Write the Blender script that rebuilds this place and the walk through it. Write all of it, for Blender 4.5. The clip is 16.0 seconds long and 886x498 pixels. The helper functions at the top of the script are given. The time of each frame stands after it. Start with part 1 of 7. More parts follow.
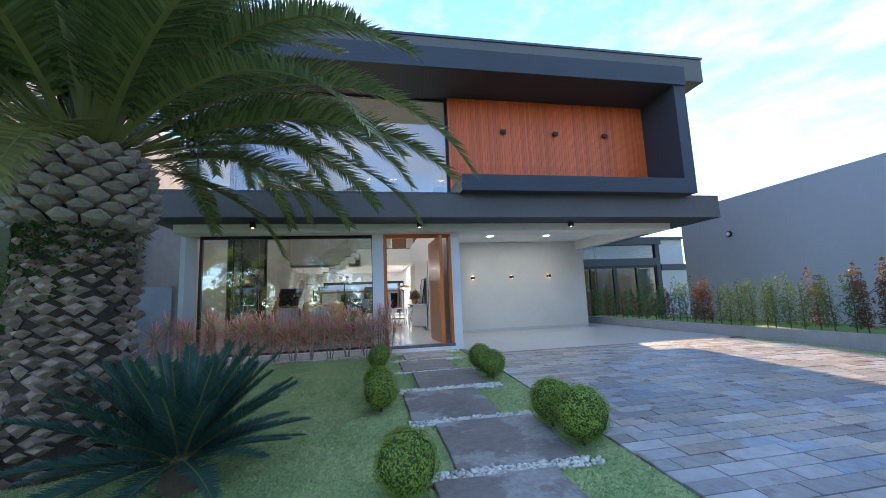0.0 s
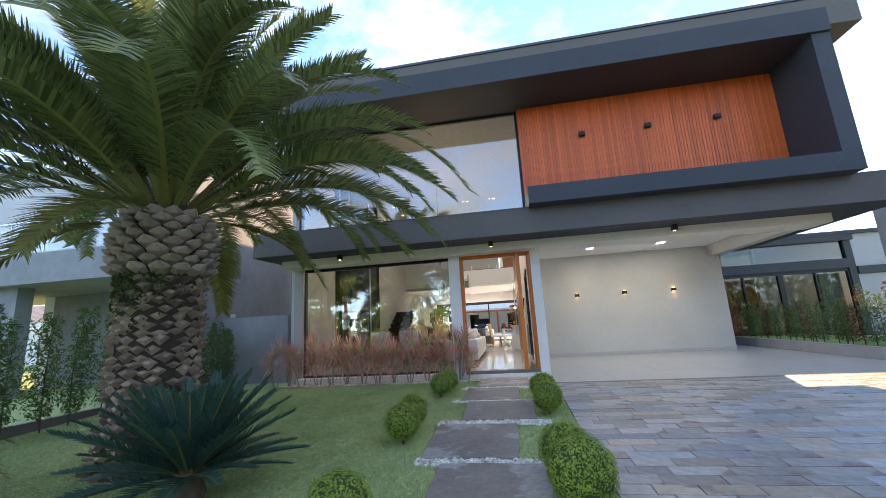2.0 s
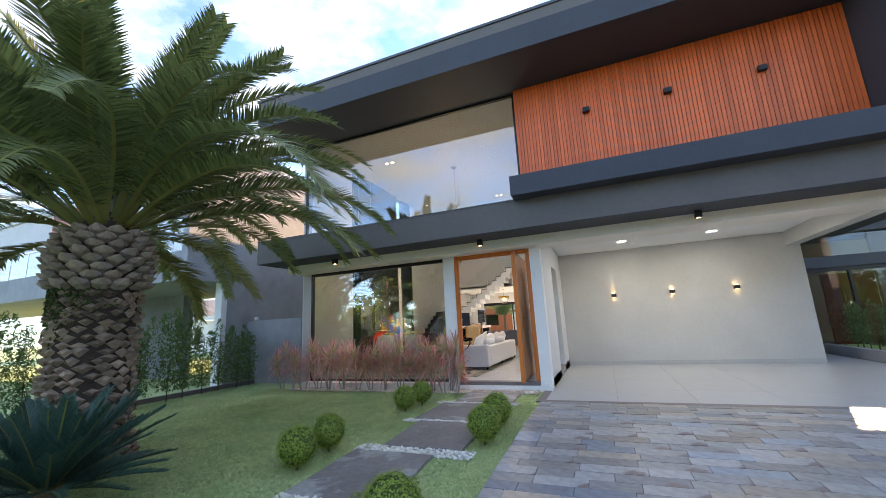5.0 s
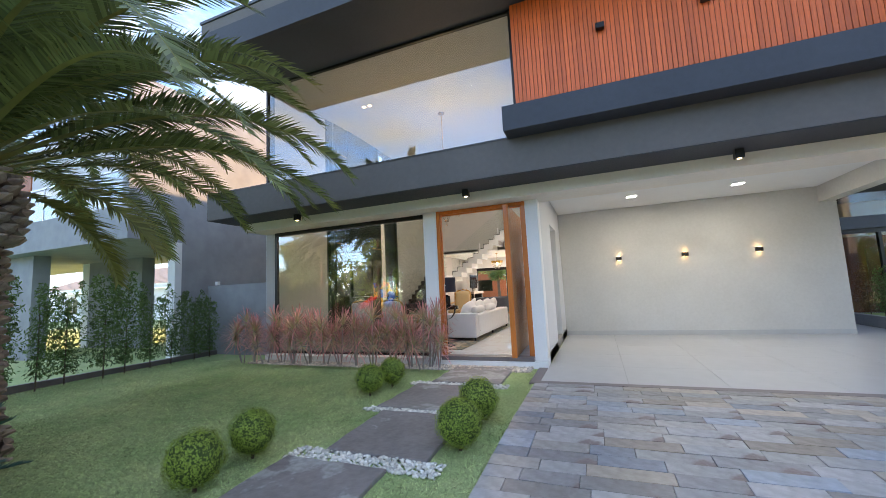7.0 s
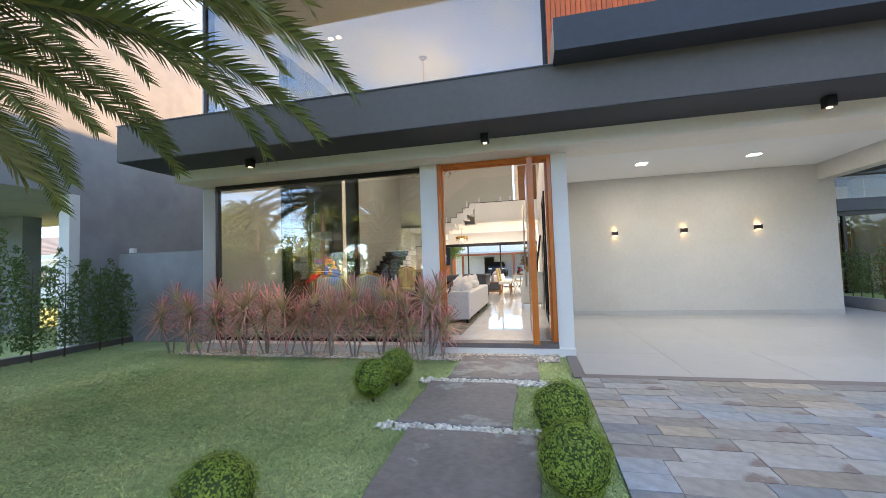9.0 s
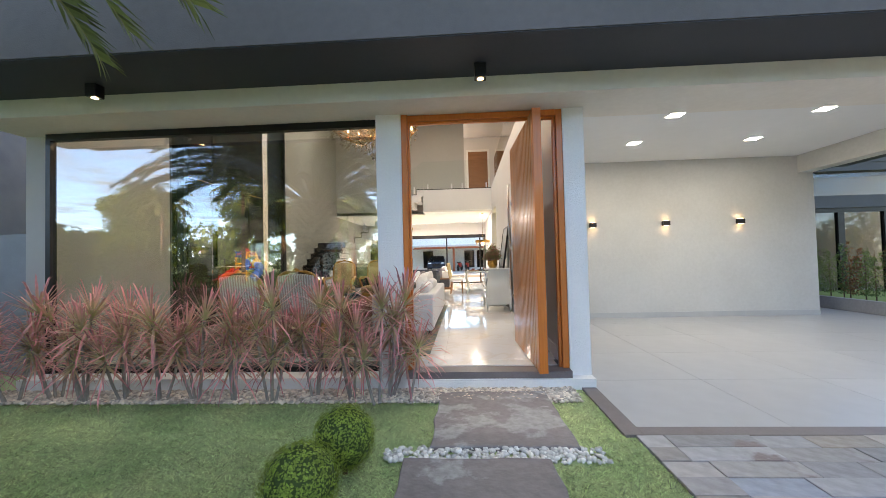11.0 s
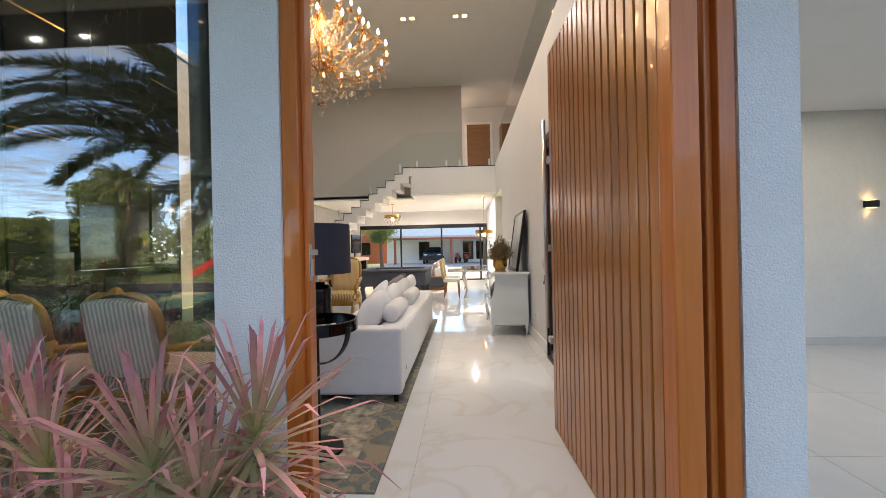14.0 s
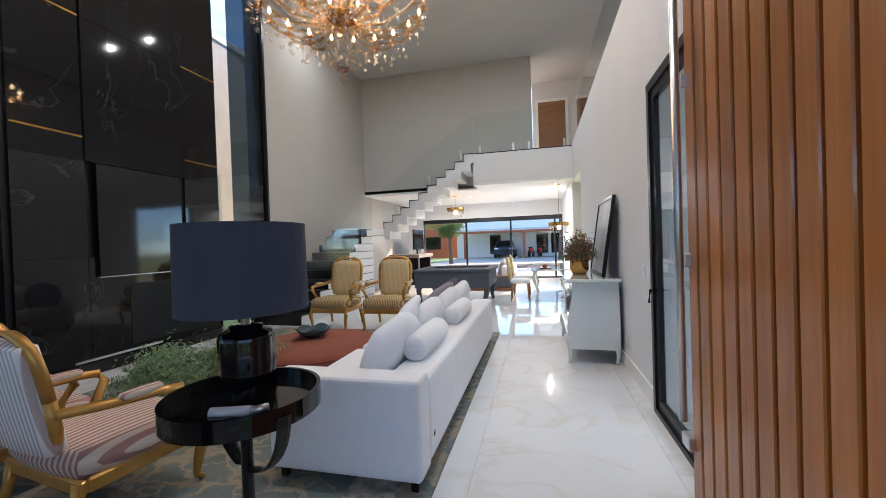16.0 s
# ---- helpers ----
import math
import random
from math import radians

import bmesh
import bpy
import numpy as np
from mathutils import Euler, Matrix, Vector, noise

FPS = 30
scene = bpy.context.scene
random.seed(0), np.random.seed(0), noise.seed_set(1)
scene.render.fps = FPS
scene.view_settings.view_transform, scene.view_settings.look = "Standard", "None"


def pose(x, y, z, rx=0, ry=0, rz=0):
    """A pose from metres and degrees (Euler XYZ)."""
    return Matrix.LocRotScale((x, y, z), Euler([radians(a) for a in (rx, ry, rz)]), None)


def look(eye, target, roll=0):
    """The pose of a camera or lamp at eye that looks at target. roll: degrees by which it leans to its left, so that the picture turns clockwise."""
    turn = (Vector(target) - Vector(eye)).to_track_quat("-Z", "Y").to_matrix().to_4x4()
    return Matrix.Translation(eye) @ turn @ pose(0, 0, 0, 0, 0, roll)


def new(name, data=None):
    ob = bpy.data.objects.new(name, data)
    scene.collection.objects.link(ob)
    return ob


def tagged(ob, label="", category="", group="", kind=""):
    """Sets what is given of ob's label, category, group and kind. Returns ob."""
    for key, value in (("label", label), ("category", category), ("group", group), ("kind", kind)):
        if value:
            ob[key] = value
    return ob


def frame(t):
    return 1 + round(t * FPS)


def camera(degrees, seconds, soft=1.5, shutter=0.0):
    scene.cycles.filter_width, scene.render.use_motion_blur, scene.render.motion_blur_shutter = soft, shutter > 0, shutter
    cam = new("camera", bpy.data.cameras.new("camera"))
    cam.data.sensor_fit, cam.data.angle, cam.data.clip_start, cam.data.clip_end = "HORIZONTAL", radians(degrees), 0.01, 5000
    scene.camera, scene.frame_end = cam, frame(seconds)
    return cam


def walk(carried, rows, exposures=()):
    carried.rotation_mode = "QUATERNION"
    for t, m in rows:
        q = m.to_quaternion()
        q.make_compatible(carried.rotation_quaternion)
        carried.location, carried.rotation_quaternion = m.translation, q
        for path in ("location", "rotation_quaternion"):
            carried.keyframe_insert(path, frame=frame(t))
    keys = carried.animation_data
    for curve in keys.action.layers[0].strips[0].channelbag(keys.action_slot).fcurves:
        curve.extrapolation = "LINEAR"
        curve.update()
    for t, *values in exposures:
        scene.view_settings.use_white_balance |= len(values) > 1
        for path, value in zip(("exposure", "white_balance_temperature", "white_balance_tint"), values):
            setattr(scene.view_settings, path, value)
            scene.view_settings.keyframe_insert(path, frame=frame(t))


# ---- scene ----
cam = camera(97.7, 16.0, soft=0.7)
PATH = [
    (0, (0.025, -0.024, 1.479), (0.393, 1.925, 1.737), -2.3),
    (0.5, (0.361, 0.096, 1.448), (0.54, 2.068, 1.733), -2.8),
    (1, (0.778, 0.105, 1.472), (0.753, 2.08, 1.79), -3.1),
    (1.5, (1.183, 0.104, 1.52), (0.997, 2.064, 1.87), -3.2),
    (2, (1.561, 0.195, 1.514), (1.24, 2.132, 1.897), -3.3),
    (2.5, (1.974, 0.295, 1.562), (1.545, 2.205, 1.971), -3.3),
    (3, (2.46, 0.36, 1.581), (1.943, 2.243, 2.01), -3.4),
    (3.5, (2.766, 0.521, 1.567), (2.189, 2.385, 2.007), -3.4),
    (6, (3.732, 2.109, 1.672), (2.953, 3.926, 1.975), -3.1),
    (6.5, (3.588, 2.475, 1.672), (2.828, 4.308, 1.926), -2.9),
    (7, (3.272, 2.806, 1.634), (2.542, 4.656, 1.843), -2.8),
    (7.5, (2.934, 3.052, 1.6), (2.244, 4.921, 1.771), -2.5),
    (8, (2.516, 3.338, 1.594), (1.889, 5.233, 1.731), -2.4),
    (8.5, (2.136, 3.591, 1.569), (1.593, 5.512, 1.686), -2.1),
    (9, (1.778, 3.908, 1.546), (1.334, 5.856, 1.639), -1.9),
    (11.5, (0.985, 6.163, 1.611), (0.917, 8.161, 1.652), -1.3),
    (12, (0.983, 6.64, 1.65), (0.934, 8.64, 1.673), -1.2),
    (12.5, (1.001, 7.072, 1.667), (0.956, 9.072, 1.685), -1.2),
    (13, (1.009, 7.538, 1.709), (0.956, 9.537, 1.721), -1.2),
    (13.5, (1.034, 7.977, 1.718), (0.967, 9.976, 1.726), -1.1),
    (14, (1.064, 8.401, 1.719), (0.959, 10.399, 1.719), -1.2),
    (14.5, (1.08, 8.749, 1.749), (0.917, 10.742, 1.736), -1.4),
    (15, (1.16, 9.094, 1.747), (0.902, 11.077, 1.723), -1.8),
    (15.5, (1.184, 9.376, 1.766), (0.824, 11.343, 1.736), -1.8),
    (16, (1.173, 9.689, 1.799), (0.694, 11.63, 1.773), -1.9),
]
EXPOSURES = [(0.0, 2.05, 5550, 6), (1.5, 2.2, 6500, 9), (3.5, 2.25, 6500, 9), (7.0, 2.5, 6650, 9), (9.0, 2.6, 6750, 9), (12.5, 2.5, 6800, 9),
             (14.0, 2.28, 6650, 9), (15.0, 2.25, 6600, 9), (15.5, 2.2, 6700, 10), (16.0, 2.28, 5500, 7)]
walk(cam, [(t, look(eye, target, roll)) for t, eye, target, roll in PATH], EXPOSURES)

# ---- world, sun, exposure ----
SUN_DIR = Vector((0.79, 2.19, 1.0)).normalized()
SUN_EL = math.asin(SUN_DIR.z)
SUN_AZ = math.atan2(SUN_DIR.x, SUN_DIR.y)


def make_world():
    w = bpy.data.worlds.new("sky")
    scene.world = w
    w.use_nodes = True
    nt = w.node_tree
    nt.nodes.clear()
    out = nt.nodes.new("ShaderNodeOutputWorld")
    bg = nt.nodes.new("ShaderNodeBackground")
    sky = nt.nodes.new("ShaderNodeTexSky")
    sky.sky_type = "NISHITA"
    sky.sun_disc = False
    sky.sun_elevation = SUN_EL
    sky.sun_rotation = SUN_AZ
    sky.air_density, sky.dust_density, sky.ozone_density = 0.6, 0.0, 1.2
    tc = nt.nodes.new("ShaderNodeTexCoord")
    sep = nt.nodes.new("ShaderNodeSeparateXYZ")
    nt.links.new(tc.outputs["Generated"], sep.inputs[0])
    # clouds on a flat sheet high above
    zc = nt.nodes.new("ShaderNodeMath")
    zc.operation = "MAXIMUM"
    zc.inputs[1].default_value = 0.06
    nt.links.new(sep.outputs["Z"], zc.inputs[0])
    zi = nt.nodes.new("ShaderNodeMath")
    zi.operation = "DIVIDE"
    zi.inputs[0].default_value = 1.0
    nt.links.new(zc.outputs[0], zi.inputs[1])
    sc = nt.nodes.new("ShaderNodeVectorMath")
    sc.operation = "SCALE"
    nt.links.new(tc.outputs["Generated"], sc.inputs[0])
    nt.links.new(zi.outputs[0], sc.inputs["Scale"])
    n1 = nt.nodes.new("ShaderNodeTexNoise")
    n1.inputs["Scale"].default_value = 2.6
    n1.inputs["Detail"].default_value = 9.0
    n1.inputs["Roughness"].default_value = 0.62
    nt.links.new(sc.outputs[0], n1.inputs["Vector"])
    rmp = nt.nodes.new("ShaderNodeValToRGB")
    rmp.color_ramp.elements[0].position = 0.42
    rmp.color_ramp.elements[1].position = 0.68
    nt.links.new(n1.outputs["Fac"], rmp.inputs[0])
    mix = nt.nodes.new("ShaderNodeMix")
    mix.data_type = "RGBA"
    mix.inputs["B"].default_value = (2.1, 2.13, 2.2, 1)
    nt.links.new(rmp.outputs[0], mix.inputs["Factor"])
    nt.links.new(sky.outputs[0], mix.inputs["A"])
    nt.links.new(mix.outputs["Result"], bg.inputs["Color"])
    bg.inputs["Strength"].default_value = 0.15
    nt.links.new(bg.outputs[0], out.inputs["Surface"])


make_world()
sun = new("sun", bpy.data.lights.new("sun", "SUN"))
sun.data.energy = 3.3
sun.data.angle = radians(0.55)
sun.data.color = (1.0, 0.64, 0.35)
sun.matrix_world = look((0, 0, 30), Vector((0, 0, 30)) - SUN_DIR)


# ---- materials ----
def mat(name, c1, c2=None, scale=8.0, rough=0.6, metal=0.0, bump=0.0, bscale=None, detail=6.0,
        mix2=0.0, spec=0.5, trans=0.0, vec="Object", stretch=(1, 1, 1), rnd=0.0, isl=0.0, coat=0.0,
        emit=0.0, ior=1.45, big=None, sheen=0.0, bdist=0.02, leaf=0.0, patch=False):
    """Principled material with noise at two scales, optional random shift per object or island, and fine relief."""
    m = bpy.data.materials.new(name)
    m.use_nodes = True
    nt = m.node_tree
    N, L = nt.nodes, nt.links
    b = N["Principled BSDF"]
    b.inputs["Roughness"].default_value = rough
    b.inputs["Metallic"].default_value = metal
    b.inputs["Specular IOR Level"].default_value = spec
    b.inputs["Transmission Weight"].default_value = trans
    b.inputs["Coat Weight"].default_value = coat
    b.inputs["IOR"].default_value = ior
    b.inputs["Sheen Weight"].default_value = sheen
    c2 = c2 or tuple(v * 0.8 for v in c1)
    tc = N.new("ShaderNodeTexCoord")
    mp = N.new("ShaderNodeMapping")
    mp.inputs["Scale"].default_value = stretch
    L.new(tc.outputs[vec], mp.inputs[0])
    n = N.new("ShaderNodeTexNoise")
    n.inputs["Scale"].default_value = scale
    n.inputs["Detail"].default_value = detail
    L.new(mp.outputs[0], n.inputs["Vector"])
    n2 = N.new("ShaderNodeTexNoise")
    n2.inputs["Scale"].default_value = big or scale * 0.13
    n2.inputs["Detail"].default_value = 3.0
    L.new(mp.outputs[0], n2.inputs["Vector"])
    add = N.new("ShaderNodeMath")
    add.operation = "MULTIPLY_ADD"
    add.inputs[1].default_value = 0.55
    L.new(n2.outputs["Fac"], add.inputs[0])
    half = N.new("ShaderNodeMath")
    half.operation = "MULTIPLY"
    half.inputs[1].default_value = 0.45
    L.new(n.outputs["Fac"], half.inputs[0])
    L.new(half.outputs[0], add.inputs[2])
    rp = N.new("ShaderNodeValToRGB")
    rp.color_ramp.elements[0].position = 0.32
    rp.color_ramp.elements[1].position = 0.66
    rp.color_ramp.elements[0].color = (*c2, 1)
    rp.color_ramp.elements[1].color = (*c1, 1)
    L.new(add.outputs[0], rp.inputs[0])
    col = rp.outputs[0]
    if rnd or isl:
        if rnd:
            src = N.new("ShaderNodeObjectInfo").outputs["Random"]
        else:
            src = N.new("ShaderNodeNewGeometry").outputs["Random Per Island"]
        amt = rnd or isl
        mr = N.new("ShaderNodeMapRange")
        mr.inputs["To Min"].default_value = 1 - amt
        mr.inputs["To Max"].default_value = 1 + amt
        L.new(src, mr.inputs["Value"])
        hs = N.new("ShaderNodeHueSaturation")
        L.new(mr.outputs[0], hs.inputs["Value"])
        L.new(col, hs.inputs["Color"])
        col = hs.outputs[0]
    if patch:
        src = N.new("ShaderNodeObjectInfo").outputs["Random"] if rnd else N.new("ShaderNodeNewGeometry").outputs["Random Per Island"]
        spin = N.new("ShaderNodeMath")
        spin.operation = "MULTIPLY"
        spin.inputs[1].default_value = 37.7
        L.new(src, spin.inputs[0])
        fr = N.new("ShaderNodeMath")
        fr.operation = "FRACT"
        L.new(spin.outputs[0], fr.inputs[0])
        rr = N.new("ShaderNodeValToRGB")
        rr.color_ramp.interpolation = "CONSTANT"
        rr.color_ramp.elements[0].color = (1, 1, 1.02, 1)
        rr.color_ramp.elements[1].position, rr.color_ramp.elements[1].color = 0.5, (1.0, 0.97, 0.93, 1)
        for p, c in ((0.70, (0.82, 0.94, 1.12, 1)), (0.85, (1.08, 0.95, 0.80, 1))):
            e = rr.color_ramp.elements.new(p)
            e.color = c
        L.new(fr.outputs[0], rr.inputs[0])
        ml = N.new("ShaderNodeMix")
        ml.data_type, ml.blend_type = "RGBA", "MULTIPLY"
        ml.inputs["Factor"].default_value = 1.0
        L.new(col, ml.inputs["A"])
        L.new(rr.outputs[0], ml.inputs["B"])
        # brown rust blotches with a shape of their own
        nb2 = N.new("ShaderNodeTexNoise")
        nb2.inputs["Scale"].default_value = 2.3
        nb2.inputs["Detail"].default_value = 7
        tw = N.new("ShaderNodeTexCoord")
        add2 = N.new("ShaderNodeVectorMath")
        L.new(tw.outputs["Object"], add2.inputs[0])
        L.new(rr.outputs[0], add2.inputs[1])
        L.new(add2.outputs[0], nb2.inputs["Vector"])
        r2 = N.new("ShaderNodeValToRGB")
        r2.color_ramp.elements[0].position, r2.color_ramp.elements[1].position = 0.60, 0.645
        L.new(nb2.outputs["Fac"], r2.inputs[0])
        m2 = N.new("ShaderNodeMix")
        m2.data_type = "RGBA"
        L.new(r2.outputs[0], m2.inputs["Factor"])
        L.new(ml.outputs["Result"], m2.inputs["A"])
        m2.inputs["B"].default_value = (0.20, 0.160, 0.150, 1)
        col = m2.outputs["Result"]
    L.new(col, b.inputs["Base Color"])
    if leaf:
        tl = N.new("ShaderNodeBsdfTranslucent")
        L.new(col, tl.inputs["Color"])
        ms = N.new("ShaderNodeMixShader")
        ms.inputs[0].default_value = leaf
        out = N["Material Output"]
        L.new(b.outputs[0], ms.inputs[1])
        L.new(tl.outputs[0], ms.inputs[2])
        L.new(ms.outputs[0], out.inputs["Surface"])
    if bump:
        bp = N.new("ShaderNodeBump")
        bp.inputs["Strength"].default_value = bump
        bp.inputs["Distance"].default_value = bdist
        nb = N.new("ShaderNodeTexNoise")
        nb.inputs["Scale"].default_value = bscale or scale * 2
        nb.inputs["Detail"].default_value = 5
        L.new(mp.outputs[0], nb.inputs["Vector"])
        L.new(nb.outputs["Fac"], bp.inputs["Height"])
        L.new(bp.outputs[0], b.inputs["Normal"])
    if emit:
        b.inputs["Emission Color"].default_value = (*c1, 1)
        b.inputs["Emission Strength"].default_value = emit
    return m


def glass_mat(name, tint=(0.9, 0.95, 0.95), gloss=0.0, ior=1.5):
    """Thin clear pane: mirror reflection by Fresnel over a see-through tint."""
    m = bpy.data.materials.new(name)
    m.use_nodes = True
    nt = m.node_tree
    nt.nodes.clear()
    N, L = nt.nodes, nt.links
    out = N.new("ShaderNodeOutputMaterial")
    tr = N.new("ShaderNodeBsdfTransparent")
    tr.inputs[0].default_value = (*tint, 1)
    gl = N.new("ShaderNodeBsdfGlossy")
    gl.inputs["Roughness"].default_value = 0.0
    lw = N.new("ShaderNodeLayerWeight")
    lw.inputs["Blend"].default_value = 0.5
    pw = N.new("ShaderNodeMath")
    pw.operation = "POWER"
    pw.inputs[1].default_value = 5.0
    L.new(lw.outputs["Facing"], pw.inputs[0])
    ad = N.new("ShaderNodeMath")
    ad.operation = "ADD"
    ad.use_clamp = True
    ad.inputs[1].default_value = 0.03 + gloss
    L.new(pw.outputs[0], ad.inputs[0])
    mx = N.new("ShaderNodeMixShader")
    L.new(ad.outputs[0], mx.inputs[0])
    L.new(tr.outputs[0], mx.inputs[1])
    L.new(gl.outputs[0], mx.inputs[2])
    L.new(mx.outputs[0], out.inputs[0])
    return m


def slate_mat():
    """Dark slate with paler flaked layers that end in sharp ragged edges."""
    m = mat("grey slate path stone", (0.27, 0.245, 0.235), (0.17, 0.155, 0.15), 14, 0.62, bump=0.35, bscale=25, big=1.6)
    nt = m.node_tree
    N, L = nt.nodes, nt.links
    b = N["Principled BSDF"]
    old = b.inputs["Base Color"].links[0].from_socket
    tc = N.new("ShaderNodeTexCoord")
    n = N.new("ShaderNodeTexNoise")
    n.inputs["Scale"].default_value = 1.25
    n.inputs["Detail"].default_value = 9
    n.inputs["Roughness"].default_value = 0.6
    L.new(tc.outputs["Object"], n.inputs["Vector"])
    rp = N.new("ShaderNodeValToRGB")
    rp.color_ramp.elements[0].position, rp.color_ramp.elements[1].position = 0.52, 0.55
    L.new(n.outputs["Fac"], rp.inputs[0])
    mx = N.new("ShaderNodeMix")
    mx.data_type = "RGBA"
    L.new(rp.outputs[0], mx.inputs["Factor"])
    L.new(old, mx.inputs["A"])
    n2 = N.new("ShaderNodeTexNoise")
    n2.inputs["Scale"].default_value = 18
    n2.inputs["Detail"].default_value = 5
    L.new(tc.outputs["Object"], n2.inputs["Vector"])
    r2 = N.new("ShaderNodeValToRGB")
    r2.color_ramp.elements[0].position, r2.color_ramp.elements[0].color = 0.3, (0.27, 0.26, 0.25, 1)
    r2.color_ramp.elements[1].position, r2.color_ramp.elements[1].color = 0.7, (0.40, 0.395, 0.38, 1)
    L.new(n2.outputs["Fac"], r2.inputs[0])
    L.new(r2.outputs[0], mx.inputs["B"])
    L.new(mx.outputs["Result"], b.inputs["Base Color"])
    bp = N.new("ShaderNodeBump")
    bp.inputs["Strength"].default_value, bp.inputs["Distance"].default_value = 0.6, 0.004
    L.new(rp.outputs[0], bp.inputs["Height"])
    if b.inputs["Normal"].links:
        L.new(b.inputs["Normal"].links[0].from_socket, bp.inputs["Normal"])
    L.new(bp.outputs[0], b.inputs["Normal"])
    return m


def glow_mat(name, color, strength):
    m = bpy.data.materials.new(name)
    m.use_nodes = True
    b = m.node_tree.nodes["Principled BSDF"]
    b.inputs["Base Color"].default_value = (*color, 1)
    b.inputs["Emission Color"].default_value = (*color, 1)
    b.inputs["Emission Strength"].default_value = strength
    return m


def marble_mat(name, base, vein, scale, width, rough, dark=False):
    m = mat(name, base, tuple(v * 0.94 for v in base), 1.2, rough)
    nt = m.node_tree
    N, L = nt.nodes, nt.links
    b = N["Principled BSDF"]
    old = b.inputs["Base Color"].links[0].from_socket
    tc = N.new("ShaderNodeTexCoord")
    nz = N.new("ShaderNodeTexNoise")
    nz.inputs["Scale"].default_value = scale
    nz.inputs["Detail"].default_value = 7
    nz.inputs["Distortion"].default_value = 1.6
    L.new(tc.outputs["Object"], nz.inputs["Vector"])
    sub = N.new("ShaderNodeMath")
    sub.operation = "SUBTRACT"
    sub.inputs[1].default_value = 0.5
    L.new(nz.outputs["Fac"], sub.inputs[0])
    ab = N.new("ShaderNodeMath")
    ab.operation = "ABSOLUTE"
    L.new(sub.outputs[0], ab.inputs[0])
    rp = N.new("ShaderNodeValToRGB")
    rp.color_ramp.elements[0].position = 0.0
    rp.color_ramp.elements[1].position = width
    rp.color_ramp.elements[0].color = (0.55, 0.55, 0.55, 1)
    rp.color_ramp.elements[1].color = (0, 0, 0, 1)
    L.new(ab.outputs[0], rp.inputs[0])
    mx = N.new("ShaderNodeMix")
    mx.data_type = "RGBA"
    L.new(rp.outputs[0], mx.inputs["Factor"])
    L.new(old, mx.inputs["A"])
    mx.inputs["B"].default_value = (*vein, 1)
    L.new(mx.outputs["Result"], b.inputs["Base Color"])
    return m


M = {}
M["stucco_white"] = mat("white textured stucco", (0.90, 0.885, 0.86), (0.84, 0.825, 0.80), 40, 0.85, bump=0.7, bscale=120, big=1.5, bdist=0.012)
M["plaster_grey"] = mat("light grey garage plaster", (0.60, 0.59, 0.56), (0.53, 0.52, 0.49), 18, 0.85, bump=0.12, bscale=40, big=1.1)
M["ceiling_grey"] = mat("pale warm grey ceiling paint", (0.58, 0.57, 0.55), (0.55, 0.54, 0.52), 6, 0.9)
M["ceiling_white"] = mat("white ceiling paint", (0.80, 0.80, 0.78), (0.77, 0.77, 0.75), 6, 0.9)
M["beam_beige"] = mat("beige painted beam", (0.80, 0.76, 0.68), (0.73, 0.69, 0.61), 14, 0.8, bump=0.08, bscale=50)
M["dark_paint"] = mat("dark graphite facade paint", (0.046, 0.052, 0.066), (0.037, 0.042, 0.053), 16, 0.62, bump=0.15, bscale=90, big=0.9)
M["slab_paint"] = mat("warm dark grey canopy paint", (0.135, 0.124, 0.117), (0.110, 0.102, 0.096), 14, 0.7, bump=0.15, bscale=90, big=0.8)
M["coping"] = mat("dark metal coping", (0.10, 0.105, 0.115), (0.08, 0.085, 0.09), 20, 0.4, 0.6)
M["wood_facade"] = mat("reddish ipe wood", (0.76, 0.16, 0.036), (0.53, 0.09, 0.02), 9, 0.40, stretch=(6, 6, 0.5), bump=0.1, rnd=0.16)
M["wood_door"] = mat("varnished brown door wood", (0.50, 0.185, 0.036), (0.33, 0.11, 0.02), 8, 0.28, stretch=(7, 7, 0.4), bump=0.06, coat=0.35, rnd=0.08)
M["wood_frame"] = mat("orange varnished door frame wood", (0.66, 0.20, 0.035), (0.50, 0.135, 0.02), 8, 0.35, stretch=(6, 6, 0.4), bump=0.06, coat=0.3)
M["black_metal"] = mat("black aluminium frame", (0.018, 0.018, 0.02), (0.013, 0.013, 0.014), 30, 0.38, 0.3)
M["interior_wall"] = mat("greige interior paint", (0.47, 0.45, 0.425), (0.445, 0.425, 0.40), 10, 0.85, bump=0.03)
M["wall_white_in"] = mat("off-white interior paint", (0.68, 0.68, 0.68), (0.65, 0.65, 0.65), 10, 0.85, bump=0.03)
M["marble_floor"] = marble_mat("polished white marble tile", (0.77, 0.785, 0.80), (0.66, 0.62, 0.56), 0.9, 0.03, 0.05)
M["marble_black"] = marble_mat("polished black marble", (0.008, 0.008, 0.010), (0.05, 0.05, 0.05), 0.42, 0.003, 0.05)
M["porcelain"] = mat("satin light grey porcelain", (0.50, 0.50, 0.495), (0.44, 0.44, 0.435), 5, 0.28, big=0.6, rnd=0.03)
M["grout"] = mat("grey grout", (0.30, 0.30, 0.29), (0.24, 0.24, 0.23), 30, 0.9)
M["threshold"] = mat("brown-grey honed granite", (0.20, 0.17, 0.165), (0.16, 0.135, 0.13), 60, 0.45)
M["slate"] = slate_mat()
M["paver"] = mat("grey-blue slate paver", (0.44, 0.44, 0.44), (0.25, 0.245, 0.24), 11, 0.42, bump=0.45, bscale=14, big=1.4, rnd=0.30, patch=True)
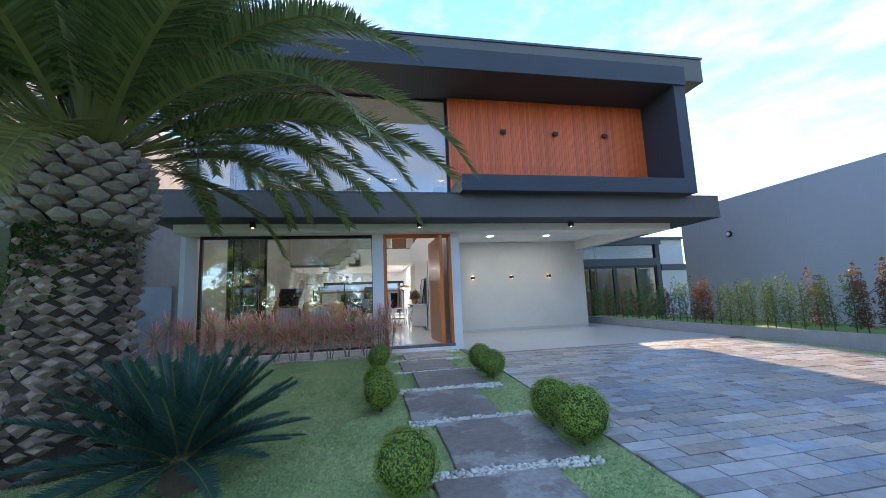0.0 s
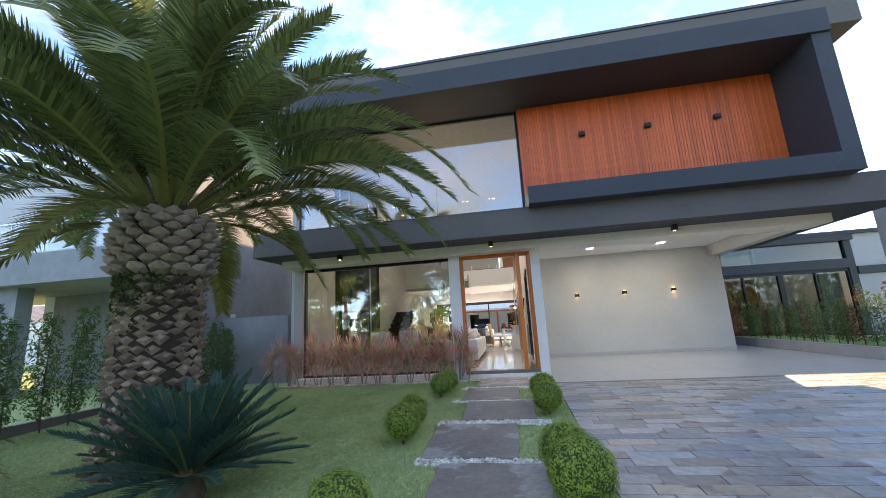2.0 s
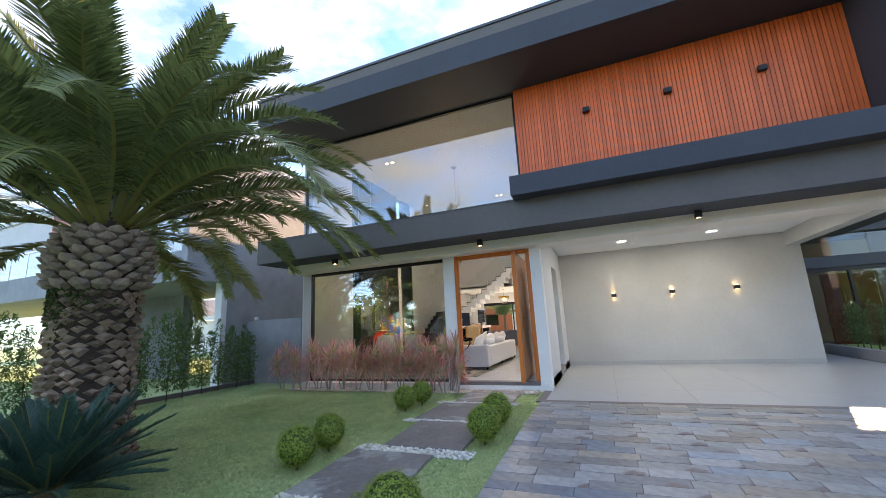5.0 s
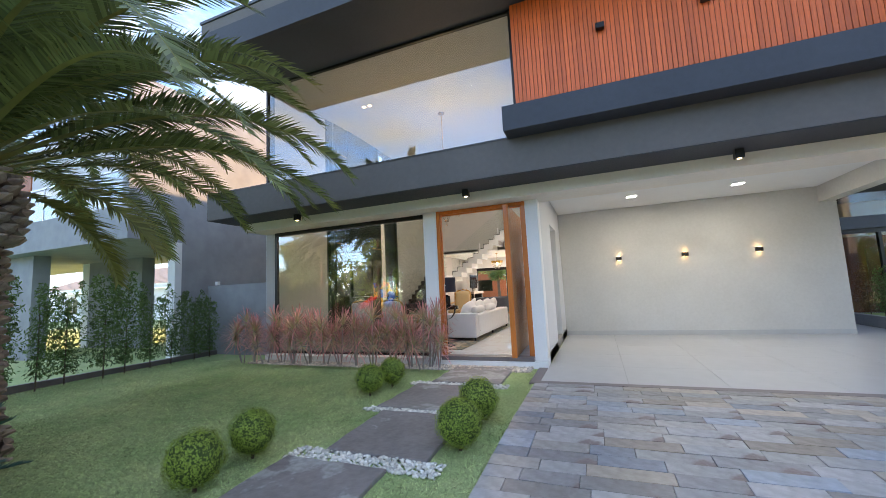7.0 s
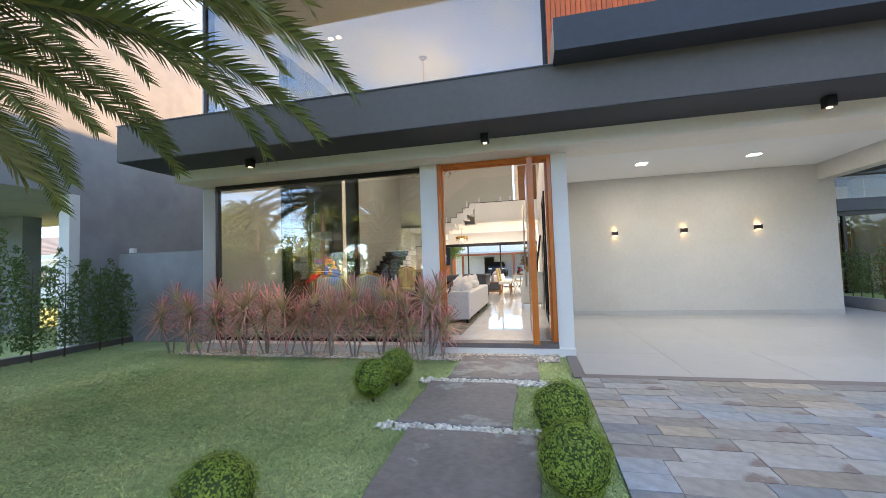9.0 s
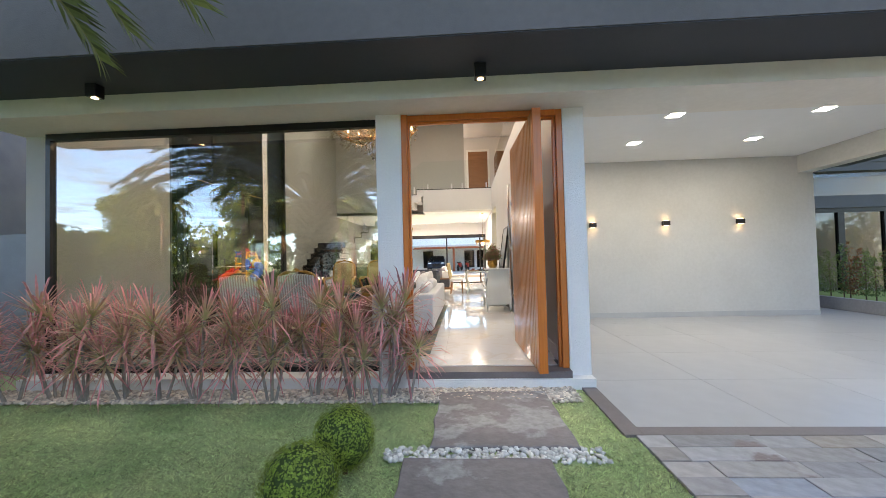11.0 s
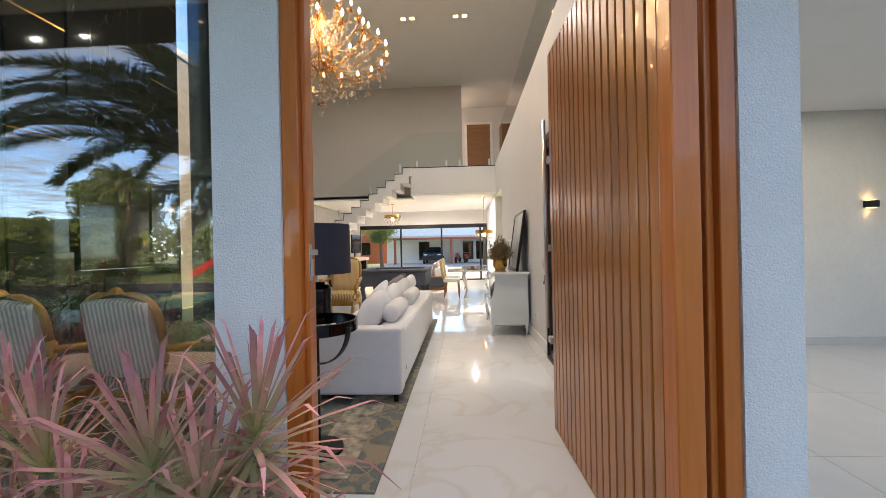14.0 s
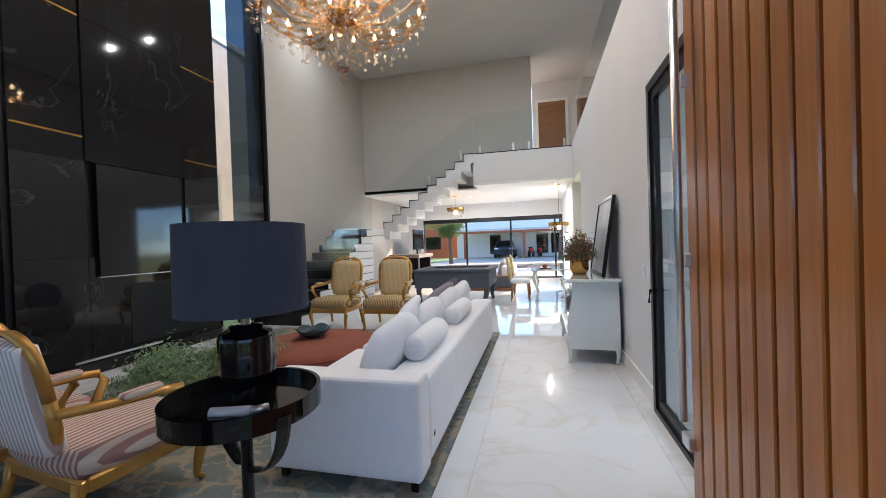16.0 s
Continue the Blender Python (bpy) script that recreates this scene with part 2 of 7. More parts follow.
M["paver_joint"] = mat("dark sandy joint", (0.10, 0.095, 0.085), (0.065, 0.06, 0.055), 40, 0.95, bump=0.3)
M["soil"] = mat("short lawn turf with thatch", (0.52, 0.59, 0.29), (0.32, 0.46, 0.19), 60, 0.95, bump=0.3, bscale=120, big=1.3)
M["asphalt"] = mat("asphalt", (0.06, 0.06, 0.06), (0.045, 0.045, 0.045), 60, 0.9, bump=0.3)
M["kerb"] = mat("grey concrete kerb", (0.36, 0.36, 0.37), (0.29, 0.29, 0.30), 20, 0.85, bump=0.15)
M["neighbour_grey"] = mat("grey cement render", (0.36, 0.37, 0.39), (0.26, 0.27, 0.29), 3.2, 0.85, bump=0.12, bscale=40, big=0.55)
M["neighbour_white"] = mat("pale grey painted render", (0.60, 0.60, 0.60), (0.54, 0.54, 0.54), 6, 0.85)
M["bluegrey_wall"] = mat("blue-grey painted wall", (0.40, 0.42, 0.46), (0.36, 0.38, 0.42), 5, 0.85, bump=0.08, bscale=40, big=0.4)
M["glass"] = glass_mat("clear facade glass", (0.88, 0.91, 0.90), 0.12)
M["glass_smoke"] = glass_mat("smoke-grey glass", (0.26, 0.31, 0.35), 0.02)
M["glass_wing"] = glass_mat("faintly tinted glass of the rear wing", (0.68, 0.70, 0.70), 0.02)
M["glass_clear"] = glass_mat("clear glass sheet", (0.96, 0.98, 0.975), -0.028)
M["lamp_white"] = glow_mat("lit white diffuser", (1.0, 0.95, 0.86), 9.0)
M["lamp_warm"] = glow_mat("lit warm lamp", (1.0, 0.60, 0.26), 3.0)


# ---- mesh helpers ----
def part(name, bm, material, parent=None, label="", smooth=False):
    me = bpy.data.meshes.new(name)
    bmesh.ops.recalc_face_normals(bm, faces=bm.faces)
    bm.to_mesh(me)
    bm.free()
    me.materials.append(material)
    if smooth:
        me.polygons.foreach_set("use_smooth", [True] * len(me.polygons))
    ob = new(name, me)
    if parent:
        ob.parent = parent
    if label:
        ob["label"] = label
    return ob


def thing(name, label, category, group="", at=(0, 0, 0), rz=0, kind=""):
    e = new(name)
    e.empty_display_size = 0.1
    e.matrix_world = pose(*at, 0, 0, rz)
    return tagged(e, label, category, group, kind)


def B(*boxes, bevel=0.0, seg=1):
    """A bmesh of axis-aligned boxes (x0, x1, y0, y1, z0, z1)."""
    bm = bmesh.new()
    for x0, x1, y0, y1, z0, z1 in boxes:
        vs = [bm.verts.new((x, y, z)) for x in (x0, x1) for y in (y0, y1) for z in (z0, z1)]
        for f in ((0, 1, 3, 2), (4, 6, 7, 5), (0, 4, 5, 1), (2, 3, 7, 6), (0, 2, 6, 4), (1, 5, 7, 3)):
            bm.faces.new([vs[i] for i in f])
    if bevel:
        bmesh.ops.bevel(bm, geom=list(bm.edges), offset=bevel, segments=seg, affect="EDGES", profile=0.6)
    return bm


def cyl(r0, r1, z0, z1, n=24, at=(0, 0), bm=None, cap=True):
    bm = bm or bmesh.new()
    a = [bm.verts.new((at[0] + r0 * math.cos(i * math.tau / n), at[1] + r0 * math.sin(i * math.tau / n), z0)) for i in range(n)]
    b = [bm.verts.new((at[0] + r1 * math.cos(i * math.tau / n), at[1] + r1 * math.sin(i * math.tau / n), z1)) for i in range(n)]
    for i in range(n):
        bm.faces.new((a[i], a[(i + 1) % n], b[(i + 1) % n], b[i]))
    if cap:
        bm.faces.new(a)
        bm.faces.new(b)
    return bm


def lathe(profile, n=28, bm=None, at=(0, 0, 0)):
    """Revolve (r, z) pairs about z."""
    bm = bm or bmesh.new()
    rings = []
    for r, z in profile:
        rings.append([bm.verts.new((at[0] + r * math.cos(i * math.tau / n), at[1] + r * math.sin(i * math.tau / n), at[2] + z)) for i in range(n)])
    for a, b in zip(rings, rings[1:]):
        for i in range(n):
            bm.faces.new((a[i], a[(i + 1) % n], b[(i + 1) % n], b[i]))
    bm.faces.new(rings[0])
    bm.faces.new(rings[-1])
    return bm


def tube(points, radius, n=8, bm=None, taper=None, flat=1.0):
    """A swept round bar through points; taper scales the radius along it."""
    bm = bm or bmesh.new()
    pts = [Vector(p) for p in points]
    rings = []
    ref = Vector((0, 0, 1))
    for i, p in enumerate(pts):
        d = (pts[min(i + 1, len(pts) - 1)] - pts[max(i - 1, 0)]).normalized()
        if abs(d.dot(ref)) > 0.95:
            ref = Vector((1, 0, 0))
        u = d.cross(ref).normalized()
        v = u.cross(d).normalized()
        r = radius * (taper(i / (len(pts) - 1)) if taper else 1)
        rings.append([bm.verts.new(p + u * math.cos(k * math.tau / n) * r + v * math.sin(k * math.tau / n) * r * flat) for k in range(n)])
    for a, b in zip(rings, rings[1:]):
        for k in range(n):
            bm.faces.new((a[k], a[(k + 1) % n], b[(k + 1) % n], b[k]))
    bm.faces.new(rings[0])
    bm.faces.new(rings[-1])
    return bm


def structure(name, bm, material, label, category):
    return tagged(part(name, bm, material), label, category, kind="structure")


def ground_z(y):
    """The garden rises gently from the street to the house."""
    return max(-0.06, min(0.2, 0.036 * (y - 1.6)))


FLOOR = 0.38   # interior floor
GAR = 0.20     # garage floor


# ---- ground ----
def make_ground():
    bm = bmesh.new()
    xs = [-400, -60, -30, -12, -6.6, 9.5, 14, 30, 60, 400]
    ys = [-400, -60, -16, -9, -6, -3, 0, 1.6, 2.6, 3.6, 4.6, 5.6, 6.6, 7.2, 8.6, 9.7, 12, 26, 60, 400]
    rows = [[bm.verts.new((x, y, ground_z(y) - (0.012 if x < 60 else 0))) for x in xs] for y in ys]
    for a, b in zip(rows, rows[1:]):
        for i in range(len(xs) - 1):
            bm.faces.new((a[i], a[i + 1], b[i + 1], b[i]))
    return structure("ground", bm, M["soil"], "green lawn ground rising to the house", "ground")


make_ground()


# ---- house shell ----
structure("wall_pier_left", B((0.065, 0.345, 9.90, 10.045, 0.18, 3.2)), M["stucco_white"], "white textured stucco pier beside the entrance", "wall")
structure("wall_pier_right", B((2.12, 2.345, 9.93, 10.25, 0.18, 3.2)), M["stucco_white"], "white textured stucco pier beside the garage", "wall")
structure("beam_front", B((-4.34, 8.45, 9.5, 10.25, 3.2, 3.4)), M["beam_beige"], "beige painted beam over the entrance and garage", "beam")
structure("slab_front", B((-4.67, 9.4, 8.76, 9.95, 3.402, 3.98), (8.502, 9.4, 9.952, 14.6, 3.402, 3.98), (2.345, 8.5, 9.952, 10.25, 3.402, 3.98), (-4.67, -4.33, 9.952, 13.0, 3.402, 3.98)), M["slab_paint"], "dark graphite painted concrete canopy slab", "canopy")
structure("ceiling_canopy", B((-4.66, 9.39, 8.77, 9.498, 3.392, 3.401), (8.51, 9.39, 9.50, 14.59, 3.392, 3.401)), M["dark_paint"], "dark graphite soffit of the canopy", "ceiling")
structure("trim_coping", B((-4.68, 9.41, 8.745, 8.81, 3.98, 3.995)), M["coping"], "dark metal coping on the canopy edge", "trim")
structure("wall_base_front", B((-4.05, 0.36, 9.78, 10.1, 0.1, 0.335), (0.362, 2.35, 9.80, 9.93, 0.1, 0.30)), M["stucco_white"], "white base course under the window", "wall")
structure("threshold", B((0.362, 2.118, 9.83, 10.057, 0.302, 0.372)), M["threshold"], "brown-grey granite door threshold", "threshold")
# upper box
structure("roof", B((-4.4, 9.0, 8.36, 23.5, 7.06, 7.70)), M["slab_paint"], "dark graphite flat roof slab", "roof")
structure("trim_roof", B((-4.42, 9.03, 8.33, 23.5, 7.702, 7.76)), M["coping"], "metal coping along the roof edge", "trim")
structure("wall_box_frame", B((2.13, 8.42, 8.40, 9.74, 3.965, 4.35), (8.08, 8.42, 8.40, 9.95, 4.352, 7.058), (-4.3, 8.42, 8.34, 8.44, 6.93, 7.45)), M["dark_paint"], "projecting dark frame of the upper storey", "wall")
structure("ceiling_soffit", B((-4.3, 8.078, 8.442, 9.95, 6.93, 7.056)), M["dark_paint"], "dark soffit over the recessed balcony", "ceiling")
structure("wall_wood_backing", B((2.13, 8.078, 9.74, 9.95, 3.982, 6.928)), M["dark_paint"], "dark backing wall behind timber cladding", "wall")
# living room shell
structure("floor_living", B((-4.3, 2.33, 10.302, 25.2, 0.1, FLOOR - 0.006)), M["grout"], "pale grout bed of the living room floor", "floor")
structure("wall_left", B((-4.32, -4.07, 10.1, 12.1, 0.1, 6.99), (-4.32, -4.07, 12.45, 15.1, 0.1, 6.99), (-4.32, -4.07, 16.42, 25.2, 0.1, 6.99)), M["interior_wall"], "greige painted side wall of the living room", "wall")
structure("wall_right", B((2.08, 2.33, 10.252, 11.95, 0.1, 4.25), (2.08, 2.33, 13.15, 18.4, 0.1, 4.25), (2.08, 2.33, 11.95, 13.15, 3.02, 4.25), (2.08, 2.33, 20.4, 25.2, 0.1, 4.25), (2.08, 2.33, 18.4, 20.4, 3.3, 4.25)), M["wall_white_in"], "off-white wall between living room and garage", "wall")
structure("wall_upper", B((-4.07, 1.1, 20.95, 21.15, 3.42, 6.998)), M["interior_wall"], "greige upper wall behind the staircase", "wall")
structure("wall_upper_far", B((1.1, 4.3, 23.0, 23.2, 3.42, 6.998)), M["wall_white_in"], "upper hallway wall with doors", "wall")
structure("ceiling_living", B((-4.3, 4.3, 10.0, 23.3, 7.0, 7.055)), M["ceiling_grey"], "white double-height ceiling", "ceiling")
structure("floor_upper", B((-0.5, 2.078, 20.15, 23.0, 3.42, 4.2), (-4.07, -0.502, 20.95, 25.2, 3.4, 3.5), (2.33, 4.3, 10.0, 23.0, 4.05, 4.2)), M["wall_white_in"], "white upper floor slab edge", "floor")
structure("wall_corridor", B((4.3, 4.45, 9.96, 23.2, 3.66, 7.0)), M["interior_wall"], "greige upper corridor wall", "wall")
structure("ceiling_rear", B((-4.07, -0.502, 20.95, 24.998, 3.36, 3.398), (-0.5, 2.078, 20.16, 24.998, 3.36, 3.418)), M["ceiling_white"], "white rear ceiling", "ceiling")
structure("wall_rear", B((-4.07, 2.08, 25.0, 25.2, 2.78, 3.358), (-4.07, -3.4, 25.0, 25.2, 0.1, 2.78)), M["wall_white_in"], "off-white rear wall above the sliding doors", "wall")
# garage
structure("wall_garage_back", B((2.33, 8.52, 14.35, 14.6, 0.1, 3.66)), M["plaster_grey"], "light grey plaster wall at the back of the garage", "wall")
structure("ceiling_garage", B((2.345, 8.2, 10.25, 14.35, 3.62, 3.66)), M["ceiling_white"], "white garage ceiling", "ceiling")
structure("ceiling_garage_upper", B((2.34, 8.5, 10.25, 14.6, 3.662, 3.98)), M["dark_paint"], "dark slab over the garage", "ceiling")
structure("beam_side", B((8.2, 8.5, 10.252, 14.35, 3.25, 3.66)), M["plaster_grey"], "grey side beam of the garage", "beam")
structure("floor_garage_bed", B((2.345, 11.0, 8.86, 17.4, 0.05, GAR - 0.006)), M["grout"], "grout bed of the garage floor", "floor")
structure("kerb_garage", B((2.345, 9.5, 8.72, 8.858, 0.05, GAR + 0.012)), M["threshold"], "brown-grey granite strip at the garage edge", "kerb")
structure("kerb_garage_side", B((2.2, 2.343, 8.72, 9.9, 0.05, GAR + 0.012)), M["threshold"], "brown-grey granite strip beside the lawn", "kerb")
# boundary walls
structure("wall_planter", B((9.5, 9.65, -3, 17.0, 0.0, 0.48)), M["kerb"], "low grey planter wall along the driveway", "wall")
structure("wall_boundary_right", B((12.4, 12.65, -6, 13.4, 0, 4.6)), M["bluegrey_wall"], "tall blue-grey boundary wall", "wall")
structure("wall_boundary_left", B((-6.9, -4.75, 10.5, 10.7, 0.1, 2.05)), M["neighbour_grey"], "grey cement boundary wall beside the house", "wall")
# wood red darkened: shade of the batten gaps is in this colour
M["slat_gap_shade"] = mat("batten backing with gap shade in its colour", (0.20, 0.05, 0.018), (0.15, 0.038, 0.014), 10, 0.7)
M["pebble_white"] = mat("white river pebble", (0.76, 0.74, 0.68), (0.60, 0.57, 0.51), 20, 0.55, isl=0.3)
M["pebble_mix"] = mat("mixed tan river pebble", (0.76, 0.68, 0.56), (0.54, 0.45, 0.36), 14, 0.55, isl=0.45)
M["grass"] = mat("lawn grass blade", (0.62, 0.69, 0.33), (0.34, 0.49, 0.19), 9, 0.6, isl=0.7, big=1.3)
M["box_leaf"] = mat("boxwood leaf", (0.40, 0.50, 0.085), (0.21, 0.31, 0.05), 6, 0.4, isl=0.35, leaf=0.4)
# near-black green: the shade between inner leaves, put into the colour
M["box_shade_core"] = mat("boxwood core with inner shade in its colour", (0.09, 0.13, 0.03), (0.05, 0.08, 0.02), 20, 0.9)
M["bark"] = mat("grey-brown bark", (0.16, 0.115, 0.08), (0.085, 0.06, 0.043), 14, 0.9, bump=0.6, bscale=30)
M["palm_boot"] = mat("weathered palm leaf base", (0.46, 0.375, 0.31), (0.19, 0.145, 0.12), 14, 0.85, bump=0.5, bscale=45, rnd=0.22)
M["palm_trunk"] = mat("brown scaly palm trunk", (0.43, 0.325, 0.25), (0.14, 0.098, 0.072), 14, 0.9, bump=0.7, bscale=30, isl=0.4, big=2)
# fibre brown, darkened so gaps between leaf bases look shaded
M["palm_shade_core"] = mat("fibrous palm trunk with gap shade in its colour", (0.075, 0.055, 0.042), (0.04, 0.028, 0.022), 20, 0.95, bump=0.7, bscale=40)
M["moss"] = mat("green moss and fern patches", (0.08, 0.12, 0.03), (0.04, 0.07, 0.02), 20, 0.9, isl=0.4, leaf=0.4)
M["frond"] = mat("palm frond leaflet", (0.205, 0.23, 0.072), (0.09, 0.125, 0.046), 1.5, 0.34, isl=0.5, rnd=0.0, leaf=0.35)
M["frond_old"] = mat("yellowing palm frond leaflet", (0.30, 0.27, 0.08), (0.18, 0.19, 0.06), 1.5, 0.5, isl=0.35, leaf=0.4)
M["rachis"] = mat("yellow-green frond stalk", (0.26, 0.26, 0.07), (0.17, 0.16, 0.05), 4, 0.5)
M["cycad_leaf"] = mat("dark blue-green cycad leaflet", (0.085, 0.165, 0.125), (0.05, 0.11, 0.09), 3, 0.36, isl=0.25, leaf=0.4)
M["hedge_leaf"] = mat("hedge leaf", (0.16, 0.235, 0.07), (0.085, 0.145, 0.05), 4, 0.45, isl=0.4, leaf=0.4)
M["hedge_red"] = mat("reddish hedge leaf", (0.24, 0.09, 0.05), (0.12, 0.09, 0.03), 4, 0.45, isl=0.4, leaf=0.4)
M["tree_leaf"] = mat("tree leaf", (0.24, 0.33, 0.08), (0.13, 0.20, 0.045), 2, 0.5, isl=0.4, leaf=0.4)
M["chrome"] = mat("brushed steel", (0.66, 0.66, 0.67), (0.58, 0.58, 0.59), 60, 0.34, 1.0)


def cordyline_mat():
    """Leaves green in the heart of the rosette and pink-red outwards."""
    m = mat("pink-red dracaena leaf", (0.77, 0.385, 0.385), (0.52, 0.185, 0.19), 20, 0.40, isl=0.5, leaf=0.2)
    nt = m.node_tree
    N, L = nt.nodes, nt.links
    b = N["Principled BSDF"]
    old = b.inputs["Base Color"].links[0].from_socket
    tc = N.new("ShaderNodeTexCoord")
    ln = N.new("ShaderNodeVectorMath")
    ln.operation = "LENGTH"
    L.new(tc.outputs["Object"], ln.inputs[0])
    mx = N.new("ShaderNodeMix")
    mx.data_type = "RGBA"
    mr = N.new("ShaderNodeMapRange")
    mr.inputs["From Min"].default_value, mr.inputs["From Max"].default_value = 0.03, 0.30
    L.new(ln.outputs["Value"], mr.inputs["Value"])
    L.new(mr.outputs[0], mx.inputs["Factor"])
    mx.inputs["A"].default_value = (0.50, 0.52, 0.24, 1)
    L.new(old, mx.inputs["B"])
    L.new(mx.outputs["Result"], b.inputs["Base Color"])
    for n in N:
        if n.bl_idname == "ShaderNodeBsdfTranslucent":
            L.new(mx.outputs["Result"], n.inputs["Color"])
    return m


M["dracaena"] = cordyline_mat()
M["cane"] = mat("pale grey cane", (0.42, 0.38, 0.34), (0.26, 0.23, 0.20), 30, 0.85, bump=0.3, bscale=60)
rng = random.Random(11)


# ---- facade: windows, door, cladding, lamps ----
def window_front():
    g = thing("window_1", "large black-framed glass front window, closed", "window", kind="structure")
    part("frame", B((-3.98, 0.088, 10.02, 10.1, 3.12, 3.198), (-3.98, -3.92, 10.02, 10.1, 0.338, 3.12), (-3.92, 0.088, 10.02, 10.1, 0.338, 0.39), (0.05, 0.088, 10.047, 10.1, 0.39, 3.12)), M["black_metal"], g)
    for x0, x1 in ((-3.92, -1.937), (-1.933, 0.05)):
        o = part("pane", B((x0, x1, 10.054, 10.062, 0.39, 3.12)), M["glass"], g)
        o.visible_shadow = False


def window_upper():
    g = thing("window_2", "tall frameless glass upper window above the canopy", "window", kind="structure")
    part("frame", B((-4.05, 2.128, 9.83, 9.9, 6.88, 6.928), (2.07, 2.128, 9.83, 9.9, 3.982, 6.88), (-4.05, -4.0, 9.83, 9.9, 3.982, 6.88), (-4.0, 2.07, 9.83, 9.9, 3.982, 4.0)), M["black_metal"], g)
    for x0, x1 in ((-4.0, -2.497), (-2.493, -0.962), (-0.958, 0.548), (0.552, 2.07)):
        o = part("pane", B((x0, x1, 9.862, 9.87, 4.0, 6.88)), M["glass"], g)
        o.visible_shadow = False
    structure("window_side", B((-4.06, -4.05, 9.95, 10.1, 3.982, 6.92)), M["black_metal"], "dark side post of the upper window", "window")


def entrance():
    d = thing("door_1", "open varnished slatted wooden pivot door with steel handle", "door", kind="structure")
    fr = M["wood_frame"]
    part("door_frame", B((0.347, 0.415, 9.91, 10.03, 0.374, 3.196), (2.05, 2.118, 9.94, 10.06, 0.374, 3.196), (0.415, 2.05, 9.94, 10.03, 3.13, 3.196), (0.415, 0.435, 9.945, 10.015, 0.374, 3.13), (2.02, 2.05, 9.975, 10.03, 0.374, 3.13), (0.435, 2.02, 9.975, 10.015, 3.10, 3.13), bevel=0.004), fr, d)
    part("strike_plate", B((0.4355, 0.439, 9.947, 9.975, 1.60, 1.75), bevel=0.001), M["chrome"], d)
    part("latch_keeper", B((0.4395, 0.452, 9.95, 10.005, 1.705, 1.728), (0.4395, 0.447, 9.953, 9.969, 1.62, 1.69), bevel=0.002), M["chrome"], d)
    leaf = part("leaf", B((-0.022, 0.022, 0.0, 1.60, 0.0, 2.74), bevel=0.003), M["wood_door"], d)
    leaf.matrix_local = pose(1.80, 9.74, 0.385, 0, 0, 1.9)
    part("stile", B((-0.045, 0.045, -0.03, 0.055, -0.005, 2.75), bevel=0.004), M["wood_frame"], leaf, "orange-red varnished edge stile")
    n = 18
    w = (1.56 - 0.06) / n
    for side in (-1, 1):
        for i in range(n):
            y0 = 0.06 + i * w
            x0, x1 = (0.022, 0.040) if side > 0 else (-0.040, -0.022)
            part("slat", B((x0, x1, y0 + 0.004, y0 + w - 0.009, 0.0, 2.74), bevel=0.004), M["wood_door"], leaf)
    for z in (0.62, 1.30, 1.95):
        part("latch", B((-0.062, -0.02, 1.53, 1.60, z, z + 0.05), bevel=0.004), M["chrome"], leaf, "small steel latch")
    part("handle", tube([(-0.09, 1.5, 0.75), (-0.09, 1.5, 2.25)], 0.014, 10), M["chrome"], leaf, "tall steel pull bar", True)


def cladding():
    wall = tagged(new("cladding"), "reddish-brown vertical timber batten cladding", "cladding", kind="structure")
    # sheet whose dark colour paints the shade between battens
    part("backing", B((2.135, 8.075, 9.712, 9.738, 4.36, 6.926)), M["slat_gap_shade"], wall)
    n = 84
    w = (8.075 - 2.135) / n
    base = part("batten", B((0.002, w - 0.006, -0.016, 0.0, 0, 2.56), bevel=0.002), M["wood_facade"], wall)
    base.location = (2.135, 9.711, 4.362)
    for i in range(1, n):
        o = new("batten", base.data)
        o.parent = wall
        o.location = (2.135 + i * w, 9.711 - 0.004 * (i % 3 == 1), 4.362)


def wall_lamp(x, y, z, name="wall_lamp", group="lamps on the timber wall", lit=False):
    g = thing(name, "small black box wall lamp" + (", lit warm above and below" if lit else " on timber cladding"), "wall lamp", group, (x, y, z))
    part("body", B((-0.07, 0.07, -0.10, 0.0, -0.05, 0.05), bevel=0.006), M["black_metal"], g)
    part("bracket", B((-0.04, 0.04, 0.0, 0.012, -0.035, 0.035)), M["black_metal"], g)
    if lit:
        for zz in (-0.056, 0.053):
            part("lens", B((-0.04, 0.04, -0.075, -0.02, zz, zz + 0.004)), M["lamp_warm"], g, "glowing warm lens")
    return g


def ceiling_spot(x, y, z):
    g = thing("ceiling_spot", "black cylindrical surface spotlight under the canopy, lit", "spotlight", "canopy spotlights", (x, y, z))
    part("body", B((-0.055, 0.055, -0.055, 0.055, -0.13, 0.0), bevel=0.006), M["black_metal"], g)
    part("lens", cyl(0.03, 0.03, -0.134, -0.131, 16), M["lamp_warm"], g, "glowing warm lens")


def downlight(x, y, z, s=0.11, label="square recessed downlight with a lit white diffuser", group="garage downlights"):
    g = thing("downlight", label, "downlight", group, (x, y, z))
    part("frame", B((-s, s, -s, -s + 0.012, -0.008, 0.0), (-s, s, s - 0.012, s, -0.008, 0.0), (-s, -s + 0.012, -s + 0.012, s - 0.012, -0.008, 0.0), (s - 0.012, s, -s + 0.012, s - 0.012, -0.008, 0.0)), M["ceiling_white"], g)
    part("diffuser", B((-s + 0.012, s - 0.012, -s + 0.012, s - 0.012, -0.005, -0.001)), M["lamp_white" if s > 0.1 else "lamp_warm"], g, "glowing diffuser")


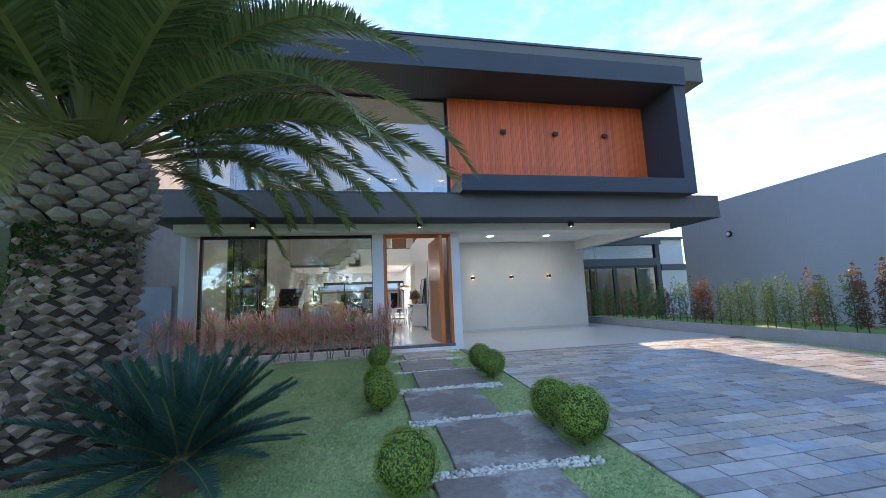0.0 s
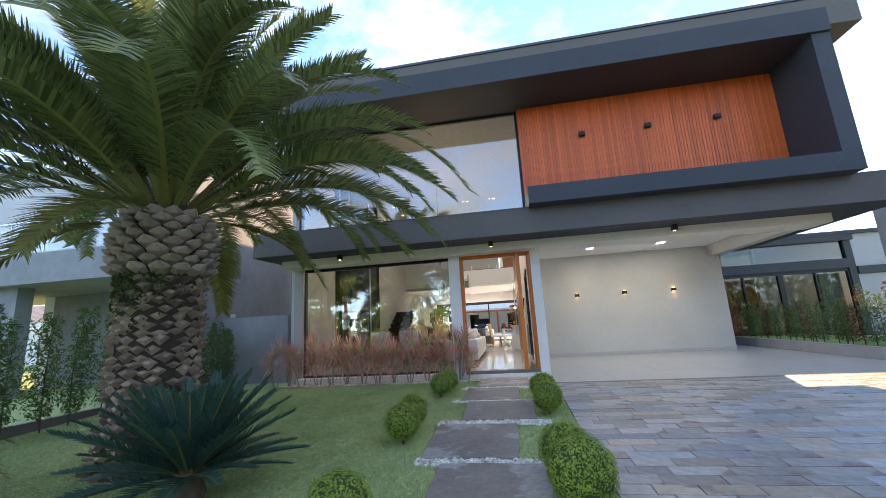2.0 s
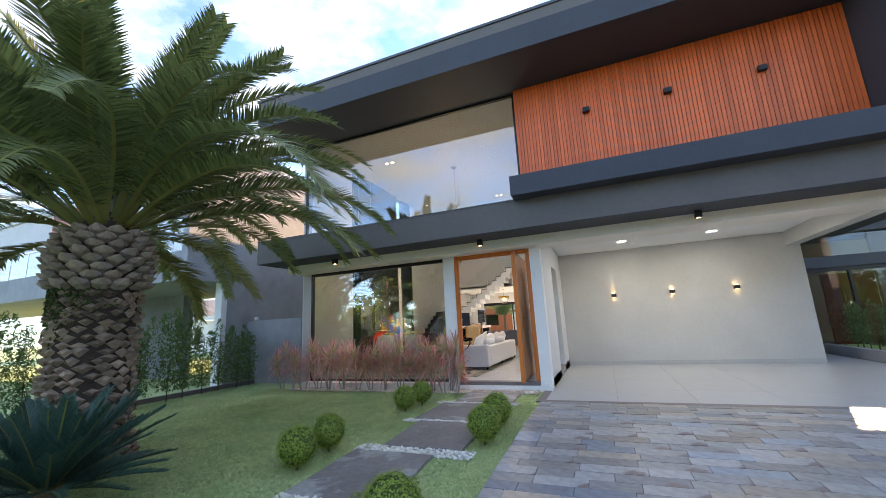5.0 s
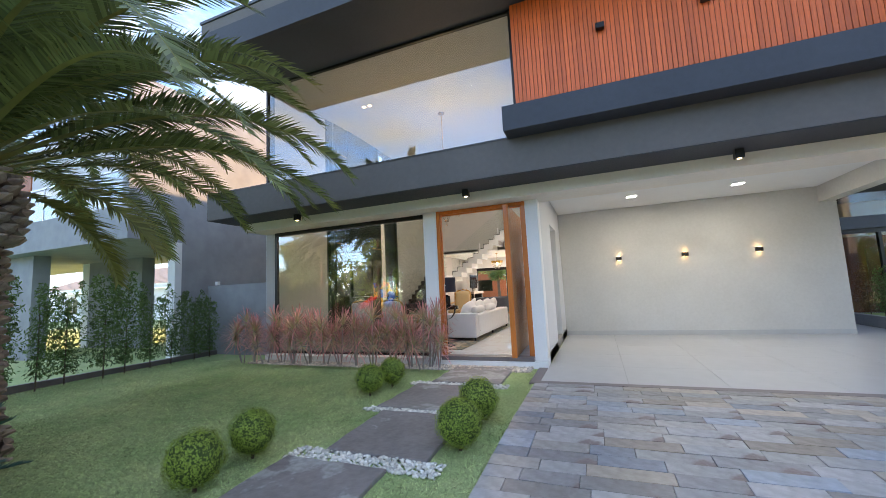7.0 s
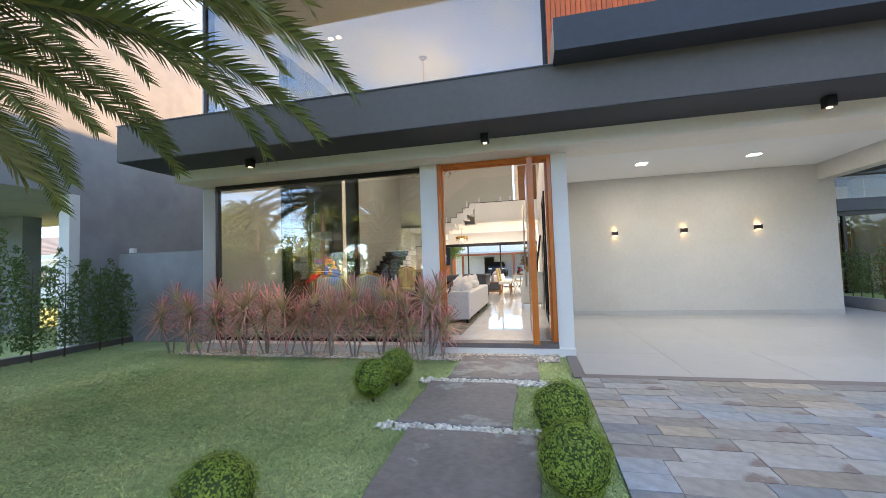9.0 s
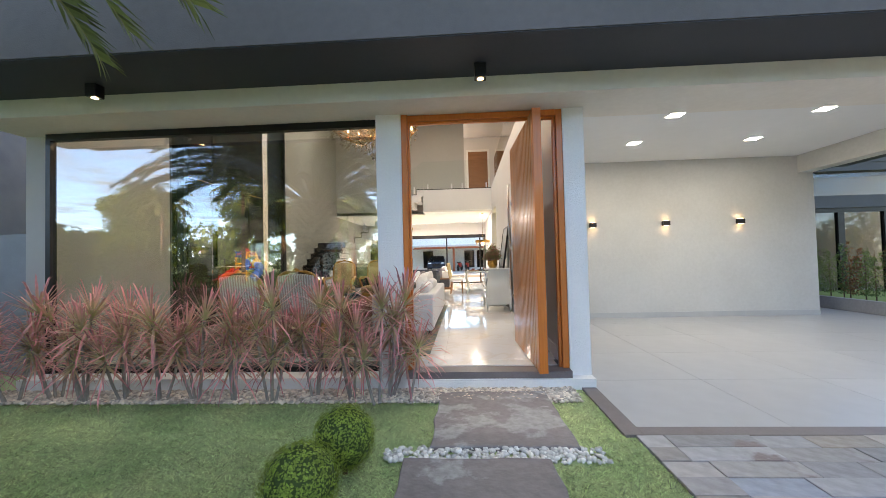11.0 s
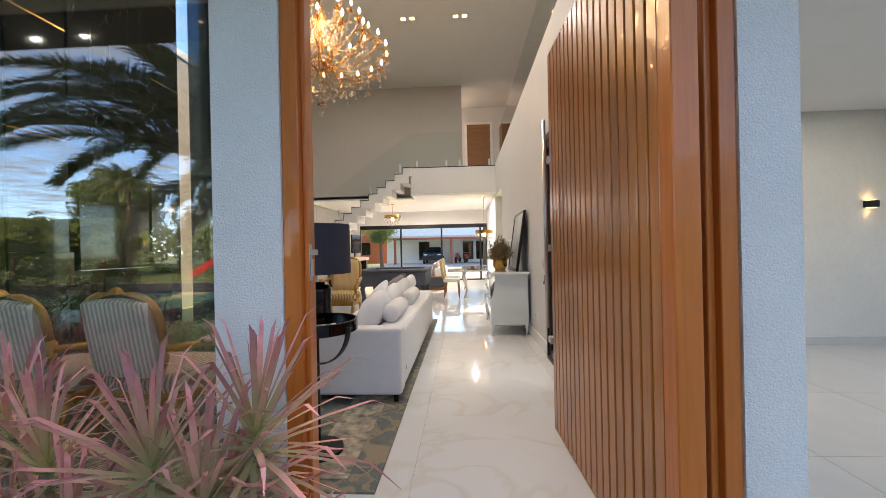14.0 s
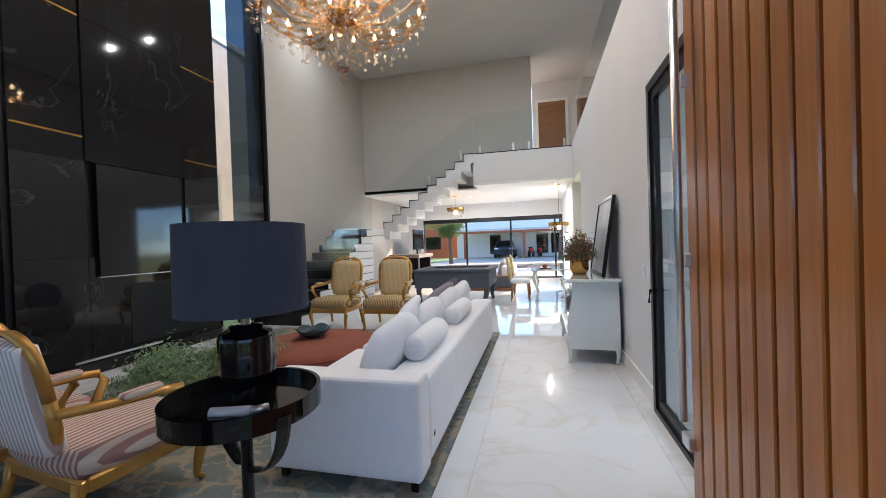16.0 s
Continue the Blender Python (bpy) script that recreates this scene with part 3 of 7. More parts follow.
window_front()
window_upper()
entrance()
cladding()
for x in (3.66, 5.2, 6.74):
    wall_lamp(x, 9.672, 5.98)
for x in (3.834, 5.39, 6.94):
    wall_lamp(x, 14.338, 2.24, "sconce", "garage sconces", True)
for x in (-2.6, 1.21, 5.25):
    ceiling_spot(x, 9.27, 3.392)
for x, y in ((4.17, 12.9), (6.27, 12.9), (4.17, 11.5), (6.27, 11.5)):
    downlight(x, y, 3.62)
structure("baseboard_garage", B((2.345, 8.52, 14.335, 14.35, GAR, GAR + 0.12)), M["porcelain"], "grey tile baseboard along the garage wall", "baseboard")


# ---- path slabs, pebbles, boxwoods ----
PATH_STONES = [(0.73, 1.80, 8.50, 9.66), (0.57, 1.57, 7.16, 8.34), (0.72, 1.78, 5.96, 7.04), (0.45, 1.51, 4.56, 5.76), (0.70, 1.81, 3.30, 4.42), (0.48, 1.50, 2.02, 3.16), (0.70, 1.75, 0.85, 1.9)]


def rough_slab(x0, x1, y0, y1, h):
    bm = bmesh.new()
    n = 7
    ring = []
    for (ax, ay, bx, by) in ((x0, y0, x1, y0), (x1, y0, x1, y1), (x1, y1, x0, y1), (x0, y1, x0, y0)):
        for i in range(n):
            t = i / n
            j = rng.uniform(-0.012, 0.012)
            ring.append((ax + (bx - ax) * t + j, ay + (by - ay) * t + rng.uniform(-0.012, 0.012)))
    lo = [bm.verts.new((x, y, ground_z(y) - 0.05)) for x, y in ring]
    hi = [bm.verts.new((x, y, ground_z(y) + h - 0.008)) for x, y in ring]
    cx, cy = (x0 + x1) / 2, (y0 + y1) / 2
    top = [bm.verts.new((cx + (x - cx) * 0.985, cy + (y - cy) * 0.985, ground_z(y) + h)) for x, y in ring]
    k = len(ring)
    for i in range(k):
        bm.faces.new((lo[i], lo[(i + 1) % k], hi[(i + 1) % k], hi[i]))
        bm.faces.new((hi[i], hi[(i + 1) % k], top[(i + 1) % k], top[i]))
    bm.faces.new(top)
    return bm


for s in PATH_STONES:
    tagged(part("stepping_stone", rough_slab(*s, 0.028), M["slate"]), "worn grey slate slab of the garden path", "stepping stone", "slabs of the garden path")


def pebbles(name, label, areas, count, material, r0, r1):
    """Many flattened stones in one mesh."""
    ico = bmesh.new()
    bmesh.ops.create_icosphere(ico, subdivisions=1, radius=1)
    V = np.array([v.co for v in ico.verts])
    F = np.array([[v.index for v in f.verts] for f in ico.faces])
    ico.free()
    tot = sum((a[1] - a[0]) * (a[3] - a[2]) for a in areas)
    vs, fs, k = [], [], 0
    for a in areas:
        for _ in range(int(count * (a[1] - a[0]) * (a[3] - a[2]) / tot)):
            r = rng.uniform(r0, r1)
            x, y = rng.uniform(a[0], a[1]), rng.uniform(a[2], a[3])
            m = np.array(Euler((rng.uniform(-.5, .5), rng.uniform(-.5, .5), rng.uniform(0, 6.28))).to_matrix())
            p = (V * np.array([r * rng.uniform(0.9, 1.5), r, r * rng.uniform(0.55, 0.85)])) @ m.T
            vs.append(p + np.array([x, y, ground_z(y) + r * rng.uniform(0.1, 0.7)]))
            fs.append(F + k)
            k += len(V)
    me = bpy.data.meshes.new(name)
    me.from_pydata(np.concatenate(vs).tolist(), [], np.concatenate(fs).tolist())
    me.polygons.foreach_set("use_smooth", [True] * len(me.polygons))
    me.materials.append(material)
    return tagged(new(name, me), label, "pebbles", kind="stuff")


gaps = [(0.42, 1.95, b[3] - 0.02, a[2] + 0.02) for a, b in zip(PATH_STONES, PATH_STONES[1:])]
pebbles("path_pebbles", "white river pebbles between the path slabs", gaps, 3000, M["pebble_white"], 0.010, 0.024)
pebbles("bed_pebbles", "tan and white river pebbles along the house base", [(-4.2, 2.1, 9.42, 9.8), (0.2, 2.1, 9.62, 9.8)], 8500, M["pebble_mix"], 0.010, 0.025)


def leaf_cloud(points, normals, size, jitter=0.8, aspect=0.5, seed=1):
    """Small folded leaves at points, roughly facing along normals. Returns vertex and face arrays."""
    r = np.random.RandomState(seed)
    n = len(points)
    nrm = normals + r.normal(0, jitter, (n, 3))
    nrm /= np.linalg.norm(nrm, axis=1)[:, None] + 1e-9
    t = r.normal(0, 1, (n, 3))
    u = np.cross(nrm, t)
    u /= np.linalg.norm(u, axis=1)[:, None] + 1e-9
    v = np.cross(nrm, u)
    s = size * r.uniform(0.6, 1.25, (n, 1))
    a = points - u * s * 0.5
    b = points + v * s * aspect * 0.5 + nrm * s * 0.10
    c = points + u * s * 0.5
    d = points - v * s * aspect * 0.5 + nrm * s * 0.10
    V = np.stack([a, b, c, d], 1).reshape(-1, 3)
    i = np.arange(n)[:, None] * 4
    F = np.concatenate([np.hstack([i, i + 1, i + 2]), np.hstack([i, i + 2, i + 3])])
    return V, F


def mesh_np(name, V, F, material):
    me = bpy.data.meshes.new(name)
    me.from_pydata(np.asarray(V).tolist(), [], np.asarray(F).tolist())
    me.materials.append(material)
    return me


def sphere_points(n, seed, inner=0.86):
    r = np.random.RandomState(seed)
    d = r.normal(0, 1, (n, 3))
    d /= np.linalg.norm(d, axis=1)[:, None]
    lump = np.array([0.94 + 0.16 * noise.noise(Vector(q * 2.6 + seed)) for q in d])
    return d * (lump * r.uniform(inner, 1.0, n))[:, None], d


def make_boxwood():
    me = []
    for seed in (1, 2):
        P, D = sphere_points(4600, seed)
        V, F = leaf_cloud(P, D, 0.085, 0.7, 0.6, seed)
        me.append(mesh_np("leaves", V, F, M["box_leaf"]))
    # added solid ball, dark to stand for the shaded inside of the bush
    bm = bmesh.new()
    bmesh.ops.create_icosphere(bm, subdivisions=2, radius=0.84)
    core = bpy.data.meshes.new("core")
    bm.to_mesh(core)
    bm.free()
    core.materials.append(M["box_shade_core"])
    bm = tube([(0, 0, 0), (0.01, 0, 0.12), (0, 0.01, 0.25)], 0.018, 6)
    stem = bpy.data.meshes.new("stem")
    bm.to_mesh(stem)
    bm.free()
    stem.materials.append(M["bark"])
    return me, core, stem


def boxwood(x, y, r, h, k, data):
    g = thing("boxwood", "small round clipped green boxwood bush beside the path", "bush", "boxwoods along the path", (x, y, ground_z(y) - 0.01), rng.uniform(0, 360))
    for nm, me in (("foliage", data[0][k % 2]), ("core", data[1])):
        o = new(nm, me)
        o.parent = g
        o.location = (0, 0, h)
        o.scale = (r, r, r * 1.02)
    o = new("stem", data[2])
    o.parent = g


bx = make_boxwood()
for i, (x, y, r) in enumerate(((0.12, 5.10, 0.24), (0.10, 5.68, 0.23), (0.13, 7.68, 0.22), (0.2, 8.2, 0.22), (0.26, 2.98, 0.26), (1.98, 3.55, 0.29), (1.93, 4.08, 0.26), (1.97, 6.30, 0.24), (1.95, 6.98, 0.24))):
    boxwood(x, y, r, r * 0.82 + 0.06, i, bx)


# ---- palm, cycad, dracaenas ----
def frond_mesh(name, length, elev, droop, pairs, leaf, width, lift, material, stalk=0.16, curl=0.25, seed=0, tipdroop=1.0, sweep=0.55):
    """A feather leaf in the xz plane, growing along +x from the origin. Stalk and leaflets in one mesh, two materials."""
    r = random.Random(seed)
    steps = 26
    pts, dirs = [Vector((0, 0, 0))], []
    for i in range(steps):
        t = i / steps
        e = radians(elev - droop * t ** 1.5)
        d = Vector((math.cos(e), 0, math.sin(e)))
        dirs.append(d)
        pts.append(pts[-1] + d * length / steps)
    dirs.append(dirs[-1])
    verts, faces, mats = [], [], []

    def quad(a, b, c, d, mi):
        k = len(verts)
        verts.extend((a, b, c, d))
        faces.append((k, k + 1, k + 2, k + 3))
        mats.append(mi)

    for i in range(steps):
        w0 = 0.029 * (1 - i / steps) * length / 3.6 + 0.004
        w1 = 0.029 * (1 - (i + 1) / steps) * length / 3.6 + 0.004
        side = Vector((0, 1, 0))
        up0 = dirs[i].cross(side) * -1
        a, b = pts[i], pts[i + 1]
        quad(a - side * w0, a - up0 * w0 * 0.8, b - up0 * w1 * 0.8, b - side * w1, 1)
        quad(a - up0 * w0 * 0.8, a + side * w0, b + side * w1, b - up0 * w1 * 0.8, 1)
        quad(a + side * w0, a - side * w0, b - side * w1, b + side * w1, 1)
    for k in range(pairs):
        t = stalk + (1 - stalk) * (k + 0.5) / pairs
        i = min(int(t * steps), steps - 1)
        f = t * steps - i
        p = pts[i].lerp(pts[i + 1], f)
        d = dirs[i]
        up = Vector((0, 1, 0)).cross(d) * -1
        u = (t - stalk) / (1 - stalk)
        ll = leaf * (0.35 + 0.65 * min(1, u * 4)) * (1 - 0.62 * max(0, u - 0.35) / 0.65)
        for s in (-1, 1):
            fwd = sweep + 0.6 * u + r.uniform(-0.08, 0.08)
            v = (Vector((0, s, 0)) + d * fwd + up * (lift + r.uniform(-0.18, 0.18))).normalized()
            l = ll * r.uniform(0.85, 1.1)
            mid = p + v * l * 0.5
            tip = p + v * l + Vector((0, 0, -curl * l * tipdroop * r.uniform(0.5, 1.3)))
            w = d * width
            quad(p - w * 0.5, p + w * 0.5, mid + w * 0.55, mid - w * 0.55, 0)
            quad(mid - w * 0.55, mid + w * 0.55, tip + w * 0.06, tip - w * 0.06, 0)
    me = bpy.data.meshes.new(name)
    me.from_pydata(verts, [], faces)
    me.materials.append(material)
    me.materials.append(M["rachis"])
    me.polygons.foreach_set("material_index", mats)
    return me


def boot_mesh():
    """A cut leaf base: an almond-shaped stub with a ridged, slightly domed cut face."""
    bm = bmesh.new()
    n = 6
    rings = []
    for x, w, h, dz in ((-0.09, 0.075, 0.035, -0.025), (0.045, 0.112, 0.062, 0.0), (0.112, 0.030, 0.010, 0.004)):
        ring = []
        for i in range(n):
            a = i * math.tau / n
            c, t = math.cos(a), math.sin(a)
            ring.append(bm.verts.new((x - 0.018 * abs(c) ** 2, w * c, dz + h * t * (1.15 - 0.75 * abs(c) ** 1.5))))
        rings.append(ring)
    for p, q in zip(rings, rings[1:]):
        for i in range(n):
            bm.faces.new((p[i], p[(i + 1) % n], q[(i + 1) % n], q[i]))
    bm.faces.new(rings[-1])
    me = bpy.data.meshes.new("leaf_base")
    bmesh.ops.recalc_face_normals(bm, faces=bm.faces)
    bm.to_mesh(me)
    bm.free()
    me.materials.append(M["palm_boot"])
    return me


def palm_tree(x, y):
    g = thing("palm_tree", "thick date palm with scaly trunk and long arching fronds", "palm tree", at=(x, y, ground_z(y) - 0.02))
    # trunk core, darkened as shade between the scales, with old scale rows
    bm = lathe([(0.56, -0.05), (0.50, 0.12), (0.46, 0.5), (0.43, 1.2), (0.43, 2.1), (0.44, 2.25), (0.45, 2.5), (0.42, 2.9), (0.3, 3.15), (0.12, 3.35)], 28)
    trunk = part("trunk", bm, M["palm_shade_core"], g)
    V, F, k = [], [], 0
    rows, per = 24, 15
    for j in range(rows):
        z = 0.05 + j * 0.093
        rr = 0.56 - 0.11 * min(1, z / 0.6) if z < 0.6 else 0.45 - 0.012 * min(1, z - 0.6)
        for i in range(per):
            a = (i + 0.5 * (j % 2)) * math.tau / per + rng.uniform(-0.11, 0.11)
            w, h, o = 0.108 * rng.uniform(0.7, 1.15), 0.078 * rng.uniform(0.65, 1.2), rng.uniform(0.02, 0.10)
            c, s = math.cos(a), math.sin(a)
            zz = z + rng.uniform(-0.032, 0.032)
            loc = [(0.0, -w, zz), (0.0, 0, zz - h), (0.0, w, zz), (0.0, 0, zz + h * 0.7), (o, -w * 0.45, zz + 0.012), (o + 0.012, 0, zz - h * 0.25), (o, w * 0.45, zz + 0.012), (o - 0.008, 0, zz + h * 0.4)]
            for px, py, pz in loc:
                V.append(((rr + px) * c - py * s, (rr + px) * s + py * c, pz))
            for f in ((0, 1, 5, 4), (1, 2, 6, 5), (2, 3, 7, 6), (3, 0, 4, 7), (4, 5, 6, 7)):
                F.append([q + k for q in f])
            k += 8
    o = new("old_bark", mesh_np("bark_scales", V, F, M["palm_trunk"]))
    o.parent = g
    tagged(o, "brown diamond scales of old leaf scars", kind="stuff")
    # moss patch below the leaf bases
    P, D = [], []
    for _ in range(800):
        a, z = rng.gauss(-2.0, 0.85), 2.24 - abs(rng.gauss(0, 0.26))
        P.append((0.50 * math.cos(a), 0.50 * math.sin(a), z))
        D.append((math.cos(a), math.sin(a), 0.2))
    Vm, Fm = leaf_cloud(np.array(P), np.array(D), 0.055, 0.6, 0.5, 5)
    o = new("moss", mesh_np("moss", Vm, Fm, M["moss"]))
    o.parent = g
    tagged(o, "green moss and small ferns on the trunk", kind="stuff")
    # pineapple of cut leaf bases
    boot = boot_mesh()
    for j in range(8):
        t = j / 7
        z = 2.30 + j * 0.102
        rr = 0.50 + 0.03 * math.sin(min(1.0, t * 1.6) * math.pi * 0.5) - 0.11 * max(0, t - 0.6) / 0.4
        per = 14
        for i in range(per):
            a = (i + 0.5 * (j % 2)) * 360 / per + rng.uniform(-2, 2)
            o = new("leaf_base", boot)
            o.parent = g
            s = rng.uniform(0.92, 1.12)
            o.matrix_local = pose(rr * math.cos(radians(a)), rr * math.sin(radians(a)), z, 0, rng.uniform(-24, -14) - 6 * t, a) @ Matrix.Diagonal((1.2 * s, 0.98 * s, 0.90 * s, 1))
    # crown
    kinds = [(3.3, 80, 32), (3.6, 64, 64), (3.9, 51, 88), (4.2, 38, 96), (4.0, 24, 76), (2.2, -4, 60)]
    meshes = []
    for q, (l, e, d) in enumerate(kinds):
        meshes.append(frond_mesh("frond", l, e, d, 112, 0.50, 0.032, 0.35, M["frond_old"] if q == 5 else M["frond"], 0.14, 0.14, q))
    counts = [12, 18, 22, 22, 15, 4]
    for q, cnt in enumerate(counts):
        for i in range(cnt):
            a = i * 360 / cnt + q * 23 + rng.uniform(-9, 9)
            o = new("frond", meshes[q])
            o.parent = g
            rr = 0.12 + 0.06 * q
            sc = rng.uniform(0.86, 1.06)
            o.matrix_local = pose(rr * math.cos(radians(a)), rr * math.sin(radians(a)), 3.26 - 0.05 * q, 0, 0, a) @ pose(0, 0, 0, rng.uniform(-18, 18), rng.uniform(-7, 7), 0) @ Matrix.Scale(sc, 4)
    return g


palm_tree(-2.88, 4.53)


def cycad(x, y):
    g = thing("cycad", "low dark green cycad with stiff feathery leaves on the lawn", "plant", at=(x, y, ground_z(y) - 0.02))
    part("trunk", lathe([(0.13, 0), (0.15, 0.08), (0.10, 0.2), (0.07, 0.29), (0.03, 0.34)], 16), M["bark"], g)
    kinds = [(0.8, 76, 8), (0.96, 58, 12), (1.0, 38, 14), (0.96, 10, 14)]
    me = [frond_mesh("leaf", l, e, d, 90, 0.19, 0.020, 0.38, M["cycad_leaf"], 0.08, 0.04, 40 + q, 1.0, 0.85) for q, (l, e, d) in enumerate(kinds)]
    for q, cnt in enumerate((7, 14, 17, 16)):
        for i in range(cnt):
            a = i * 360 / cnt + q * 17 + rng.uniform(-8, 8)
            o = new("leaf", me[q])
            o.parent = g
            o.matrix_local = pose(0.05 * math.cos(radians(a)), 0.05 * math.sin(radians(a)), 0.24, 0, 0, a) @ pose(0, 0, 0, rng.uniform(-12, 12), rng.uniform(-6, 6), 0) @ Matrix.Scale(rng.uniform(0.9, 1.08), 4)


cycad(-1.5, 3.62)


def rosette_mesh(seed, n=78, length=0.46):
    r = random.Random(seed)
    V, F = [], []
    for i in range(n):
        az = i * 2.39996 + r.uniform(-0.2, 0.2)
        el = radians(82 - 120 * (i / n) ** 0.85 + r.uniform(-8, 8))
        l = length * r.uniform(0.7, 1.08)
        d = Vector((math.cos(az) * math.cos(el), math.sin(az) * math.cos(el), math.sin(el)))
        s = Vector((-math.sin(az), math.cos(az), 0))
        z0 = 0.05 - 0.12 * i / n
        w = 0.009
        p = [Vector((0, 0, z0)), Vector((0, 0, z0)) + d * l * 0.45, Vector((0, 0, z0)) + d * l * 0.8 + Vector((0, 0, -0.03 * l)), Vector((0, 0, z0)) + d * l + Vector((0, 0, -0.16 * l))]
        ws = (w * 0.8, w, w * 0.7, w * 0.08)
        k = len(V)
        for q, ww in zip(p, ws):
            V += [q - s * ww, q + s * ww]
        for j in range(3):
            F.append((k + 2 * j, k + 2 * j + 1, k + 2 * j + 3, k + 2 * j + 2))
    return mesh_np("rosette", V, F, M["dracaena"])


ROS = [rosette_mesh(i, 66, 0.43) for i in range(4)]


def dracaena(x, y, heads):
    g = thing("dracaena", "pink-red narrow-leaved dracaena in the pebble bed under the window", "plant", "dracaenas under the window", (x, y, ground_z(y) - 0.01))
    for i, (dx, dy, h, s) in enumerate(heads):
        part("stem", tube([(dx * 0.25, dy * 0.25, 0), (dx * 0.6, dy * 0.6, h * 0.4), (dx, dy, h)], 0.014, 6), M["cane"], g)
        o = tagged(new("rosette", ROS[rng.randrange(4)]), kind="stuff")
        o.parent = g
        o.matrix_local = pose(dx, dy, h, rng.uniform(-14, 14), rng.uniform(-14, 14), rng.uniform(0, 360)) @ Matrix.Scale(s, 4)


xs = -4.45
while xs < 0.25:
    heads = []
    for q in range(4):
        heads.append((rng.uniform(-0.2, 0.2), rng.uniform(-0.14, 0.1), (0.47, 0.60, 0.74, 0.88)[q] * rng.uniform(0.88, 1.1), rng.uniform(0.85, 1.12)))
    dracaena(xs, 9.52 + rng.uniform(-0.05, 0.05), heads)
    xs += rng.uniform(0.34, 0.42)
dracaena(0.14, 9.42, [(0.06, 0.0, 0.92, 0.95), (-0.1, -0.12, 0.46, 1.0)])
dracaena(0.42, 9.5, [(0.12, -0.05, 0.52, 0.8)])


# ---- living room ----
def stripe_mat(name, a, b, scale, axis="X", rough=0.8):
    m = mat(name, a, tuple(v * 0.92 for v in a), 30, rough, bump=0.1, bscale=120)
    nt = m.node_tree
    N, L = nt.nodes, nt.links
    bs = N["Principled BSDF"]
    old = bs.inputs["Base Color"].links[0].from_socket
    tc = N.new("ShaderNodeTexCoord")
    w = N.new("ShaderNodeTexWave")
    w.bands_direction = axis
    w.inputs["Scale"].default_value = scale
    w.inputs["Distortion"].default_value = 0.0
    L.new(tc.outputs["Object"], w.inputs["Vector"])
    rp = N.new("ShaderNodeValToRGB")
    rp.color_ramp.interpolation = "EASE"
    rp.color_ramp.elements[0].position, rp.color_ramp.elements[1].position = 0.42, 0.58
    L.new(w.outputs["Fac"], rp.inputs[0])
    mx = N.new("ShaderNodeMix")
    mx.data_type = "RGBA"
    L.new(rp.outputs[0], mx.inputs["Factor"])
    L.new(old, mx.inputs["A"])
    mx.inputs["B"].default_value = (*b, 1)
    L.new(mx.outputs["Result"], bs.inputs["Base Color"])
    return m


M["gold_wood"] = mat("gilded carved wood", (0.66, 0.38, 0.10), (0.42, 0.22, 0.05), 12, 0.3, 0.55, bump=0.1, bscale=40)
M["stripe_pink"] = stripe_mat("white and dusky pink striped fabric", (0.88, 0.85, 0.81), (0.56, 0.45, 0.42), 9.5)
M["stripe_rose"] = stripe_mat("cream and dusky rose striped fabric", (0.66, 0.55, 0.46), (0.36, 0.20, 0.18), 9.5)
M["stripe_yellow"] = stripe_mat("yellow damask fabric", (0.70, 0.56, 0.32), (0.58, 0.45, 0.23), 14)
M["stripe_seat"] = stripe_mat("yellow and brown checked fabric", (0.60, 0.47, 0.24), (0.28, 0.18, 0.08), 12)
M["sofa_white"] = mat("white linen upholstery", (0.86, 0.86, 0.87), (0.81, 0.81, 0.825), 60, 0.9, bump=0.15, bscale=220, sheen=0.2)
M["cushion_grey"] = mat("grey-mauve cushion fabric", (0.36, 0.33, 0.35), (0.30, 0.275, 0.29), 60, 0.9, bump=0.15)
M["sofa_slate"] = mat("dark slate-blue upholstery", (0.10, 0.11, 0.14), (0.075, 0.085, 0.11), 60, 0.85, bump=0.1)
M["shade_navy"] = mat("dark navy fabric lampshade", (0.050, 0.062, 0.090), (0.043, 0.054, 0.080), 80, 0.85, bump=0.08, bscale=250)
M["black_gloss"] = mat("glossy black glass", (0.006, 0.006, 0.007), (0.004, 0.004, 0.005), 10, 0.06)
M["black_satin"] = mat("satin black steel", (0.012, 0.012, 0.013), (0.009, 0.009, 0.010), 20, 0.35, 0.4)
M["black_stone"] = mat("honed black granite", (0.010, 0.010, 0.011), (0.007, 0.007, 0.008), 40, 0.3)
M["terracotta"] = mat("rust-red ottoman fabric", (0.27, 0.085, 0.05), (0.22, 0.065, 0.038), 50, 0.9, bump=0.1)
M["bowl_blue"] = mat("dark teal ceramic", (0.04, 0.075, 0.09), (0.03, 0.055, 0.07), 12, 0.3)
M["crystal"] = glass_mat("amber crystal", (0.98, 0.80, 0.58), 0.10, 1.6)
M["crystal_clear"] = glass_mat("cut crystal drop", (0.97, 0.93, 0.88), 0.16, 1.7)
M["bulb"] = glow_mat("lit candle bulb", (1.0, 0.62, 0.28), 10.0)
M["brass"] = mat("polished brass", (0.60, 0.36, 0.10), (0.48, 0.27, 0.07), 20, 0.22, 1.0)
M["mirror_white"] = mat("glossy white lacquer", (0.70, 0.74, 0.73), (0.66, 0.70, 0.69), 4, 0.05, coat=0.6)
M["dry_flower"] = mat("dried red-brown flowers", (0.36, 0.17, 0.13), (0.20, 0.11, 0.08), 10, 0.8, isl=0.5, leaf=0.4)
M["flower_leaf"] = mat("muted green foliage", (0.20, 0.25, 0.10), (0.12, 0.16, 0.07), 10, 0.7, isl=0.4, leaf=0.4)
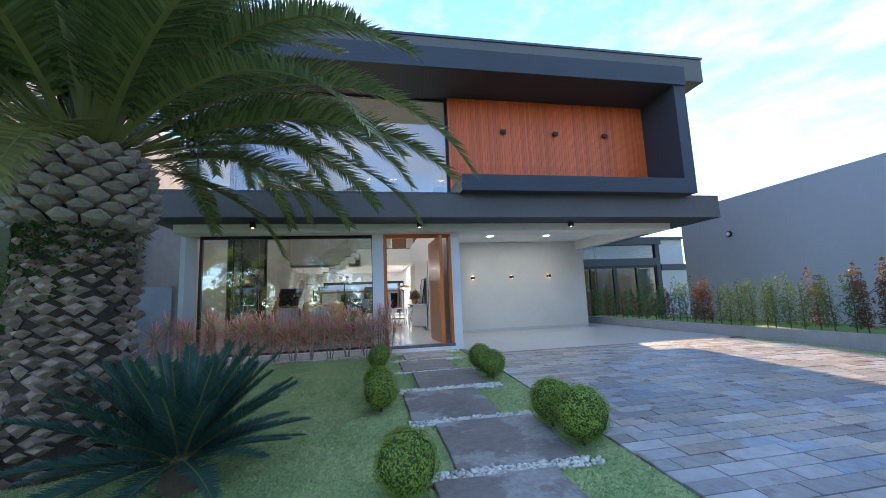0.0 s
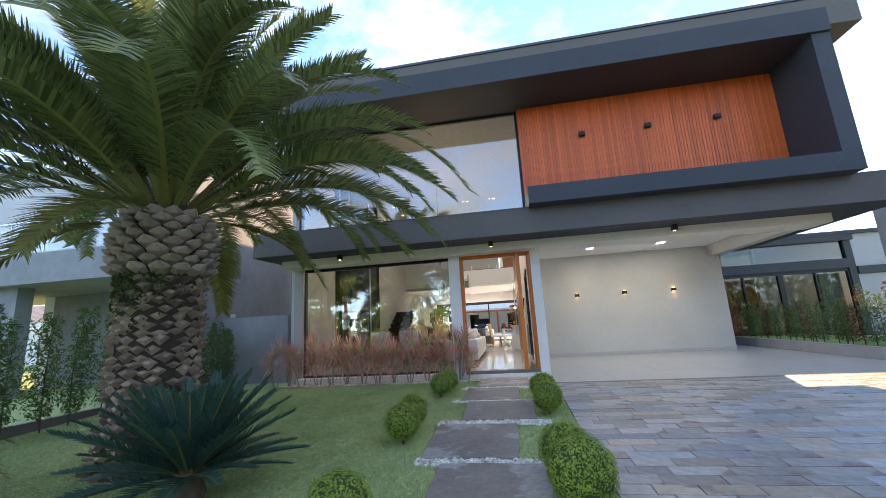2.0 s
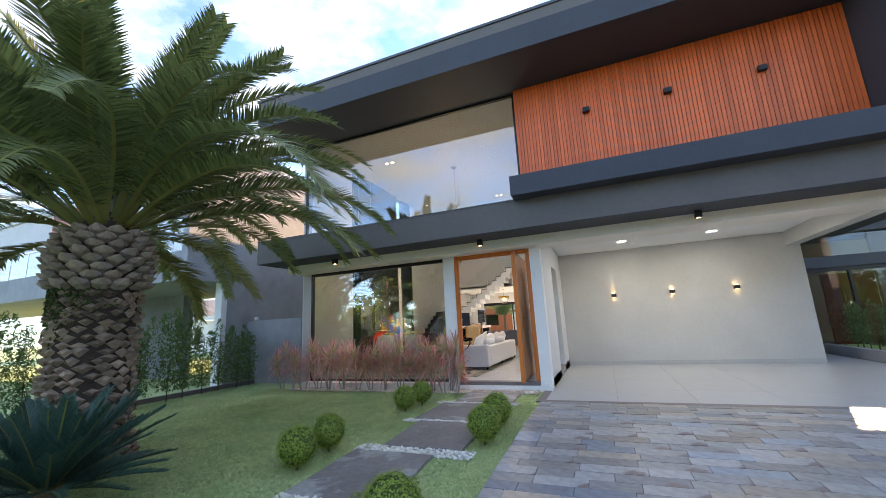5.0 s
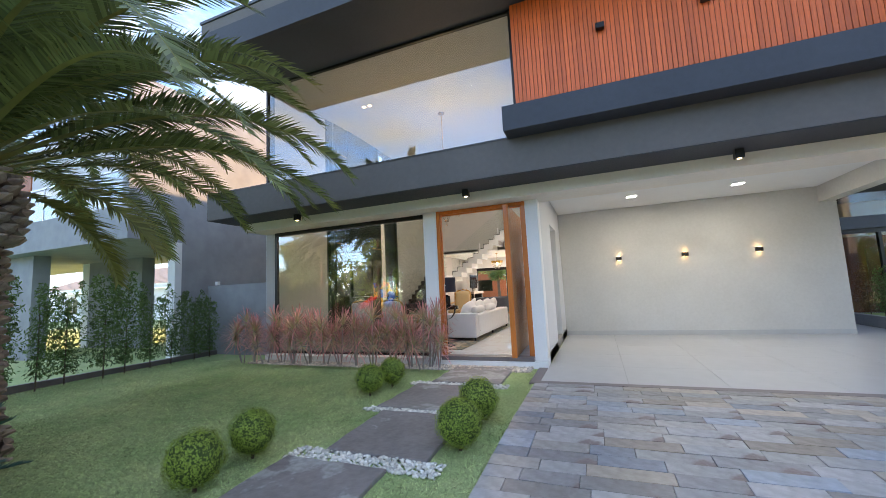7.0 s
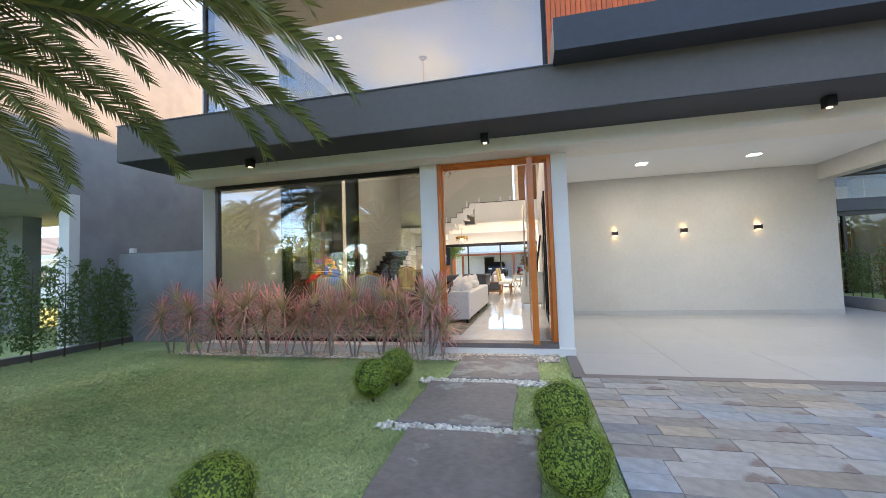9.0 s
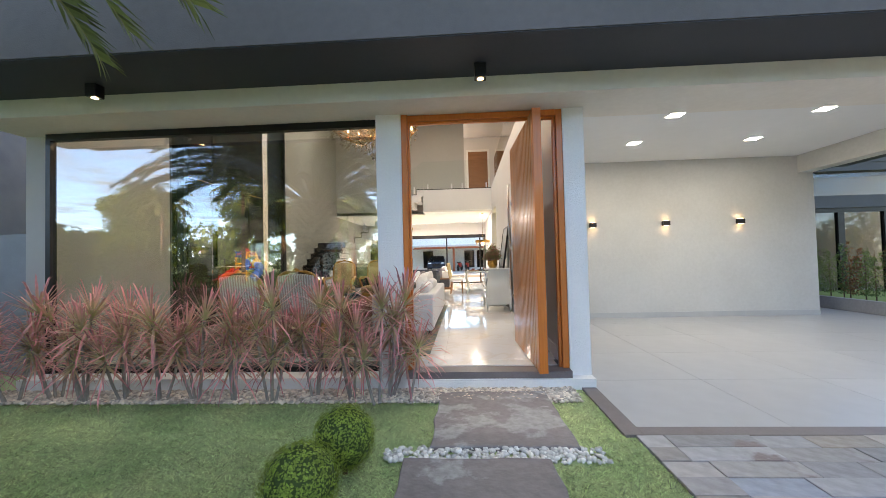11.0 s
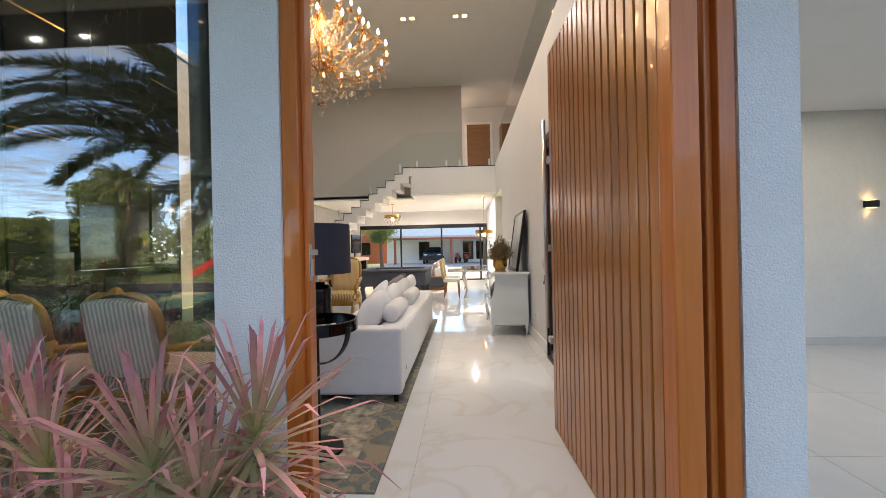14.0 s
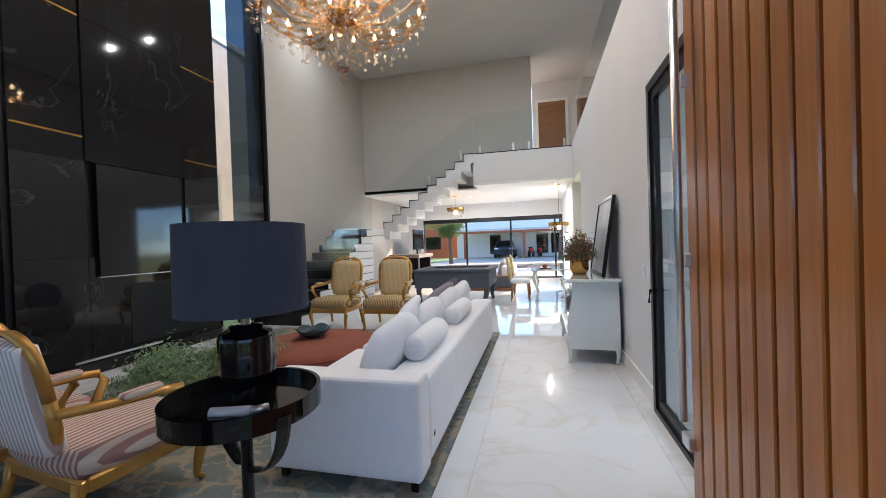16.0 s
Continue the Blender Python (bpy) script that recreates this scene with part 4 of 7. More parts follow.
M["fern_soft"] = mat("soft pale fern", (0.36, 0.46, 0.27), (0.24, 0.35, 0.18), 10, 0.7, isl=0.35, leaf=0.4)
M["paper_art"] = mat("grey abstract print", (0.45, 0.46, 0.46), (0.12, 0.13, 0.14), 2.5, 0.4, detail=8)
M["wood_table"] = mat("warm brown wood", (0.30, 0.15, 0.07), (0.20, 0.09, 0.04), 10, 0.45, stretch=(1, 8, 8))
M["white_plastic"] = mat("white plastic", (0.75, 0.75, 0.76), (0.72, 0.72, 0.73), 10, 0.35)
M["felt"] = mat("dark grey table felt", (0.045, 0.048, 0.052), (0.038, 0.04, 0.045), 80, 0.95)


def rug_mat():
    m = mat("oriental rug wool", (0.20, 0.22, 0.20), (0.10, 0.13, 0.13), 9, 0.95, bump=0.2, bscale=200, big=3)
    nt = m.node_tree
    N, L = nt.nodes, nt.links
    bs = N["Principled BSDF"]
    old = bs.inputs["Base Color"].links[0].from_socket
    tc = N.new("ShaderNodeTexCoord")
    v = N.new("ShaderNodeTexVoronoi")
    v.feature = "DISTANCE_TO_EDGE"
    v.inputs["Scale"].default_value = 4.5
    nz = N.new("ShaderNodeTexNoise")
    nz.inputs["Scale"].default_value = 6
    nz.inputs["Detail"].default_value = 4
    ad = N.new("ShaderNodeVectorMath")
    ad.operation = "MULTIPLY_ADD"
    ad.inputs[1].default_value = (0.5, 0.5, 0)
    L.new(nz.outputs["Color"], ad.inputs[0])
    L.new(tc.outputs["Object"], ad.inputs[2])
    L.new(tc.outputs["Object"], nz.inputs["Vector"])
    L.new(ad.outputs[0], v.inputs["Vector"])
    rp = N.new("ShaderNodeValToRGB")
    rp.color_ramp.elements[0].position, rp.color_ramp.elements[0].color = 0.03, (0.75, 0.75, 0.75, 1)
    rp.color_ramp.elements[1].position, rp.color_ramp.elements[1].color = 0.11, (0, 0, 0, 1)
    L.new(v.outputs["Distance"], rp.inputs[0])
    mx = N.new("ShaderNodeMix")
    mx.data_type = "RGBA"
    L.new(rp.outputs[0], mx.inputs["Factor"])
    L.new(old, mx.inputs["A"])
    mx.inputs["B"].default_value = (0.36, 0.29, 0.19, 1)
    L.new(mx.outputs["Result"], bs.inputs["Base Color"])
    return m


M["rug"] = rug_mat()
M["rug_border"] = mat("cream rug border with scrolls", (0.62, 0.54, 0.41), (0.10, 0.12, 0.115), 24, 0.95, bump=0.2, bscale=200, big=10)


def living_setting():
    # marble feature wall
    w = tagged(new("wall_marble"), "polished black marble feature wall with brass inlay lines", "wall", kind="structure")
    part("backing", B((-4.069, -4.03, 12.45, 15.1, FLOOR, 6.99)), M["black_satin"], w)
    ys = (12.452, 13.13, 14.46, 15.098)
    zs = (FLOOR, 1.78, 2.92, 4.61, 6.05, 6.99)
    for i in range(3):
        for j in range(5):
            d = 0.022 if i == 1 and j in (2, 3, 4) else 0.0
            if i == 1 and j == 1:
                continue
            part("panel", B((-4.029, -4.0 + d, ys[i] + 0.003, ys[i + 1] - 0.003, zs[j] + 0.003, zs[j + 1] - 0.003)), M["marble_black"], w)
    for i, z in ((0, 3.2), (0, 4.62), (2, 3.2), (2, 4.61), (0, 6.05), (2, 6.05)):
        part("inlay", B((-4.001, -3.994, ys[i] + 0.01, ys[i + 1] - 0.01, z - 0.011, z + 0.011)), M["brass"], w)
    part("hearth_slot", B((-4.001, -3.995, 13.6, 14.85, 0.62, 1.42)), M["black_satin"], w)
    part("hearth_edge", B((-4.001, -3.98, 12.95, 14.0, 0.55, 0.575)), M["chrome"], w)
    tv = thing("television", "large switched-off black flat television on the marble wall", "television", at=(-4.0, 13.79, 2.20))
    part("screen", B((0.001, 0.045, -0.565, 0.565, -0.66, 0.70), bevel=0.004), M["black_gloss"], tv)
    part("edge", B((0.002, 0.048, -0.565, 0.565, -0.672, -0.662)), M["chrome"], tv)
    # tall slot windows beside the marble
    for k, (y0, y1) in enumerate(((12.1, 12.45), (15.1, 16.42))):
        g = thing("window_%d" % (3 + k), "tall narrow black-framed window beside the marble wall", "window", kind="structure")
        part("frame", B((-4.25, -4.06, y0, y0 + 0.04, FLOOR, 6.99), (-4.25, -4.04, y1 - 0.05, y1, FLOOR, 6.99), (-4.25, -4.06, y0 + 0.04, y1 - 0.05, FLOOR, FLOOR + 0.05), (-4.25, -4.06, y0 + 0.04, y1 - 0.05, 6.92, 6.99)), M["black_metal"], g)
        o = part("pane", B((-4.18, -4.172, y0 + 0.04, y1 - 0.05, FLOOR + 0.05, 6.92)), M["glass_clear" if k else "glass_smoke"], g)
        o.visible_shadow = False
        if k:
            o = part("inner_pane", B((-4.10, -4.092, y0 + 0.42, y1 - 0.05, FLOOR + 0.05, 6.92)), M["glass_smoke"], g, "smoke-grey inner sliding pane")
            o.visible_shadow = False
    # garage-side sliding door
    g = thing("door_2", "black-framed glass side door, closed", "door", kind="structure")
    part("door_frame", B((2.05, 2.13, 11.95, 12.01, FLOOR, 3.02), (2.05, 2.13, 13.09, 13.15, FLOOR, 3.02), (2.05, 2.13, 12.01, 13.09, 2.95, 3.02), (2.05, 2.13, 12.01, 13.09, FLOOR, FLOOR + 0.04)), M["black_metal"], g)
    part("sash", B((2.07, 2.11, 12.01, 12.08, FLOOR + 0.04, 2.95), (2.07, 2.11, 13.02, 13.09, FLOOR + 0.04, 2.95), (2.07, 2.11, 12.08, 13.02, 2.88, 2.95), (2.07, 2.11, 12.08, 13.02, FLOOR + 0.04, FLOOR + 0.12)), M["black_metal"], g)
    o = part("pane", B((2.087, 2.093, 12.08, 13.02, FLOOR + 0.12, 2.88)), M["glass_clear"], g)
    o.visible_shadow = False
    part("handle", tube([(2.07, 13.05, 1.38), (2.02, 13.05, 1.38), (2.01, 13.05, 1.28)], 0.011, 8), M["black_satin"], g)
    # baseboards
    structure("baseboard", B((2.062, 2.08, 10.26, 11.94, FLOOR, FLOOR + 0.15), (2.062, 2.08, 13.16, 18.4, FLOOR, FLOOR + 0.15)), M["ceiling_white"], "white baseboard along the wall", "baseboard")
    # light switches and sockets on the wall
    for y, z in ((13.45, 1.5), (14.05, 0.72)):
        s = thing("wall_socket", "small white wall plate", "socket", "wall plates", (2.08, y, z))
        part("plate", B((-0.008, 0, -0.04, 0.04, -0.06, 0.06), bevel=0.002), M["white_plastic"], s)
        part("switch", B((-0.012, -0.008, -0.02, 0.02, -0.035, 0.035)), M["white_plastic"], s)
    # rear sliding doors
    g = thing("window_5", "wide black-framed sliding glass doors to the patio", "window", kind="structure")
    xs = (-3.4, -1.62, 0.14, 1.80, 2.08)
    part("frame", B((-3.4, 2.08, 25.0, 25.12, 2.62, 2.78), (-3.4, 2.08, 25.0, 25.12, FLOOR - 0.02, FLOOR + 0.05)), M["black_metal"], g)
    for x in xs:
        part("mullion", B((x - 0.035, x + 0.035, 25.02, 25.1, FLOOR + 0.05, 2.62)), M["black_metal"], g)
    for a, b in zip(xs, xs[1:]):
        o = part("pane", B((a + 0.035, b - 0.035, 25.05, 25.058, FLOOR + 0.05, 2.62)), M["glass_clear"], g)
        o.visible_shadow = False
    # upper hallway doors
    for k, x0 in enumerate((1.2, 2.5)):
        d = thing("door_%d" % (3 + k), "upper hallway door standing ajar in a white frame", "door", kind="structure")
        part("door_frame", B((x0, x0 + 0.09, 22.96, 23.0, 4.2, 6.45), (x0 + 0.95, x0 + 1.04, 22.96, 23.0, 4.2, 6.45), (x0 + 0.09, x0 + 0.95, 22.96, 23.0, 6.36, 6.45)), M["ceiling_white"], d)
        part("leaf", B((x0 + 0.09, x0 + 0.95, 22.985, 22.998, 4.2, 6.36)), M["wood_table"], d)
    # glass balustrade of the upper floor
    r = thing("balustrade", "frameless glass balustrade of the upper floor with steel clamps", "balustrade", kind="structure")
    for x0, x1 in ((-0.44, 0.8), (0.81, 2.06)):
        part("pane", B((x0, x1, 20.19, 20.202, 4.24, 5.28)), M["glass_clear"], r)
    for y0 in range(11, 20):
        part("pane", B((2.2, 2.212, y0, y0 + 0.99, 4.27, 5.28)), M["glass_clear"], r)
    for x in (-0.3, 0.6, 1.0, 1.9):
        part("clamp", B((x - 0.025, x + 0.025, 20.17, 20.22, 4.2, 4.42), bevel=0.005), M["chrome"], r)
    structure("trim_upper_edge", B((-0.5, 2.079, 20.148, 20.30, 4.2, 4.225)), M["black_satin"], "black stone edge of the upper floor", "trim")
    # recessed ceiling lights
    for x, y in ((-2.6, 12.0), (-2.4, 12.0), (-0.2, 17.2), (0.0, 17.2), (1.0, 17.2), (1.2, 17.2), (-3.4, 16.9), (-3.4, 18.4)):
        downlight(x, y, 7.0, 0.06, "small round recessed ceiling light, lit", "living room ceiling lights")
    for x, y in ((1.7, 20.9), (1.7, 21.3), (1.2, 22.5), (-1, 22.5)):
        downlight(x, y, 3.36, 0.05, "small round recessed ceiling light, lit", "rear ceiling lights")


living_setting()


def staircase():
    s = tagged(new("staircase"), "black and white folded staircase with glass balustrade", "staircase", kind="structure")
    for i in range(10):
        y0 = 15.95 + i * 0.325
        part("step", B((-4.068, -3.1, y0, 19.22, FLOOR + i * 0.187, FLOOR + (i + 1) * 0.187 - 0.002)), M["black_stone"], s)
        part("side", B((-3.099, -3.085, y0, 19.22, FLOOR + i * 0.187, FLOOR + (i + 1) * 0.187 - 0.02)), M["wall_white_in"], s)
    part("landing", B((-4.068, -3.1, 19.222, 20.948, 2.1, 2.27)), M["wall_white_in"], s)
    n, run, rise = 10, 0.265, 0.193
    for i in range(n):
        x0, z0 = -3.1 + i * run, 2.27 + i * rise
        part("step", B((x0, x0 + run - 0.001, 20.06, 20.946, z0 - 0.06, z0 + rise - 0.002), (x0, x0 + 0.17, 20.06, 20.946, z0 - 0.27, z0 - 0.06)), M["wall_white_in"], s)
        part("tread", B((x0 - 0.012, x0 + run + 0.003, 20.045, 20.946, z0 + rise, z0 + rise + 0.018), (x0 - 0.012, x0, 20.045, 20.06, z0 + 0.018, z0 + rise)), M["black_satin"], s)

    def sheet(a, b, h0, h1, t):
        bm = bmesh.new()
        a, b, t = Vector(a), Vector(b), Vector(t)
        q = [a + Vector((0, 0, h0)), b + Vector((0, 0, h0)), b + Vector((0, 0, h1)), a + Vector((0, 0, h1))]
        lo = [bm.verts.new(p) for p in q]
        hi = [bm.verts.new(p + t) for p in q]
        bm.faces.new(lo)
        bm.faces.new(hi)
        for i in range(4):
            bm.faces.new((lo[i], lo[(i + 1) % 4], hi[(i + 1) % 4], hi[i]))
        return bm

    part("glass_rail", sheet((-3.12, 20.03, 2.38), (-0.46, 20.03, 4.25), 0.0, 1.0, (0, 0.012, 0)), M["glass_clear"], s)
    part("glass_rail", sheet((-3.08, 15.9, 0.5), (-3.08, 19.2, 2.3), 0.0, 0.95, (0.012, 0, 0)), M["glass_clear"], s)
    for x in (-2.7, -1.7, -0.8):
        z = 2.38 + (x + 3.12) * 0.703
        part("clamp", B((x - 0.02, x + 0.02, 20.01, 20.06, z + 0.05, z + 0.30), bevel=0.004), M["chrome"], s)


staircase()
structure("rug", B((-3.4, 0.55, 10.5, 15.75, FLOOR, FLOOR + 0.012)), M["rug"], "grey-green oriental wool rug with floral pattern", "rug")
structure("rug_edge", B((0.06, 0.36, 10.62, 15.75, FLOOR + 0.012, FLOOR + 0.016), (-3.4, 0.06, 10.62, 10.92, FLOOR + 0.012, FLOOR + 0.016)), M["rug_border"], "cream scroll border of the rug", "rug")
for o in list(scene.objects):
    if o.name.startswith("rug"):
        o["kind"] = ""


def soft_box(sx, sy, sz, bev, puff=0.0, seg=3):
    """A rounded cushion centred on its base."""
    bm = bmesh.new()
    bmesh.ops.create_cube(bm, size=1.0)
    bmesh.ops.subdivide_edges(bm, edges=bm.edges[:], cuts=5, use_grid_fill=True)
    for v in bm.verts:
        x, y, z = v.co * 2
        f = 1 + puff * (1 - x * x) * (1 - y * y) * abs(z)
        kk = (1 - bev) + bev * max(abs(x), abs(y), abs(z)) / max(1e-6, (x * x + y * y + z * z) ** 0.5) * 1.2
        v.co = Vector((x * kk * sx / 2, y * kk * sy / 2, z * kk * f * sz / 2 + sz / 2))
    return bm


def sofa():
    g = thing("sofa", "long white linen sofa seen from behind on black feet", "sofa", at=(0, 0, FLOOR))
    part("base", B((-0.45, 0.22, 11.93, 15.0, 0.085, 0.36), bevel=0.02, seg=2), M["sofa_white"], g, smooth=False)
    part("backrest", B((0.225, 0.505, 11.925, 15.21, 0.085, 0.62), bevel=0.045, seg=3), M["sofa_white"], g)
    part("armrest", B((-0.46, 0.51, 11.71, 11.92, 0.085, 0.66), bevel=0.03, seg=3), M["sofa_white"], g)
    part("armrest", B((-0.46, 0.22, 15.005, 15.21, 0.085, 0.60), bevel=0.03, seg=3), M["sofa_white"], g)
    for y in (11.93, 13.0, 14.0):
        part("seat_cushion", B((-0.46, 0.21, y, y + 0.98, 0.365, 0.50), bevel=0.035, seg=3), M["sofa_white"], g)
    for y, z in ((12.3, 0.50), (13.1, 0.50), (13.9, 0.50), (14.6, 0.5)):
        o = part("back_cushion", soft_box(0.20, 0.64, 0.38, 0.55, 0.35), M["sofa_white"], g, smooth=True)
        o.matrix_local = pose(0.06, y, z, 0, 22, rng.uniform(-5, 5))
    for x, y in ((0.45, 11.78), (-0.4, 11.78), (0.45, 15.14), (-0.4, 15.14), (0.45, 13.4)):
        part("leg", B((x - 0.02, x + 0.02, y - 0.02, y + 0.02, -0.0, 0.085)), M["black_satin"], g)
    part("tag", B((0.5045, 0.507, 12.0, 12.03, 0.22, 0.25)), M["black_satin"], g)
    for y, z, rx in ((12.55, 0.62, 90), (13.75, 0.62, 90)):
        c = thing("bolster_pillow", "white cylindrical bolster pillow on the sofa back", "pillow", "bolsters on the sofa", (0.32, y, FLOOR + z + 0.085))
        bm = lathe([(0.02, -0.36), (0.075, -0.355), (0.093, -0.32), (0.096, 0), (0.093, 0.32), (0.075, 0.355), (0.02, 0.36)], 20)
        bmesh.ops.rotate(bm, verts=bm.verts, cent=(0, 0, 0), matrix=Matrix.Rotation(radians(90), 3, "X"))
        part("cover", bm, M["sofa_white"], c, smooth=True)
        part("button", cyl(0.012, 0.012, -0.004, 0.004, 10, (0, 0)), M["sofa_white"], c).matrix_local = pose(0, -0.361, 0, 90, 0, 0)
    for x, y, z, m, ry, rz in ((-0.12, 12.75, 0.52, "sofa_white", 32, 12), (-0.25, 14.4, 0.52, "cushion_grey", 40, -10), (-0.3, 14.85, 0.52, "sofa_slate", 42, 25)):
        c = thing("throw_pillow", "square soft throw pillow leaning on the sofa", "pillow", "throw pillows", (x, y, FLOOR + z - 0.02))
        o = part("cover", soft_box(0.15, 0.46, 0.46, 0.5, 0.4), M[m], c, smooth=True)
        o.matrix_local = pose(0, 0, 0, 0, ry, rz)
        part("piping", tube([(0, -0.2, 0.02), (0, 0, 0.0), (0, 0.2, 0.02)], 0.006, 5), M[m], c).matrix_local = pose(0, 0, 0, 0, ry, rz)


sofa()


def armchair(name, label, fabric, seat_fabric, at, rz, group):
    g = thing(name, label, "armchair", group, at, rz)
    G = M["gold_wood"]
    part("seat", soft_box(0.62, 0.60, 0.17, 0.35, 0.12), M[seat_fabric], g, smooth=True).matrix_local = pose(0, 0.02, 0.33)
    part("apron", B((-0.31, 0.31, -0.27, -0.235, 0.27, 0.35), (-0.31, 0.31, 0.275, 0.31, 0.27, 0.35), (-0.31, -0.275, -0.235, 0.275, 0.27, 0.35), (0.275, 0.31, -0.235, 0.275, 0.27, 0.35), bevel=0.01), G, g)
    # back ring
    pts = []
    for i in range(25):
        a = i / 24 * math.tau
        cx = 0.27 * math.copysign(abs(math.cos(a)) ** 0.6, math.cos(a))
        cz = 0.31 * math.copysign(abs(math.sin(a)) ** 0.55, math.sin(a)) + (0.035 * max(0, math.sin(a)) * (1 - abs(math.cos(a))))
        pts.append((cx * (1 + 0.10 * math.sin(a)), -0.29 - 0.10 * (cz + 0.31) / 0.62, 0.79 + cz))
    part("back_frame", tube(pts, 0.026, 8), G, g, smooth=True)
    o = part("backrest", soft_box(0.50, 0.09, 0.60, 0.25, 0.0), M[fabric], g, smooth=True)
    o.matrix_local = pose(0, -0.30, 0.49, 9, 0, 0)
    part("crest", lathe([(0.005, 0), (0.05, 0.01), (0.03, 0.045), (0.005, 0.06)], 10), G, g).matrix_local = pose(0, -0.40, 1.12)
    for s in (-1, 1):
        part("arm", tube([(s * 0.29, -0.33, 0.72), (s * 0.32, -0.15, 0.70), (s * 0.345, 0.05, 0.69), (s * 0.35, 0.16, 0.675), (s * 0.33, 0.185, 0.62), (s * 0.305, 0.12, 0.5), (s * 0.30, 0.13, 0.34)], 0.027, 8), G, g, smooth=True)
        part("arm_pad", soft_box(0.055, 0.19, 0.04, 0.4), M[seat_fabric], g, smooth=True).matrix_local = pose(s * 0.335, -0.02, 0.70)
        part("leg", tube([(s * 0.28, 0.27, 0.33), (s * 0.305, 0.305, 0.24), (s * 0.285, 0.29, 0.12), (s * 0.28, 0.285, 0.04), (s * 0.30, 0.31, 0.012)], 0.034, 8, taper=lambda t: 1.15 - 0.62 * min(1, t * 1.3) + 0.3 * max(0, t - 0.85)), G, g, smooth=True)
        part("leg", tube([(s * 0.27, -0.25, 0.33), (s * 0.275, -0.27, 0.2), (s * 0.28, -0.31, 0.01)], 0.028, 8, taper=lambda t: 1.1 - 0.4 * t), G, g, smooth=True)
    g.scale = (1.1, 1.1, 1.06)
    return g


for x in (-2.35, -1.38):
    armchair("armchair", "gilded armchair with yellow damask back and striped seat", "stripe_yellow", "stripe_seat", (x, 15.95, FLOOR + 0.0125), 180, "gilded armchairs facing the window")
for x, yy, rr in ((-2.12, 11.34, -4), (-1.27, 11.36, -8)):
    g = armchair("armchair", "gilded armchair with pink and white striped upholstery", "stripe_pink", "stripe_rose", (x, yy, FLOOR + 0.0165), rr, "gilded armchairs by the window")
    g.scale = (1.14, 1.06, 0.94)


def side_table():
    g = thing("side_table", "round black side table with rim and hoop handle", "side table", at=(0.07, 10.93, FLOOR + 0.0165))
    part("base", cyl(0.17, 0.165, 0, 0.02, 32), M["black_satin"], g)
    part("pole", cyl(0.022, 0.022, 0.02, 0.82, 16), M["black_satin"], g)
    part("tabletop", cyl(0.262, 0.262, 0.815, 0.83, 40), M["black_gloss"], g)
    bm = bmesh.new()
    n = 48
    for i in range(n):
        a0, a1 = i * math.tau / n, (i + 1) * math.tau / n
        ring = []
        for a in (a0, a1):
            for r, z in ((0.262, 0.80), (0.276, 0.80), (0.276, 0.872), (0.262, 0.872)):
                ring.append(bm.verts.new((r * math.cos(a), r * math.sin(a), z)))
        for k in range(4):
            bm.faces.new((ring[k], ring[(k + 1) % 4], ring[4 + (k + 1) % 4], ring[4 + k]))
    bmesh.ops.remove_doubles(bm, verts=bm.verts, dist=0.0005)
    part("rim", bm, M["black_gloss"], g)
    hoop = [(0.285 * math.cos(a), 0.0, 0.84 - 0.26 * math.sin(a)) for a in [math.pi * i / 20 for i in range(21)]]
    part("hoop", tube(hoop, 0.026, 6, flat=0.22), M["black_satin"], g).matrix_local = pose(0, 0, 0, 0, 0, -25)
    l = thing("table_lamp", "table lamp with ribbed black base and navy drum shade", "table lamp", at=(0.07, 10.95, FLOOR + 0.8475))
    prof = [(0.085, 0), (0.092, 0.01), (0.098, 0.03), (0.098, 0.235), (0.090, 0.262), (0.06, 0.27), (0.06, 0.285), (0.02, 0.29)]
    bm = lathe(prof, 40)
    for v in bm.verts:
        r = math.hypot(v.co.x, v.co.y)
        if r > 0.08:
            k = 1 + 0.035 * math.cos(10 * math.atan2(v.co.y, v.co.x))
            v.co.x *= k
            v.co.y *= k
    part("lamp_base", bm, M["black_gloss"], l, smooth=True)
    part("neck", cyl(0.018, 0.018, 0.285, 0.36, 14), M["chrome"], l)
    part("shade", lathe([(0.226, 0.345), (0.232, 0.345), (0.228, 0.67), (0.222, 0.67)], 48, cyl(0.21, 0.21, 0.655, 0.66, 48)), M["shade_navy"], l, smooth=False)
    # small things on the table
    d = thing("hair_styler", "white and silver handheld device lying on the table", "gadget", at=(0.13, 10.80, FLOOR + 0.852))
    part("body", tube([(-0.09, 0, 0), (-0.02, 0.02, 0), (0.05, 0.03, 0.005)], 0.02, 10), M["white_plastic"], d, smooth=True)
    part("tip", tube([(0.05, 0.03, 0.005), (0.10, 0.06, 0.01)], 0.016, 10), M["chrome"], d, smooth=True)
    c = thing("cable", "thin black coiled cable on the table", "cable", at=(-0.02, 10.80, FLOOR + 0.835))
    part("cord", tube([(-0.07 + 0.03 * math.cos(a) + 0.006 * a, 0.03 * math.sin(a), 0.003) for a in [0.4 * i for i in range(30)]], 0.003, 5), M["black_satin"], c)


side_table()


